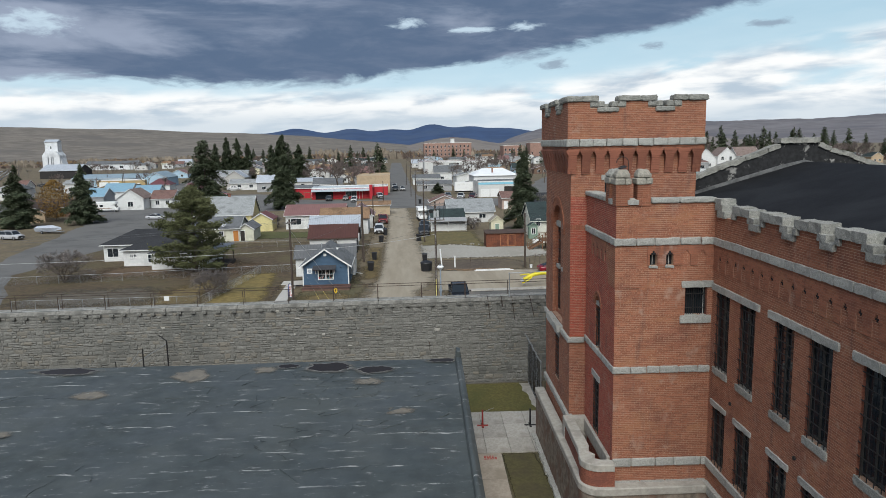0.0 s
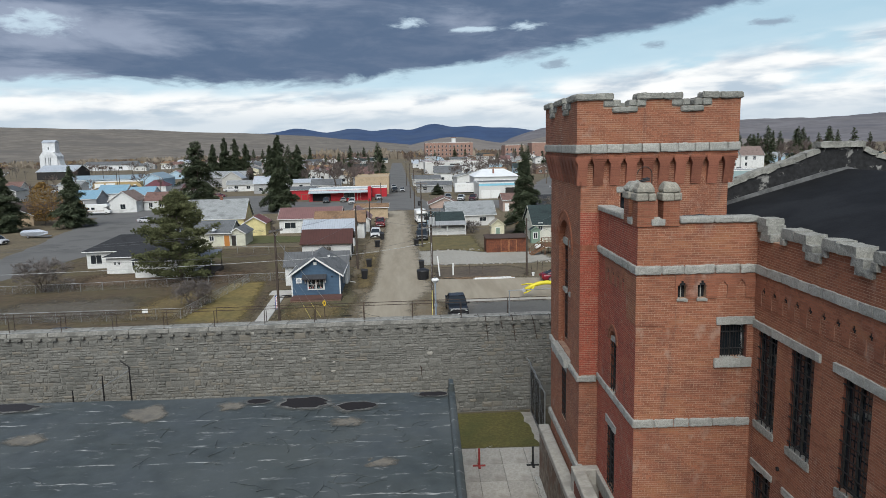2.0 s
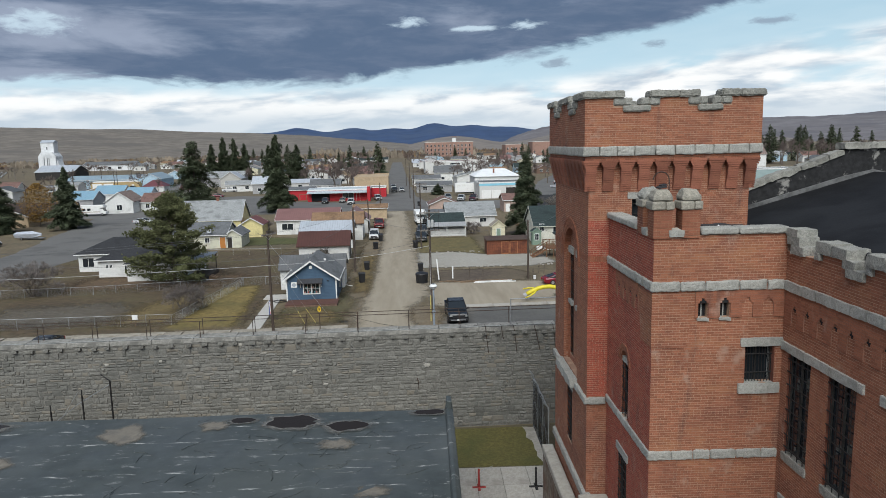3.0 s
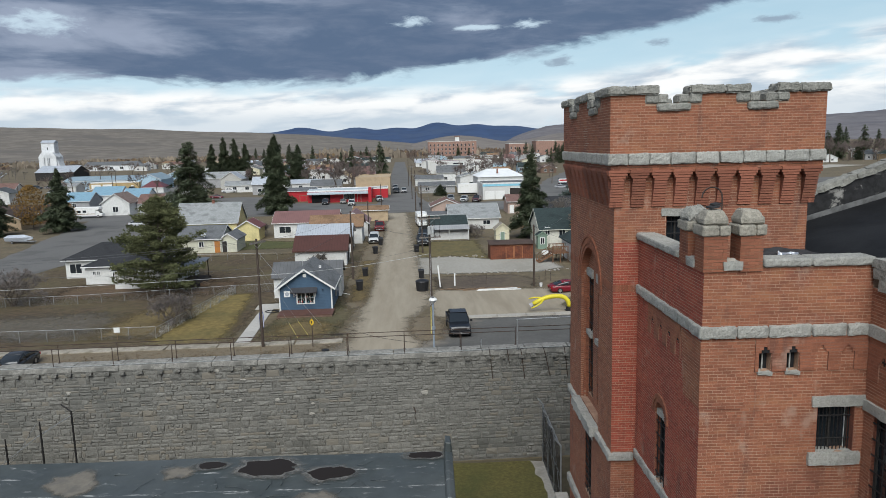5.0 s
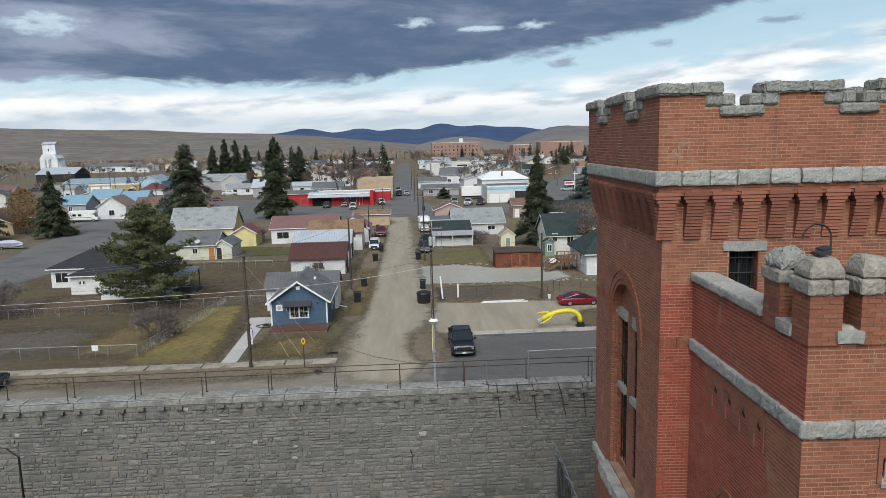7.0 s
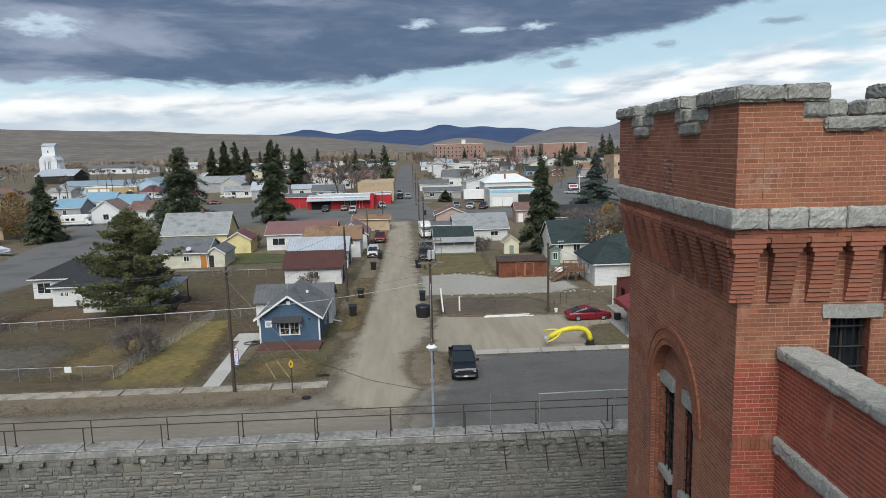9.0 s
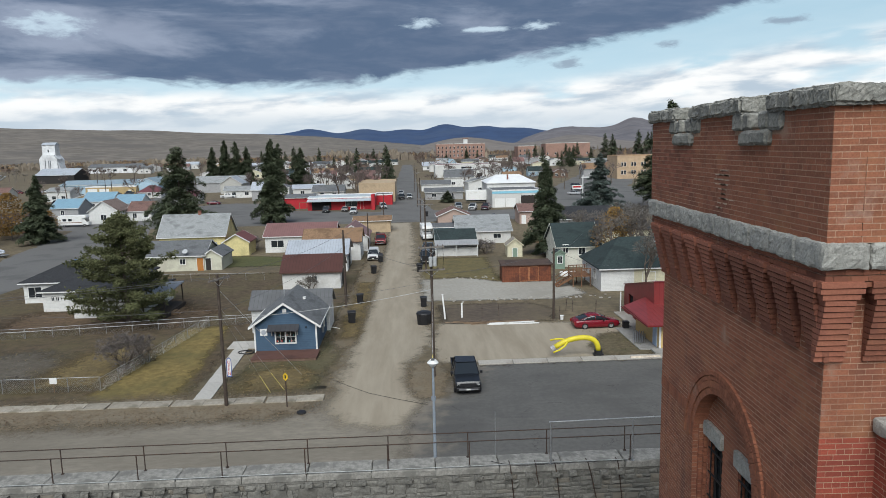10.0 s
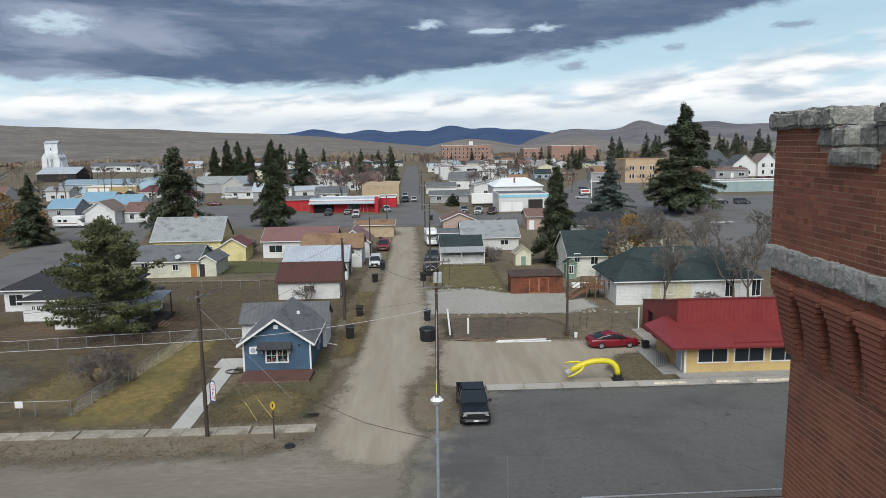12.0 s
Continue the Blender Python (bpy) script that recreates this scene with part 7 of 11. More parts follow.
def utility_pole(u, v, h, arms=(), turn=0, label="dark weathered timber utility pole with crossarms", lean=0.0):
    t = thing("utility_pole", town(u, v, 0, turn), label, "pole", "utility poles")
    part("pole", Mesh().cyl((0, 0, 0), (lean, 0, h), 0.145, 0.095, 9), WOOD_POLE, t)
    for z, w in arms:
        a = part("crossarm", Mesh().box(-w / 2, -0.2, z - 0.06, w / 2, -0.09, z + 0.06), mat("grey_crossarm", (0.2, 0.18, 0.16), (0.12, 0.11, 0.1), var=0.2, scale=8, rough=0.9, bump=0.2), t)
        for x in (-w / 2 + 0.12, -w / 4, w / 4, w / 2 - 0.12):
            part("insulator", Mesh().cyl((x, -0.145, z + 0.06), (x, -0.145, z + 0.2), 0.045, 0.03, 6), mat("brown_porcelain", (0.12, 0.09, 0.08), rough=0.3, bump=0), a)
        part("brace", Mesh().cyl((-w * 0.28, -0.15, z), (0, -0.13, z - 0.5), 0.018, n=4).cyl((w * 0.28, -0.15, z), (0, -0.13, z - 0.5), 0.018, n=4), GALV, a)
    return t


def cable(p, q, sag, label, r=0.014, name="power_line"):
    a, b = TOWN @ Vector(p), TOWN @ Vector(q)
    pts = [tuple(a.lerp(b, i / 14) - Vector((0, 0, sag * 4 * (i / 14) * (1 - i / 14)))) for i in range(15)]
    t = thing(name, ID, label, "cable", "overhead lines")
    part("wire", Mesh().tube(pts, r, 4), mat("overhead_wire", (0.10, 0.10, 0.105), rough=0.6, bump=0), t)
    return t


def chain_fence(u0, v0, u1, v1, h, label, step=2.6, wires=True):
    L = math.hypot(u1 - u0, v1 - v0)
    t = thing("chain_link_fence", town(u0, v0, 0, math.degrees(math.atan2(v1 - v0, u1 - u0))), label, "fence", "chain-link fences")
    n = max(1, round(L / step))
    for i in range(n + 1):
        part("post", Mesh().cyl((L * i / n, 0, 0), (L * i / n, 0, h), 0.028, n=6), GALV, t)
    part("top_rail", Mesh().cyl((0, 0, h - 0.02), (L, 0, h - 0.02), 0.022, n=6), GALV, t)
    if wires:
        w = Mesh()
        k = int(L / 0.16)
        for i in range(k):
            w.cyl((L * i / k, 0.02, 0.03), (min(L, L * i / k + h), 0.02, h - 0.02), 0.0035, n=3, caps=False)
            w.cyl((L * i / k, -0.02, h - 0.02), (min(L, L * i / k + h), -0.02, 0.03), 0.0035, n=3, caps=False)
        part("mesh_wire", w, GALV, t, kind="stuff")
    return t


def wheelie_bin(u, v, turn=0, s=1.0, label="black wheeled rubbish bin with closed lid"):
    t = thing("rubbish_bin", town(u, v, 0, turn) @ Matrix.Scale(s, 4), label, "bin", "rubbish bins")
    b = Mesh().add([(-0.27, -0.3, 0.05), (0.27, -0.3, 0.05), (0.27, 0.28, 0.05), (-0.27, 0.28, 0.05), (-0.36, -0.38, 1.05), (0.36, -0.38, 1.05), (0.36, 0.4, 1.05), (-0.36, 0.4, 1.05)],
                   [(0, 3, 2, 1), (4, 5, 6, 7), (0, 1, 5, 4), (1, 2, 6, 5), (2, 3, 7, 6), (3, 0, 4, 7)])
    part("body", b, BLACKPL, t, bevel=0.03)
    part("lid", Mesh().prism([(-0.42, 1.05), (0.44, 1.05), (0.4, 1.14), (0.0, 1.2), (-0.38, 1.13)], -0.38, 0.38, "x"), BLACKPL, t, bevel=0.02)
    part("handle", Mesh().cyl((-0.3, 0.46, 1.0), (0.3, 0.46, 1.0), 0.025, n=6), BLACKPL, t)
    for x in (-0.28, 0.28):
        part("wheel", Mesh().cyl((x - 0.04, 0.3, 0.12), (x + 0.04, 0.3, 0.12), 0.12, n=10), RUBBER, t)
    return t

# ---- streets and lots (town grid) ----
soft_sheet("dirt_road", [(-90, 44.2), (3.0, 44.2), (3.2, 66.0), (0.9, 69.0), (-5.2, 69.4), (-6.4, 66.2), (-8.4, 64.6), (-90, 63.6)], 0.028, FRONTDIRT, "grey compacted dirt road behind the wall", "road", 0.9, 0.9)
soft_sheet("dirt_alley", [(-3.6, 62.5), (-0.2, 62.0), (1.6, 64.0), (2.4, 66.0), (0.9, 69.0), (0.7, 76), (3.2, 82), (2.6, 100), (2.0, 120), (1.6, 168), (1.2, 186), (-5.6, 186), (-3.6, 144), (-4.0, 97), (-4.6, 76), (-5.0, 69.5), (-5.2, 66.2)], 0.034, ROADDIRT, "pale compacted dirt alley", "road", 1.15, 0.6)
soft_sheet("asphalt_lot", [(3.0, 44.2), (90, 44.2), (90, 74.3), (6.6, 74.5), (4.0, 70.5), (2.3, 67.5), (1.0, 64), (0.6, 58), (1.6, 50)], 0.045, LOT_ASPHALT, "worn grey asphalt parking street", "road", 0.7, 0.6)
sheet("cross_street", [(-140, 190), (-8, 187), (10, 187), (80, 186), (140, 186), (140, 214), (24, 213), (8, 216), (6, 235), (4.8, 300), (3.5, 700), (-5.5, 700), (-6, 300), (-6.5, 245), (-7.5, 216), (-36, 228), (-44, 255), (-60, 262), (-72, 252), (-140, 240)], 0.02, ASPHALT, "grey asphalt cross street", "road", 0.5, seed=4, step=4)
sheet("side_street", [(-44, 60), (-56, 60), (-66, 112), (-73, 150), (-84, 205), (-95, 260), (-120, 400), (-104, 400), (-80, 255), (-66, 200), (-53, 160), (-54, 118), (-56.5, 95), (-47, 76)], 0.025, ASPHALT, "wide grey asphalt side street", "road", 0.5, seed=5, step=3)
soft_sheet("bare_lot", [(-60, 69), (-16.3, 69), (-16.3, 84), (-7.4, 90), (-6.4, 108), (-6.4, 122), (-60, 122)], 0.012, mat("lot_soil", (0.088, 0.063, 0.038), (0.108, 0.090, 0.042), var=0.45, scale=1.3, big=0.16, amount=0.5, rough=0.95, bump=0.6, bscale=7, soft=0.2, speck=0.45), "bare brown lot with thin dry grass", "lot", 0.8, 0.6)
soft_sheet("lawn", [(-24.0, 69.2), (-17.4, 69.2), (-17.4, 76), (-18.6, 90.5), (-22.8, 90.5), (-22.5, 80)], 0.03, LAWN, "straw-coloured strip of lawn", "lawn", 0.8, 0.6)
soft_sheet("lawn", [(-13.6, 69.2), (-6.8, 69.2), (-5.6, 78), (-5.2, 100), (-7.2, 100), (-7.4, 78.0), (-13.3, 77.6)], 0.028, mat("thin_lawn", (0.115, 0.095, 0.052), (0.075, 0.078, 0.036), var=0.3, scale=1.6, big=0.3, amount=0.5, rough=0.95, bump=0.6, soft=0.2, speck=0.45), "thin green and brown lawn", "lawn", 0.8, 0.6)
soft_sheet("lawn", [(-44, 128.5), (-18, 128.5), (-18, 136.5), (-27.5, 139.5), (-44, 139)], 0.03, mat("green_lawn", (0.085, 0.085, 0.03), (0.06, 0.07, 0.025), var=0.25, scale=1.6, big=0.25, rough=0.95, bump=0.6, soft=0.2, speck=0.35), "green lawn beside the houses", "lawn", 0.8, 0.6)
soft_sheet("verge", [(-60, 63.8), (-8.5, 64.4), (-6.3, 66.0), (-5.2, 69.4), (-60, 68.8)], 0.045, VERGE, "leaf-strewn dirt verge along the road", "verge", 1.5, 0.6)
soft_sheet("verge", [(-6.2, 80), (-4.3, 82), (-3.9, 98), (-3.6, 140), (-3.4, 180), (-5.4, 180), (-6.4, 120), (-7.2, 90)], 0.04, VERGE, "dry grass verge along the alley", "verge", 0.6, 0.6)
soft_sheet("verge", [(1.4, 67.2), (3.6, 67.0), (4.0, 73.6), (3.2, 76), (1.0, 75.5), (0.7, 71)], 0.055, VERGE, "dry grass patch round the pole", "verge", 0.6, 0.6)
soft_sheet("gravel_lot", [(3.2, 75.6), (22.0, 75.4), (23.0, 87.0), (4.0, 88.6), (3.2, 82)], 0.04, ROADDIRT, "pale dirt parking ground", "lot", 0.6, 0.6)
soft_sheet("garden_plot", [(4.2, 89.0), (16.2, 88.6), (17.2, 93.5), (15.0, 97.0), (4.3, 97.2)], 0.034, DIRTY, "dark bare garden soil", "lot", 0.6, 0.6)
soft_sheet("gravel_lot", [(2.9, 99.5), (18.4, 98.6), (22.6, 101), (22.0, 107.5), (20.4, 109.2), (13.3, 109.9), (8, 113.5), (2.6, 112.6)], 0.045, GRAVEL, "pale crushed-gravel drive", "lot", 0.6, 0.6)
soft_sheet("lawn", [(2.7, 113.5), (8, 114), (13.4, 110.4), (13.4, 131), (2.4, 131)], 0.028, mat("ochre_lawn", (0.15, 0.12, 0.05), (0.09, 0.08, 0.04), var=0.25, scale=1.5, big=0.3, rough=0.95, bump=0.6, soft=0.2, speck=0.35), "dry ochre lawn behind the shed", "lawn", 0.8, 0.6)
soft_sheet("verge", [(18.2, 75.6), (22.6, 75.6), (22.9, 83.5), (19.5, 82.5), (17.6, 79)], 0.052, mat("mixed_verge", (0.12, 0.095, 0.055), (0.075, 0.07, 0.035), var=0.3, scale=2, big=0.5, rough=0.95, bump=0.6, soft=0.2, speck=0.4), "patch of thin grass beside the diner", "verge", 0.6, 0.6)
soft_sheet("bare_patch", [(-46, 75), (-38, 73.5), (-31, 75), (-29, 79), (-34, 83), (-45, 82)], 0.02, mat("grey_bare_soil", (0.112, 0.098, 0.076), (0.085, 0.068, 0.05), var=0.35, scale=2.2, big=0.4, rough=0.95, bump=0.5, soft=0.2, speck=0.35), "grey bare soil in the vacant lot", "lot", 2.0)
soft_sheet("dry_grass", [(-30, 72.5), (-24.5, 72.5), (-24, 82), (-27, 86), (-30, 80)], 0.022, mat("ochre_tufts", (0.165, 0.12, 0.05), (0.105, 0.08, 0.04), var=0.4, scale=2.5, big=0.5, rough=0.95, bump=0.6, soft=0.2, speck=0.45), "ochre dry grass round the bush", "grass", 1.8)
soft_sheet("dry_grass", [(-44, 91), (-24, 92), (-22, 98), (-30, 104), (-44, 99)], 0.022, mat("russet_grass", (0.12, 0.078, 0.045), (0.085, 0.06, 0.036), var=0.4, scale=2.0, big=0.4, rough=0.95, bump=0.6, soft=0.2, speck=0.45), "russet dry grass behind the fence", "grass", 2.0)
soft_sheet("dry_grass", [(-12.5, 70), (-8, 70), (-7, 74), (-10, 76.5), (-12.5, 75)], 0.04, MATS["ochre_tufts"], "thin ochre grass before the deck", "grass", 1.2)
soft_sheet("dry_grass", [(-6.2, 84), (-4.4, 84), (-4.3, 112), (-6.0, 112)], 0.048, MATS["ochre_tufts"], "ochre dry grass along the alley", "grass", 0.8)
# sidewalks
WALKCONC = mat("bleached_concrete", (0.45, 0.43, 0.395), (0.37, 0.35, 0.315), var=0.1, scale=7, big=0.7, amount=0.4, rough=0.92, bump=0.3, bscale=30, obrand=0.06, speck=0.15)
SLABCONC = mat("lichened_concrete", (0.335, 0.300, 0.245), (0.20, 0.175, 0.13), var=0.16, scale=7, big=0.9, amount=0.5, rough=0.94, bump=0.4, bscale=30, obrand=0.14, speck=0.35)
walkway = thing("sidewalk", TOWN, "cracked pale concrete sidewalk", "sidewalk", kind="structure")
rnd = random.Random(31)
u = -60.0
while u < -7.6:
    w = rnd.uniform(1.7, 2.4)
    me = Mesh().box(0, 0, 0, w - rnd.choice((0.02, 0.03, 0.16)), 1.18, 0.13)
    part("sidewalk_slab", me, SLABCONC, walkway, at=pose(u, 67.42 + rnd.uniform(-0.05, 0.05), 0, rnd.uniform(-0.5, 0.5), rnd.uniform(-0.6, 0.6), rnd.uniform(-1.2, 1.2)), bevel=0.02)
    u += w
for i in range(8):
    part("walk_slab", Mesh().box(-0.66, 0, 0, 0.66, 1.93, 0.09), WALKCONC, walkway, at=pose(-14.85 - 0.03 * i, 68.7 + 1.95 * i, 0))
part("walk_slab", Mesh().box(-1.6, 0, 0, 1.5, 2.4, 0.088), WALKCONC, walkway, at=pose(-14.8, 82.0, 0))
kerb = thing("kerb", TOWN, "concrete kerb and gutter of the parking street", "kerb", kind="structure")
for i in range(14):
    part("kerb_stone", Mesh().box(0, 0, 0, 2.96, 1.1 if i < 6 else 1.25, 0.13), CONCRETE, kerb, at=pose(6.8 + 3 * i, 74.45 + random.Random(i).uniform(-0.02, 0.02), 0), bevel=0.02)
part("front_walk", Mesh().box(22.6, 75.72, 0, 60, 77.0, 0.15), mat("grey_walk", (0.30, 0.29, 0.27), (0.24, 0.23, 0.21), var=0.12, scale=5, big=0.5), kerb, "grey concrete walk before the diner")
part("side_walk", Mesh().box(21.6, 77.0, 0, 23.3, 84.5, 0.12), MATS["grey_walk"], kerb)
for i, (a, b) in enumerate(((20.0, 22.6), (25.0, 26.9), (28.3, 31.0), (32.6, 35.4), (37, 39.6))):
    t = thing("parking_stop", town(a, 74.7, 0.13), "weathered concrete parking bumper", "parking stop", "parking stops")
    part("bumper", Mesh().prism([(-0.12, 0), (0.12, 0), (0.07, 0.13), (-0.07, 0.13)], 0, b - a, "x"), mat("peach_concrete", (0.55, 0.47, 0.38), rough=0.9), t)

# ---- blue house ----
bh = thing("blue_house", town(-13.35, 80.2), "small blue clapboard house with white trim and grey shingle roof", "house")
W, D, H, RI = 5.7, 7.9, 2.75, 1.95
slot_w = [(1.98, 3.72, 1.0, 2.12)]
wl = slab(Mesh(), W, 0.1, H, 0.15, slot_w)
part("front_wall", wl, W_BLUE, bh)
part("gable", Mesh().prism([(0, H), (W, H), (W / 2, H + RI)], 0.0, 0.15, "y"), W_BLUE, bh)
part("wall", Mesh().prism([(0, 0.1), (0.15, 0.1), (0.15, H), (0, H)], 0.15, D, "y").prism([(W - 0.15, 0.1), (W, 0.1), (W, H), (W - 0.15, H)], 0.15, D, "y").prism([(0.15, 0.1), (W - 0.15, 0.1), (W - 0.15, H), (W / 2, H + RI), (0.15, H)], D - 0.15, D, "y"), W_BLUE, bh)
part("floor", Mesh().box(0.15, 0.15, 0.1, W - 0.15, D - 0.15, 0.3), TIMBER, bh)
part("foundation", Mesh().box(0.02, 0.02, 0, W - 0.02, D - 0.02, 0.1), CONCRETE, bh)
k = RI / (W / 2)
for s, nm in ((-1, "roof_slope"), (1, "roof_slope")):
    x0, x1 = (W / 2, -0.4) if s < 0 else (W / 2, W + 0.4)
    z0, z1 = H + RI, H - 0.4 * k
    rf = Mesh()
    vs = [(x0, -0.45, z0), (x1, -0.45, z1), (x1, D + 0.3, z1), (x0, D + 0.3, z0)]
    rf.add(vs + [(x, y, z + 0.13) for x, y, z in vs], [(0, 1, 2, 3), (7, 6, 5, 4), (0, 4, 5, 1), (1, 5, 6, 2), (2, 6, 7, 3), (3, 7, 4, 0)])
    part(nm, rf, R_GREY, bh, "grey asphalt shingles")
    fa = Mesh()
    vs = [(x0, -0.5, z0 - 0.06), (x1, -0.5, z1 - 0.06), (x1, -0.5, z1 + 0.16), (x0, -0.5, z0 + 0.16)]
    fa.add(vs + [(x, y + 0.046, z) for x, y, z in vs], [(0, 1, 2, 3), (7, 6, 5, 4), (0, 4, 5, 1), (1, 5, 6, 2), (2, 6, 7, 3), (3, 7, 4, 0)])
    part("barge_board", fa, TRIM, bh, "white barge board")
    part("eave_board", Mesh().box(min(x1, x1 + s * 0.05), -0.45, z1 - 0.03, max(x1, x1 + s * 0.05), D + 0.3, z1 + 0.13), TRIM, bh)
for x in (-0.03, W - 0.11):
    part("corner_board", Mesh().box(x, -0.04, 0.1, x + 0.14, 0.1, H - 0.02), TRIM, bh)
part("corner_board", Mesh().box(W - 0.1, D - 0.1, 0.1, W + 0.03, D + 0.03, H), TRIM, bh)
part("skirt_board", Mesh().box(1.6, -0.04, 0.1, W - 0.12, 0.02, 0.2), TRIM, bh)
win = part("window", Mesh().box(1.86, -0.07, 0.88, 3.84, 0.03, 1.0).box(1.86, -0.07, 2.12, 3.84, 0.03, 2.24).box(1.86, -0.07, 1.0, 1.98, 0.03, 2.12).box(3.72, -0.07, 1.0, 3.84, 0.03, 2.12).box(2.78, -0.06, 1.0, 2.92, 0.03, 2.12), TRIM, bh, "white double window with shop display")
for a, b in ((1.98, 2.78), (2.92, 3.72)):
    part("pane", Mesh().box(a, 0.05, 1.0, b, 0.06, 2.12), GLASS, win)
    part("glazing_bar", Mesh().box((a + b) / 2 - 0.02, 0.03, 1.0, (a + b) / 2 + 0.02, 0.05, 2.12).box(a, 0.03, 1.52, b, 0.05, 1.56), TRIM, win)
disp = random.Random(3)
for i in range(16):
    x, z = 2.05 + 0.105 * i + (0.06 if i > 7 else 0), disp.choice((1.06, 1.3, 1.62))
    part("display_item", Mesh().box(x - 0.04, 0.035, z, x + 0.04, 0.047, z + disp.uniform(0.08, 0.2)), paint("display_%d" % (i % 4), ((0.5, 0.05, 0.04), (0.5, 0.45, 0.35), (0.05, 0.3, 0.35), (0.6, 0.6, 0.55))[i % 4]), win)
aw = part("awning", Mesh().prism([(-0.85, 2.3), (0.0, 2.72), (0.0, 2.62), (-0.8, 2.22)], 1.3, 4.15, "x"), metal_roof("dark_awning", (0.055, 0.055, 0.06)), bh, "dark metal window hood")
for x in (1.62, 3.95):
    part("bracket", Mesh().tube([(x, -0.06, 1.7), (x, -0.12, 1.95), (x, -0.35, 2.2), (x, -0.7, 2.3)], 0.05, 6), TRIM, aw, "white curved bracket")
part("vent", Mesh().box(W / 2 - 0.18, -0.05, 3.85, W / 2 + 0.18, 0.03, 4.2), TRIM, bh, "square white gable vent")
sg = part("sign", Mesh().box(0.55, -0.06, 1.72, 1.2, -0.01, 2.36), WHITE, bh, "square white sign with a ring mark")
part("sign_ring", Mesh().cyl((0.875, -0.075, 2.04), (0.875, -0.062, 2.04), 0.22, n=20), paint("ring_grey", (0.35, 0.38, 0.42)), sg)
part("wall_lamp", Mesh().cyl((4.75, -0.12, 2.42), (4.75, 0, 2.42), 0.07, n=8), BLACKPL, bh)
add_window(bh, W, 5.2, 1.1, 0.8, 1.2, "+x")
part("meter_box", Mesh().box(W, 3.4, 0.9, W + 0.2, 3.75, 1.5), GALV, bh)
part("downpipe", Mesh().tube([(W + 0.1, D - 0.1, 2.4), (W + 0.1, D - 0.1, 0.35), (W + 1.3, D - 0.3, 0.12)], 0.05, 6), TRIM, bh)
part("rear_wing", Mesh().prism([(D - 0.5, 0), (D + 3.2, 0), (D + 3.2, 2.6), (D + 1.35, 3.9), (D - 0.5, 2.6)], -1.9, W + 0.35, "x"), W_WHITE, bh, "white rear wing")
for s in (0, 1):
    ya, yb = (D - 0.85, D + 1.35) if s == 0 else (D + 1.35, D + 3.55)
    za, zb = (2.42, 4.0) if s == 0 else (4.0, 2.42)
    rf = Mesh()
    vs = [(-2.15, ya, za), (W + 0.6, ya, za), (W + 0.6, yb, zb), (-2.15, yb, zb)]
    rf.add(vs + [(x, y, z + 0.1) for x, y, z in vs], [(0, 3, 2, 1), (4, 5, 6, 7), (0, 1, 5, 4), (1, 2, 6, 5), (2, 3, 7, 6), (3, 0, 4, 7)])
    part("wing_roof", rf, metal_roof("grey_standing_seam", (0.12, 0.122, 0.125)), bh, "grey standing-seam metal")
part("vent_pipe", Mesh().cyl((1.9, 5.6, 4.0), (1.9, 5.6, 4.75), 0.07, n=8), GALV, bh)
part("roof_vent", Mesh().box(3.9, 4.3, 4.05, 4.15, 4.55, 4.3), TRIM, bh)
dk = thing("deck", town(-13.2, 77.55), "low red-brown timber deck before the blue house", "deck")
part("deck_frame", Mesh().box(0, 0.03, 0, 5.75, 2.58, 0.24), mat("deck_side", (0.16, 0.10, 0.075), rough=0.85), dk)
for i in range(18):
    part("deck_board", Mesh().box(-0.03, 0.146 * i, 0.24, 5.8, 0.146 * i + 0.138, 0.28), mat("deck_stain", (0.115, 0.055, 0.042), (0.08, 0.042, 0.034), var=0.12, scale=5, rough=0.7, obrand=0.1), dk)
ho = thing("garden_hose", town(-14.2, 80.6, 0.03), "coiled dark hose on the ground", "hose")
part("coil", Mesh().tube([((0.45 + 0.012 * i) * math.cos(i * 0.5), (0.32 + 0.01 * i) * math.sin(i * 0.5), 0.03 + 0.002 * i) for i in range(38)], 0.03, 5), BLACKPL, ho)

# ---- white houses and garages left of the alley ----
house("garage", "white garage with brown metal roof beside the alley", -16.0, 109.0, 7.7, 6.4, 2.4, 1.75, STUCCO, R_BROWN, windows=((3.9, 1.0, 1.3, 0.75),), doors=((3.0, 2.6, 2.1, "+x", mat("dark_door", (0.03, 0.025, 0.022), rough=0.8)),), group="garages", category="garage", over=0.3, trim=paint("brown_trim", (0.07, 0.04, 0.03)))
house("garage", "white garage with pale grey metal roof beside the alley", -17.5, 121.5, 9.0, 7.6, 2.7, 1.7, STUCCO, R_WHITE, doors=((3.5, 3.0, 2.2, "+x", MATS["dark_door"]),), group="garages", category="garage", over=0.3, trim=paint("brown_trim", (0.07, 0.04, 0.03)))
house("garage", "white garage with tan shingle roof beside the alley", -16.6, 131.8, 9.4, 7.0, 3.2, 1.75, STUCCO, R_TAN, group="garages", category="garage", over=0.3, trim=paint("brown_trim", (0.07, 0.04, 0.03)))
house("garage", "white gabled garage with mauve roof beside the alley", -12.2, 141.5, 5.6, 9.0, 2.7, 2.0, STUCCO, R_MAUVE, axis="v", group="garages", category="garage")
house("white_house", "low white house with mauve metal roof", -25.2, 143.0, 12.5, 8.5, 3.0, 1.8, W_WHITE, R_MAUVE, windows=((2.2, 1.0, 2.2, 1.2), (5.6, 1.3, 0.8, 0.5)), chimney=None)
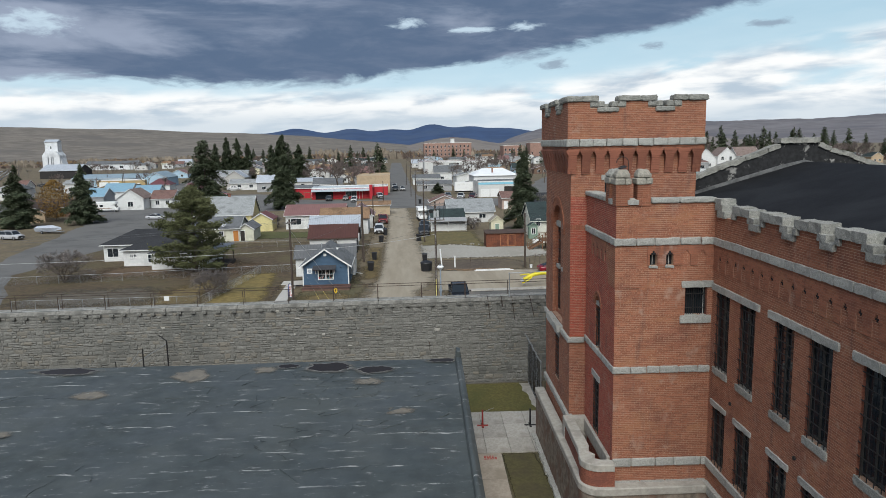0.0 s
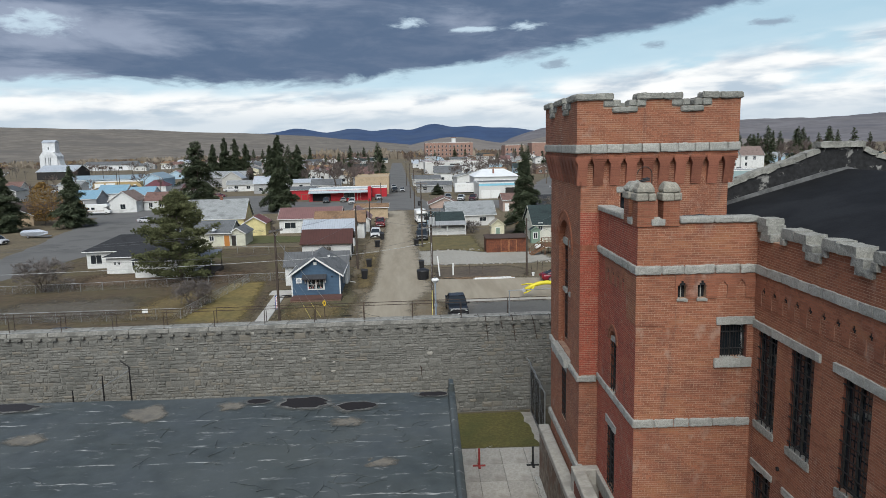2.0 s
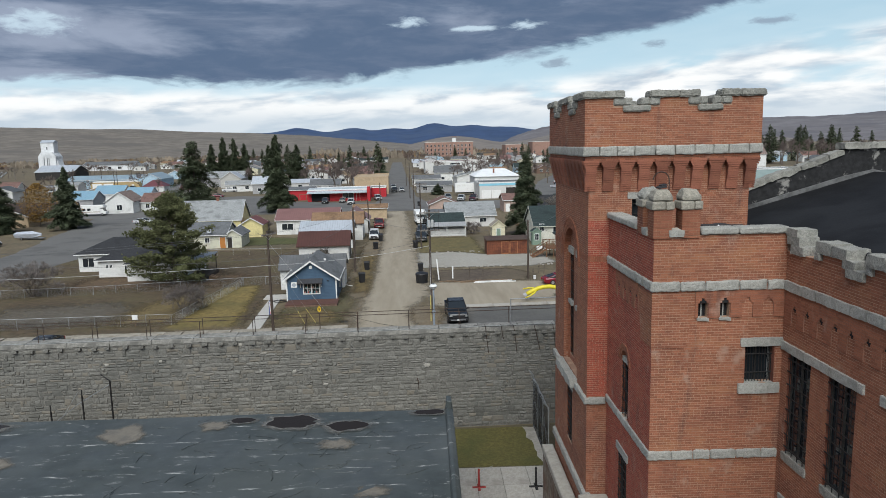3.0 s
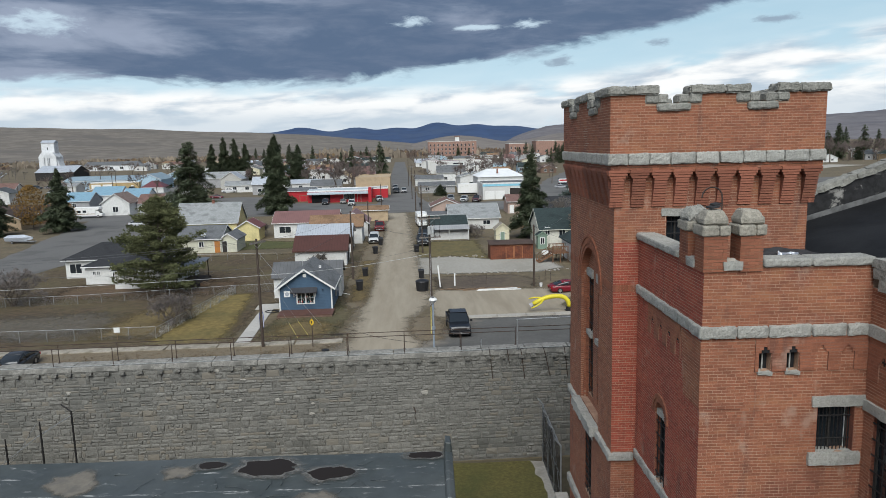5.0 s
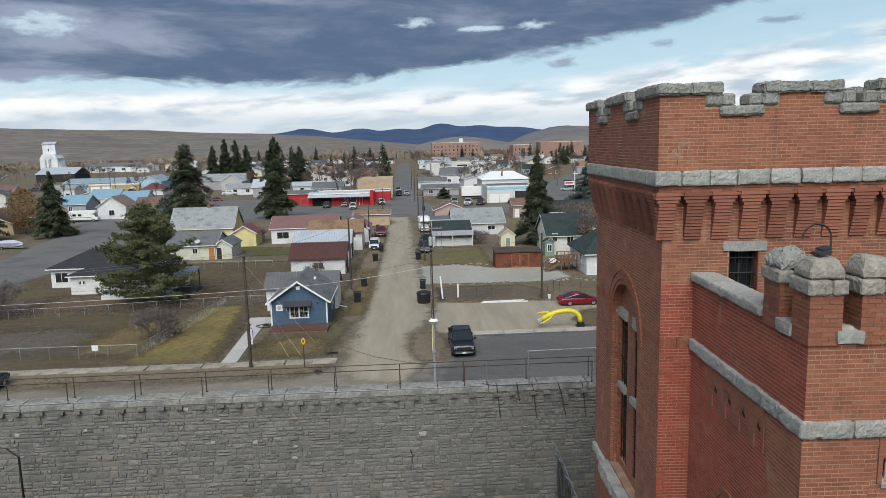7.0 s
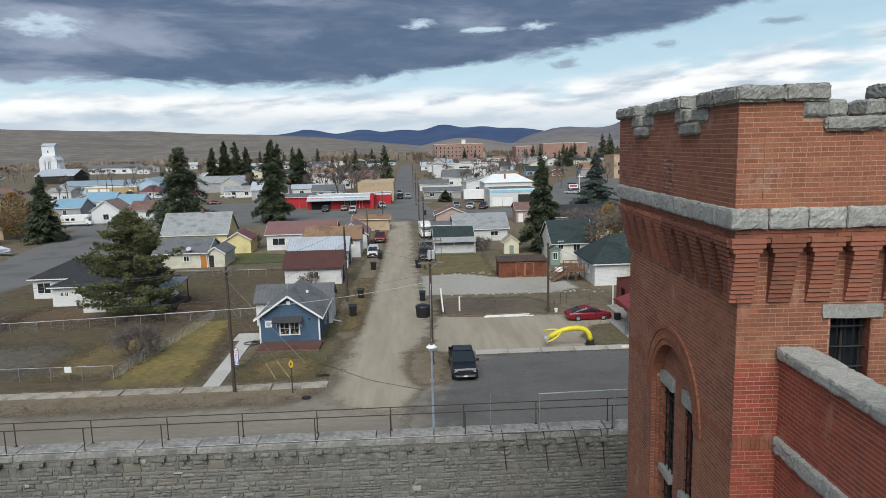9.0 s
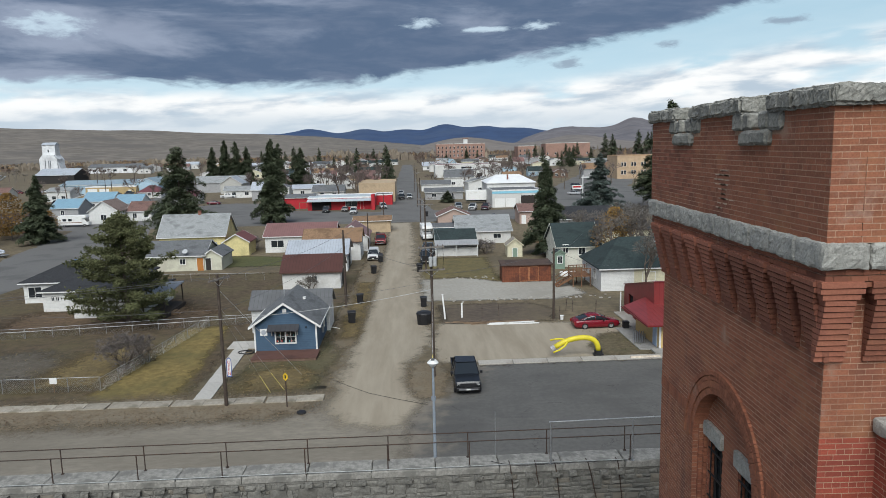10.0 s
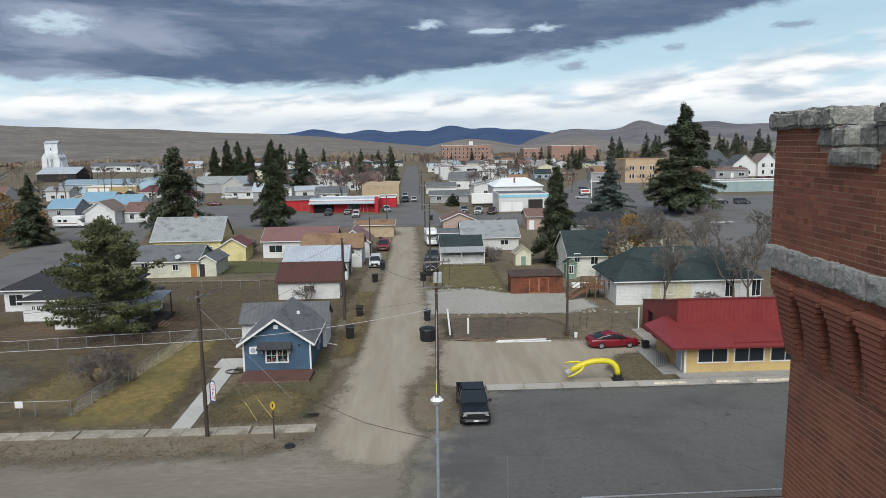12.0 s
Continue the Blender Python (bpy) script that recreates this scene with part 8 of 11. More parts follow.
house("tan_garage", "small garage with tan shingle roof at the cross street", -11.2, 168.5, 8.0, 6.0, 2.6, 0.7, W_TAN, R_TAN, category="garage")
house("yellow_cottage", "pale cottage with grey shingle roof and satellite dish", -40.9, 126.2, 9.6, 8.0, 2.5, 1.75, mat("pale_stucco", (0.56, 0.55, 0.44), (0.44, 0.42, 0.34), var=0.07, scale=4, big=0.5, rough=0.8), R_GREY, windows=((1.8, 0.8, 0.9, 1.35), (6.3, 1.1, 0.75, 0.8)), doors=((9.0, 0.95, 2.0, "-y", paint("orange_door", (0.42, 0.17, 0.04))),))
house("porch_wing", "small pale side wing with lean roof and open door", -31.6, 126.4, 3.0, 6.5, 2.2, 1.0, MATS["pale_stucco"], R_GREY, axis="v", doors=((0.9, 0.8, 1.9, "-y", MATS["dark_door"]),), over=0.25)
dish = thing("satellite_dish", town(-34.0, 126.0, 2.7), "grey satellite dish on the cottage roof edge", "dish")
part("mast", Mesh().cyl((0, 0.2, -0.35), (0, 0, 0.35), 0.03, n=6), GALV, dish)
part("reflector", Mesh().cyl((0, -0.12, 0.42), (0, -0.2, 0.5), 0.2, 0.42, 14), GALV, dish)
house("yellow_house", "pale yellow house with steep grey shingle roof", -43.5, 141.5, 11.5, 8.0, 3.7, 3.4, W_YELLOW, R_PALE, chimney=(6.3, 4.0, 7.7), windows=((9.6, 1.2, 0.9, 1.2),))
house("porch_wing", "pale yellow wing with red-brown lean-to roof", -32.0, 140.6, 4.4, 5.5, 2.5, 1.3, W_YELLOW, metal_roof("rust_red_roof", (0.17, 0.06, 0.05)), axis="v", over=0.3)
house("white_bungalow", "white bungalow with black hipped roof", -47.8, 105.7, 13.5, 8.5, 2.75, 1.7, W_WHITE, R_DARK, hip=0.85, over=0.45, windows=((1.4, 0.75, 1.6, 1.3), (5.2, 1.4, 0.7, 0.5)))
house("porch_wing", "white front wing of the bungalow with black roof", -42.8, 100.5, 7.0, 6.0, 2.5, 0.75, W_WHITE, R_DARK, hip=0.6, over=0.4, windows=((1.2, 1.35, 0.32, 0.42), (1.75, 1.35, 0.32, 0.42), (4.1, 0.5, 0.95, 1.5)))
house("porch_wing", "low white rear wing of the bungalow under the pine", -37.4, 96.6, 8.0, 9.5, 2.4, 0.7, W_WHITE, R_DARK, hip=0.6, over=0.35)
carp = thing("porch", town(-29.35, 95.2), "open timber porch with pale sheet roof under the pine", "porch")
part("roof", Mesh().prism([(0, 2.5), (6.8, 2.9), (6.8, 3.0), (0, 2.6)], 0, 2.8, "x"), metal_roof("pale_sheet_roof", (0.19, 0.21, 0.235)), carp)
for x in (0.2, 2.6):
    for y in (0.2, 6.4):
        part("post", Mesh().box(x - 0.06, y - 0.06, 0, x + 0.06, y + 0.06, 2.5 + 0.055 * y), mat("dark_timber", (0.05, 0.04, 0.033), rough=0.9), carp)
part("floor", Mesh().box(0, 0, 0, 2.8, 6.8, 0.5), MATS["dark_timber"], carp)
for i in range(3):
    part("step", Mesh().box(2.8 + 0.35 * i, 1.5, 0, 3.15 + 0.35 * i, 2.9, 0.4 - 0.13 * i), TIMBER, carp)
part("rail", Mesh().cyl((0.2, 0.2, 1.3), (2.6, 0.2, 1.3), 0.04, n=5).cyl((2.6, 0.2, 1.3), (2.6, 1.4, 1.3), 0.04, n=5), MATS["dark_timber"], carp)

# ---- right of the alley ----
sd = thing("garden_shed", town(13.5, 109.3), "stained redwood shed with double doors and flat brown roof", "shed")
part("body", Mesh().box(0, 0, 0, 6.7, 2.8, 2.3), REDWOOD, sd)
part("roof", Mesh().prism([(-0.25, 2.3), (3.0, 2.55), (3.0, 2.65), (-0.25, 2.42)], -0.15, 6.85, "x"), mat("shed_roof", (0.075, 0.05, 0.04), (0.05, 0.035, 0.03), rough=0.9), sd)
for a, b in ((2.35, 3.62), (3.68, 4.95)):
    d = part("door", Mesh().box(a, -0.05, 0.1, b, 0.0, 2.12), REDWOOD, sd)
    part("door_trim", Mesh().box(a, -0.08, 0.1, a + 0.1, -0.05, 2.12).box(b - 0.1, -0.08, 0.1, b, -0.05, 2.12).box(a, -0.08, 2.02, b, -0.05, 2.12).box(a, -0.08, 0.1, b, -0.05, 0.2), mat("light_redwood", (0.32, 0.13, 0.06), rough=0.7), d)
house("playhouse", "tiny cream playhouse with steep shingle roof", 17.2, 130.3, 2.5, 2.4, 2.0, 1.0, W_CREAM, shingle("weathered_shingle", (0.27, 0.24, 0.20)), axis="v", doors=((1.25, 0.75, 1.45, "-y", W_GREEN),), windows=((1.2, 0.7, 0.45, 0.6, "+x"),), over=0.2, trim=W_CREAM)
house("garage", "white garage with dark green roof and porch", 5.5, 134.8, 6.9, 7.0, 2.4, 1.5, W_WHITE, R_GREEN, group="garages", category="garage", over=0.2)
gp = thing("lean_to", town(5.2, 132.0), "pale lean-to porch roof on the green garage", "porch")
part("roof", Mesh().prism([(0, 2.0), (2.9, 2.5), (2.9, 2.58), (0, 2.08)], 0, 7.4, "x"), metal_roof("dull_sheet", (0.36, 0.36, 0.36)), gp)
for x in (0.15, 3.6, 7.2):
    part("post", Mesh().box(x - 0.06, 0.1, 0, x + 0.06, 0.22, 2.05), TRIM, gp)
part("screen_wall", Mesh().box(0.2, 1.2, 0, 7.2, 1.3, 1.4), W_WHITE, gp)
house("long_garage", "long white garage with grey shingle roof", 10.0, 147.0, 10.2, 11.0, 2.4, 2.4, STUCCO, R_PALE, group="garages", category="garage", windows=((7.6, 1.0, 1.4, 0.8),))
house("shed", "blue-grey sheet-metal shed beside the alley", 5.8, 150.0, 4.2, 7.0, 2.9, 0.3, W_LBLUE, R_GREY, category="shed")
house("garage", "pinkish gabled garage with brown roof", 7.6, 178.0, 7.6, 8.0, 2.2, 1.6, W_PINK, shingle("brown_shingle", (0.17, 0.10, 0.085)), axis="v", group="garages", category="garage")
house("small_house", "small pink-beige house with brown roof", 26.6, 176.5, 6.5, 7.0, 3.0, 1.4, W_PINK, MATS["brown_shingle"], doors=((1.0, 0.9, 2.0),))
house("shed", "little brick-coloured shed in a back yard", 24.8, 146.0, 5.0, 4.0, 2.0, 0.5, mat("buff_block", (0.28, 0.19, 0.12), rough=0.9), R_MAUVE, category="shed")
house("gabled_house", "cream two-storey house with dark green roof", 23.3, 119.6, 6.4, 9.0, 3.2, 2.9, W_PALE, R_GREEN, axis="u", trim=W_PALE, windows=((3.7, 1.9, 0.95, 1.25), (1.2, 2.2, 0.7, 1.2)))
house("porch_wing", "little green porch of the cream house", 22.6, 118.2, 1.5, 1.4, 2.3, 0.5, W_GREEN, R_GREEN, axis="v", over=0.15, trim=W_GREEN, windows=((0.75, 0.9, 0.6, 1.0),))
house("white_house", "long white and cream house with dark hipped roof", 25.0, 101.9, 17.0, 9.5, 3.05, 3.0, W_WHITE, R_GREEN, hip=0.75, over=0.4, windows=((6.1, 1.2, 1.5, 1.1), (13.6, 0.8, 1.0, 2.0), (18.3 - 1.5, 0.8, 1.0, 2.0), (3.0, 1.2, 0.9, 1.2, "-x"), (7.0, 1.2, 0.9, 1.2, "-x")))
part("cream_panel", Mesh().box(4.2, -0.03, 0.05, 8.9, 0.0, 3.1), W_CREAM, bpy.data.objects["white_house.001"], "cream-painted middle of the wall")
hs = bpy.data.objects["white_house.001"]
part("roof_vent", Mesh().cyl((8.2, 4.0, 5.4), (8.2, 4.0, 6.6), 0.12, n=8).cyl((8.2, 4.0, 5.3), (8.2, 4.0, 5.75), 0.45, 0.2, 10), GALV, hs, "shiny metal roof vent")
part("downpipe", Mesh().cyl((9.0, -0.08, 0.1), (9.0, -0.08, 3.1), 0.05, n=6).cyl((14.9, -0.08, 0.1), (14.9, -0.08, 3.1), 0.05, n=6), TRIM, hs)
# timber deck with stair
st = thing("timber_deck", town(21.2, 104.9), "brown timber deck with stair and railings", "deck")
part("platform", Mesh().box(0.9, 0, 1.35, 3.35, 3.0, 1.5), mat("brown_deck", (0.17, 0.085, 0.045), (0.11, 0.06, 0.035), var=0.2, scale=5, rough=0.8), st)
for x in (1.0, 2.1, 3.25):
    for y in (0.1, 2.9):
        part("post", Mesh().box(x - 0.06, y - 0.06, 0, x + 0.06, y + 0.06, 2.45), MATS["brown_deck"], st)
for y in (0.1, 2.9):
    part("rail", Mesh().box(1.0, y - 0.04, 2.35, 3.3, y + 0.04, 2.45), MATS["brown_deck"], st)
    for i in range(11):
        part("baluster", Mesh().box(1.1 + 0.2 * i, y - 0.02, 1.5, 1.14 + 0.2 * i, y + 0.02, 2.35), MATS["brown_deck"], st)
for i in range(7):
    part("tread", Mesh().box(0.65 - 0.3 * i, 0.3, 1.2 - 0.2 * i, 0.95 - 0.3 * i, 1.7, 1.25 - 0.2 * i), MATS["brown_deck"], st)
for y in (0.25, 1.75):
    part("stringer", Mesh().prism([(0.95, 1.1), (0.95, 1.4), (-1.25, 0.1), (-1.25, 0.0), (-1.0, 0.0)], y - 0.04, y + 0.04, "y"), MATS["brown_deck"], st)
    part("stair_rail", Mesh().cyl((0.95, y, 2.35), (-1.15, y, 1.0), 0.05, n=5).cyl((-1.15, y, 0), (-1.15, y, 1.0), 0.05, n=5), MATS["brown_deck"], st)

# ---- diner with red roof ----
dn = thing("diner", town(23.4, 77.05), "yellow diner with red metal roof and wide front windows", "diner")
YEL = mat("yellow_stucco", (0.56, 0.40, 0.17), (0.48, 0.34, 0.15), var=0.06, scale=4, big=0.6, rough=0.8, bump=0.15)
wins = [(1.15 + 3.05 * i, 3.55 + 3.05 * i, 1.0, 2.2) for i in range(10)]
fw = slab(Mesh(), 33.0, 0.1, 2.5, 0.18, wins)
part("front_wall", fw, YEL, dn)
part("side_wall", Mesh().box(0, 0.18, 0.1, 0.18, 6.6, 2.45).box(0.18, 6.45, 0.1, 1.2, 6.6, 2.45), YEL, dn)
part("back_wall", Mesh().box(1.2, 14.0, 0.1, 33.0, 14.2, 2.9), MATS["maroon_metal_roof"], dn)
part("floor", Mesh().box(0, 0.0, 0.0, 33.0, 14.0, 0.1), CONCRETE, dn)
part("inner_wall", Mesh().box(0.2, 4.0, 0.1, 32.8, 4.1, 2.6), DARK, dn)
for a, b, lo, hi in wins:
    w = part("window", Mesh().box(a - 0.1, -0.04, lo - 0.1, b + 0.1, 0.02, lo).box(a - 0.1, -0.04, hi, b + 0.1, 0.02, hi + 0.1).box(a - 0.1, -0.04, lo, a, 0.02, hi).box(b, -0.04, lo, b + 0.1, 0.02, hi).box((a + b) / 2 - 0.03, 0.0, lo, (a + b) / 2 + 0.03, 0.08, hi), TRIM, dn, "wide white-framed window")
    part("pane", Mesh().box(a, 0.05, lo, b, 0.06, hi), GLASS, w)
    part("valance", Mesh().box(a, 0.065, hi - 0.16, b, 0.075, hi), WHITE, w, "scalloped white valance")
part("corner_board", Mesh().box(-0.04, -0.04, 0.1, 0.12, 0.1, 2.5), TRIM, dn)
add_door(dn, 0, 1.15, 0.1, 0.95, 2.05, "-x", paint("pale_blue_door", (0.35, 0.45, 0.58)))
Z0, Z1 = 2.55, 3.03
rf = Mesh()
P = [(-1.4, -0.95, Z0), (34, -0.95, Z0), (34, 4.95, Z1), (1.2, 4.95, Z1), (1.2, 7.35, 3.2), (-1.25, 6.65, Z0)]
rf.add([(x, y, z) for x, y, z in P] + [(x, y, z - 0.1) for x, y, z in P], [(0, 1, 2, 3), (0, 3, 4, 5), (6, 9, 8, 7), (6, 11, 10, 9), (0, 6, 7, 1), (0, 5, 11, 6), (1, 7, 8, 2), (4, 10, 11, 5)])
part("porch_roof", rf, R_RED, dn, "sloping red metal roof")
seam = Mesh()
for i in range(84):
    x = -1.1 + 0.42 * i
    yt = min(4.93, -0.95 + (x + 1.4) * 2.27)
    zt = Z0 + (Z1 - Z0) * (yt + 0.95) / 5.9
    seam.add([(x - 0.018, -0.95, Z0), (x + 0.018, -0.95, Z0), (x + 0.018, yt, zt), (x - 0.018, yt, zt), (x, -0.95, Z0 + 0.03), (x, yt, zt + 0.03)], [(0, 4, 5, 3), (4, 1, 2, 5), (0, 1, 4)])
part("roof_seams", seam, R_RED, dn, kind="stuff")
part("gutter", Mesh().box(-1.45, -1.05, Z0 - 0.14, 34, -0.95, Z0 - 0.02).box(-1.5, -1.05, Z0 - 0.14, -1.4, 6.6, Z0 - 0.02), R_MAROON, dn, "dark red gutter")
part("snow_guard", Mesh().box(4.0, -0.25, Z0 + 0.06, 9.2, -0.18, Z0 + 0.15), R_MAROON, dn)
part("upper_front", Mesh().prism([(4.95, 2.4), (5.1, 2.4), (5.1, 5.14), (4.95, 5.14)], 1.2, 33.0, "x"), R_RED, dn, "tall red sheet-metal parapet")
part("upper_cap", Mesh().box(1.12, 4.88, 5.14, 33.05, 5.2, 5.22), R_MAROON, dn)
part("upper_side", Mesh().prism([(5.1, 2.4), (5.1, 5.12), (14.1, 3.1), (14.1, 2.4)], 1.2, 1.35, "x"), R_RED, dn, "red sheet-metal side wall under a roof falling to the back")
part("side_cap", Mesh().prism([(5.2, 5.12), (5.2, 5.2), (14.2, 3.18), (14.2, 3.08)], 1.1, 1.4, "x"), R_MAROON, dn)
part("rear_roof", Mesh().prism([(5.1, 4.95), (5.1, 5.02), (14.1, 3.04), (14.1, 2.94)], 1.35, 33.0, "x"), R_MAROON, dn)
part("rear_side_wall", Mesh().box(1.2, 6.6, 0.1, 1.35, 11.2, 2.4).box(1.2, 12.6, 0.1, 1.35, 14.0, 2.4), R_MAROON, dn)
part("doorway", Mesh().box(1.4, 11.0, 0.1, 1.5, 12.8, 2.4), DARK, dn)
part("canopy_post", Mesh().box(0.7, 14.0, 0, 0.82, 14.12, 2.3), TRIM, dn)
rack = thing("pipe_stack", town(22.2, 79.2, 0.12, -14), "stack of grey pipes and frames beside the diner", "pipes")
for i in range(7):
    part("pipe", Mesh().cyl((-0.5 + 0.17 * i, -0.9 + 0.1 * i, 0.1 + 0.06 * (i % 3)), (-0.2 + 0.17 * i, 2.6, 0.35 + 0.05 * (i % 2)), 0.05, n=6), GALV, rack)
bb = thing("plastic_crate", town(22.6, 84.3, 0.12), "black crates stacked by the diner wall", "crate")
part("crate", Mesh().box(-0.28, -0.28, 0, 0.28, 0.28, 0.6), BLACKPL, bb, bevel=0.03)
part("lid", Mesh().box(-0.31, -0.31, 0.6, 0.31, 0.31, 0.67), BLACKPL, bb)

# ---- poles, lamps, signs ----
utility_pole(-12.65, 67.3, 9.9, ((9.55, 2.0),), 60)
np_ = utility_pole(2.87, 72.0, 11.0, ((8.9, 2.1), (10.72, 2.1)), 8)
TRANSF = mat("grey_transformer", (0.42, 0.43, 0.43), (0.3, 0.3, 0.29), var=0.1, scale=5, rough=0.6)
for x, y in ((-0.12, -0.42), (0.22, -0.40)):
    can = part("transformer", Mesh().cyl((x, y, 9.25), (x, y, 9.95), 0.15, n=12), TRANSF, np_, "grey transformer can")
    part("lid", Mesh().cyl((x, y, 9.95), (x, y, 10.03), 0.16, 0.07, 12), TRANSF, can)
    part("bushing", Mesh().cyl((x, y, 10.03), (x, y, 10.2), 0.03, n=6), MATS["brown_porcelain"], can)
for x in (-0.95, 0.45, 0.92):
    part("drop_wire", Mesh().tube([(x, -0.2, 10.7), (x + 0.04, -0.24, 9.8), (x - 0.03, -0.2, 8.95)], 0.014, 5), IRON, np_)
part("fuse_box", Mesh().box(-0.75, -0.36, 9.75, -0.3, -0.22, 10.1), IRON, np_)
gw = thing("guy_wire", town(2.87, 72.0), "steel guy wire with pale yellow guard", "cable")
part("wire", Mesh().cyl((0, -0.1, 7.2), (-0.2, -2.9, 0.05), 0.008, n=4), GALV, gw)
part("guard", Mesh().cyl((-0.2, -2.9, 0.05), (-0.13, -1.95, 2.5), 0.045, n=6), mat("yellow_guard", (0.55, 0.46, 0.16), rough=0.7), gw, "pale yellow plastic guard")
utility_pole(-6.6, 97.8, 9.2, (), 0, "dark timber pole with street lamp arm")
utility_pole(-6.9, 101.5, 8.2, (), 0, "plain dark timber pole beside the alley")
utility_pole(-6.5, 142.0, 6.9, (), 0, "plain dark timber pole beside the alley")
utility_pole(-4.9, 176.5, 8.2, (), 0, "plain dark timber pole beside the alley")
utility_pole(16.35, 89.3, 7.7, (), 0, "plain brown timber pole in the lot")
utility_pole(3.4, 118.0, 11.2, ((10.2, 2.3), (11.0, 2.3)), 0)
utility_pole(3.5, 172.0, 11.5, ((10.6, 2.3),), 0)
utility_pole(3.5, 230.0, 11.5, ((10.6, 2.3),), 0)
utility_pole(3.2, 300.0, 11.5, ((10.6, 2.3),), 0)
for u, v in ((-118, 300), (-104, 262), (-96, 318), (-141, 340), (-71, 255), (-92, 178), (-150, 420)):
    utility_pole(u, v, 10, ((9.4, 2.2),), 20)
for a, b, s in (((-12.3, 67.3, 9.7), (-6.6, 97.8, 8.9), 0.5), ((-13.4, 67.1, 9.7), (-62, 62.5, 9.6), 0.9), ((-12.0, 67.3, 9.7), (-62, 63.5, 9.4), 1.1), ((-12.65, 67.3, 7.3), (-62, 78, 7.6), 1.2),
                ((-12.4, 67.3, 7.3), (-6.6, 97.8, 7.2), 0.5), ((2.4, 72, 9.1), (-6.6, 97.8, 8.8), 0.7), ((2.87, 72, 8.0), (-12.3, 83.5, 4.3), 0.4), ((2.2, 72, 11.3), (3.0, 118, 11.1), 0.8),
                ((3.6, 72, 11.3), (4.1, 118, 11.1), 0.8), ((2.2, 72, 9.1), (2.8, 118, 10.3), 0.8), ((3.0, 118, 11.1), (3.1, 172, 10.8), 0.8), ((4.1, 118, 11.1), (4.0, 172, 10.8), 0.8), ((3.1, 172, 10.8), (3.1, 230, 10.8), 1.0),
                ((2.87, 72, 8.5), (16.35, 89.3, 7.6), 0.5), ((16.35, 89.3, 7.5), (26.0, 101.8, 3.3), 0.4), ((16.35, 89.3, 7.4), (27.0, 119.6, 5.0), 0.5), ((-6.6, 97.8, 8.5), (-6.5, 142, 6.8), 0.5)):
    cable(a, b, s, "thin dark overhead wire between poles")
PALE_CABLE = mat("pale_cable", (0.45, 0.45, 0.44), rough=0.5, bump=0)
for a, b, sag in (((-12.65, 67.2, 6.6), (-62, 65.5, 6.5), 0.35), ((2.87, 72.0, 7.3), (-12.65, 67.2, 6.6), 0.3)):
    t = thing("service_cable", TOWN, "pale sheathed cable slung between the poles", "cable", "overhead lines")
    a, b = Vector(a), Vector(b)
    part("wire", Mesh().tube([tuple(a.lerp(b, i / 14) - Vector((0, 0, sag * 4 * (i / 14) * (1 - i / 14)))) for i in range(15)], 0.018, 5), PALE_CABLE, t)
t = thing("guy_wire", town(-12.65, 67.3), "pale stay wire from the pole to the lot", "cable")
part("wire", Mesh().cyl((0, 0, 8.8), (4.6, 6.2, 0.1), 0.016, n=4), PALE_CABLE, t)
guy = thing("guy_wire", TOWN, "steel guy wires with yellow guards at the pole", "cable")
for p, q, r in (((-12.65, 67.3, 7.5), (-8.9, 70.0, 0.1), 0.6), ((-12.65, 67.3, 7.0), (-9.9, 69.6, 0.1), 0.6)):
    part("wire", Mesh().cyl(p, q, 0.007, n=4), GALV, guy)
    e = Vector(q).lerp(Vector(p), 0.22)
    part("guard", Mesh().cyl(q, tuple(e), 0.03, n=6), mat("yellow_guard", (0.55, 0.46, 0.16), rough=0.7), guy, "yellow plastic guard")
lamp = thing("street_lamp", town(2.38, 56.2), "pale galvanised lamp post with round head", "street lamp")
part("pole", Mesh().cyl((0, 0, 0.05), (0, 0, 6.1), 0.10, 0.065, 10), mat("pale_blue_steel", (0.33, 0.38, 0.44), (0.26, 0.29, 0.33), var=0.1, scale=6, rough=0.5, metal=0.3), lamp)
part("base", Mesh().cyl((0, 0, 0.03), (0, 0, 0.25), 0.17, 0.13, 10), MATS["pale_blue_steel"], lamp)
part("collar", Mesh().cyl((0, 0, 4.1), (0, 0, 4.3), 0.14, n=10), MATS["pale_blue_steel"], lamp)
part("head", Mesh().cyl((0, 0, 6.1), (0, 0, 6.35), 0.12, 0.34, 12).cyl((0, 0, 6.35), (0, 0, 6.5), 0.34, 0.2, 12), WHITE, lamp, "round white lamp head")
part("cap", Mesh().box(-0.1, -0.1, 6.5, 0.1, 0.1, 6.58), MATS["grey_standing_seam"], lamp)
ys = thing("road_sign", town(-8.08, 66.55), "yellow road sign on a dark steel post", "sign")
part("post", Mesh().box(-0.04, -0.03, 0, 0.04, 0.03, 2.6), RUST, ys)
part("plate", Mesh().prism([(-0.17, 2.22), (0, 2.02), (0.17, 2.22), (0.17, 2.45), (0, 2.68), (-0.17, 2.45)], -0.05, -0.03, "y"), mat("sign_yellow", (0.62, 0.40, 0.03), rough=0.5, bump=0), ys, "bright yellow sign plate")
part("symbol", Mesh().box(-0.05, -0.058, 2.22, 0.05, -0.052, 2.46), BLACKPL, ys)
fl = thing("feather_flag", town(-14.0, 72.75) @ Matrix.Scale(0.82, 4), "white feather flag with blue border reading open", "flag")
part("pole", Mesh().tube([(0, 0, 0), (0, 0, 2.2), (0.12, 0, 2.42), (0.34, 0, 2.5)], 0.02, 6), BLACKPL, fl)
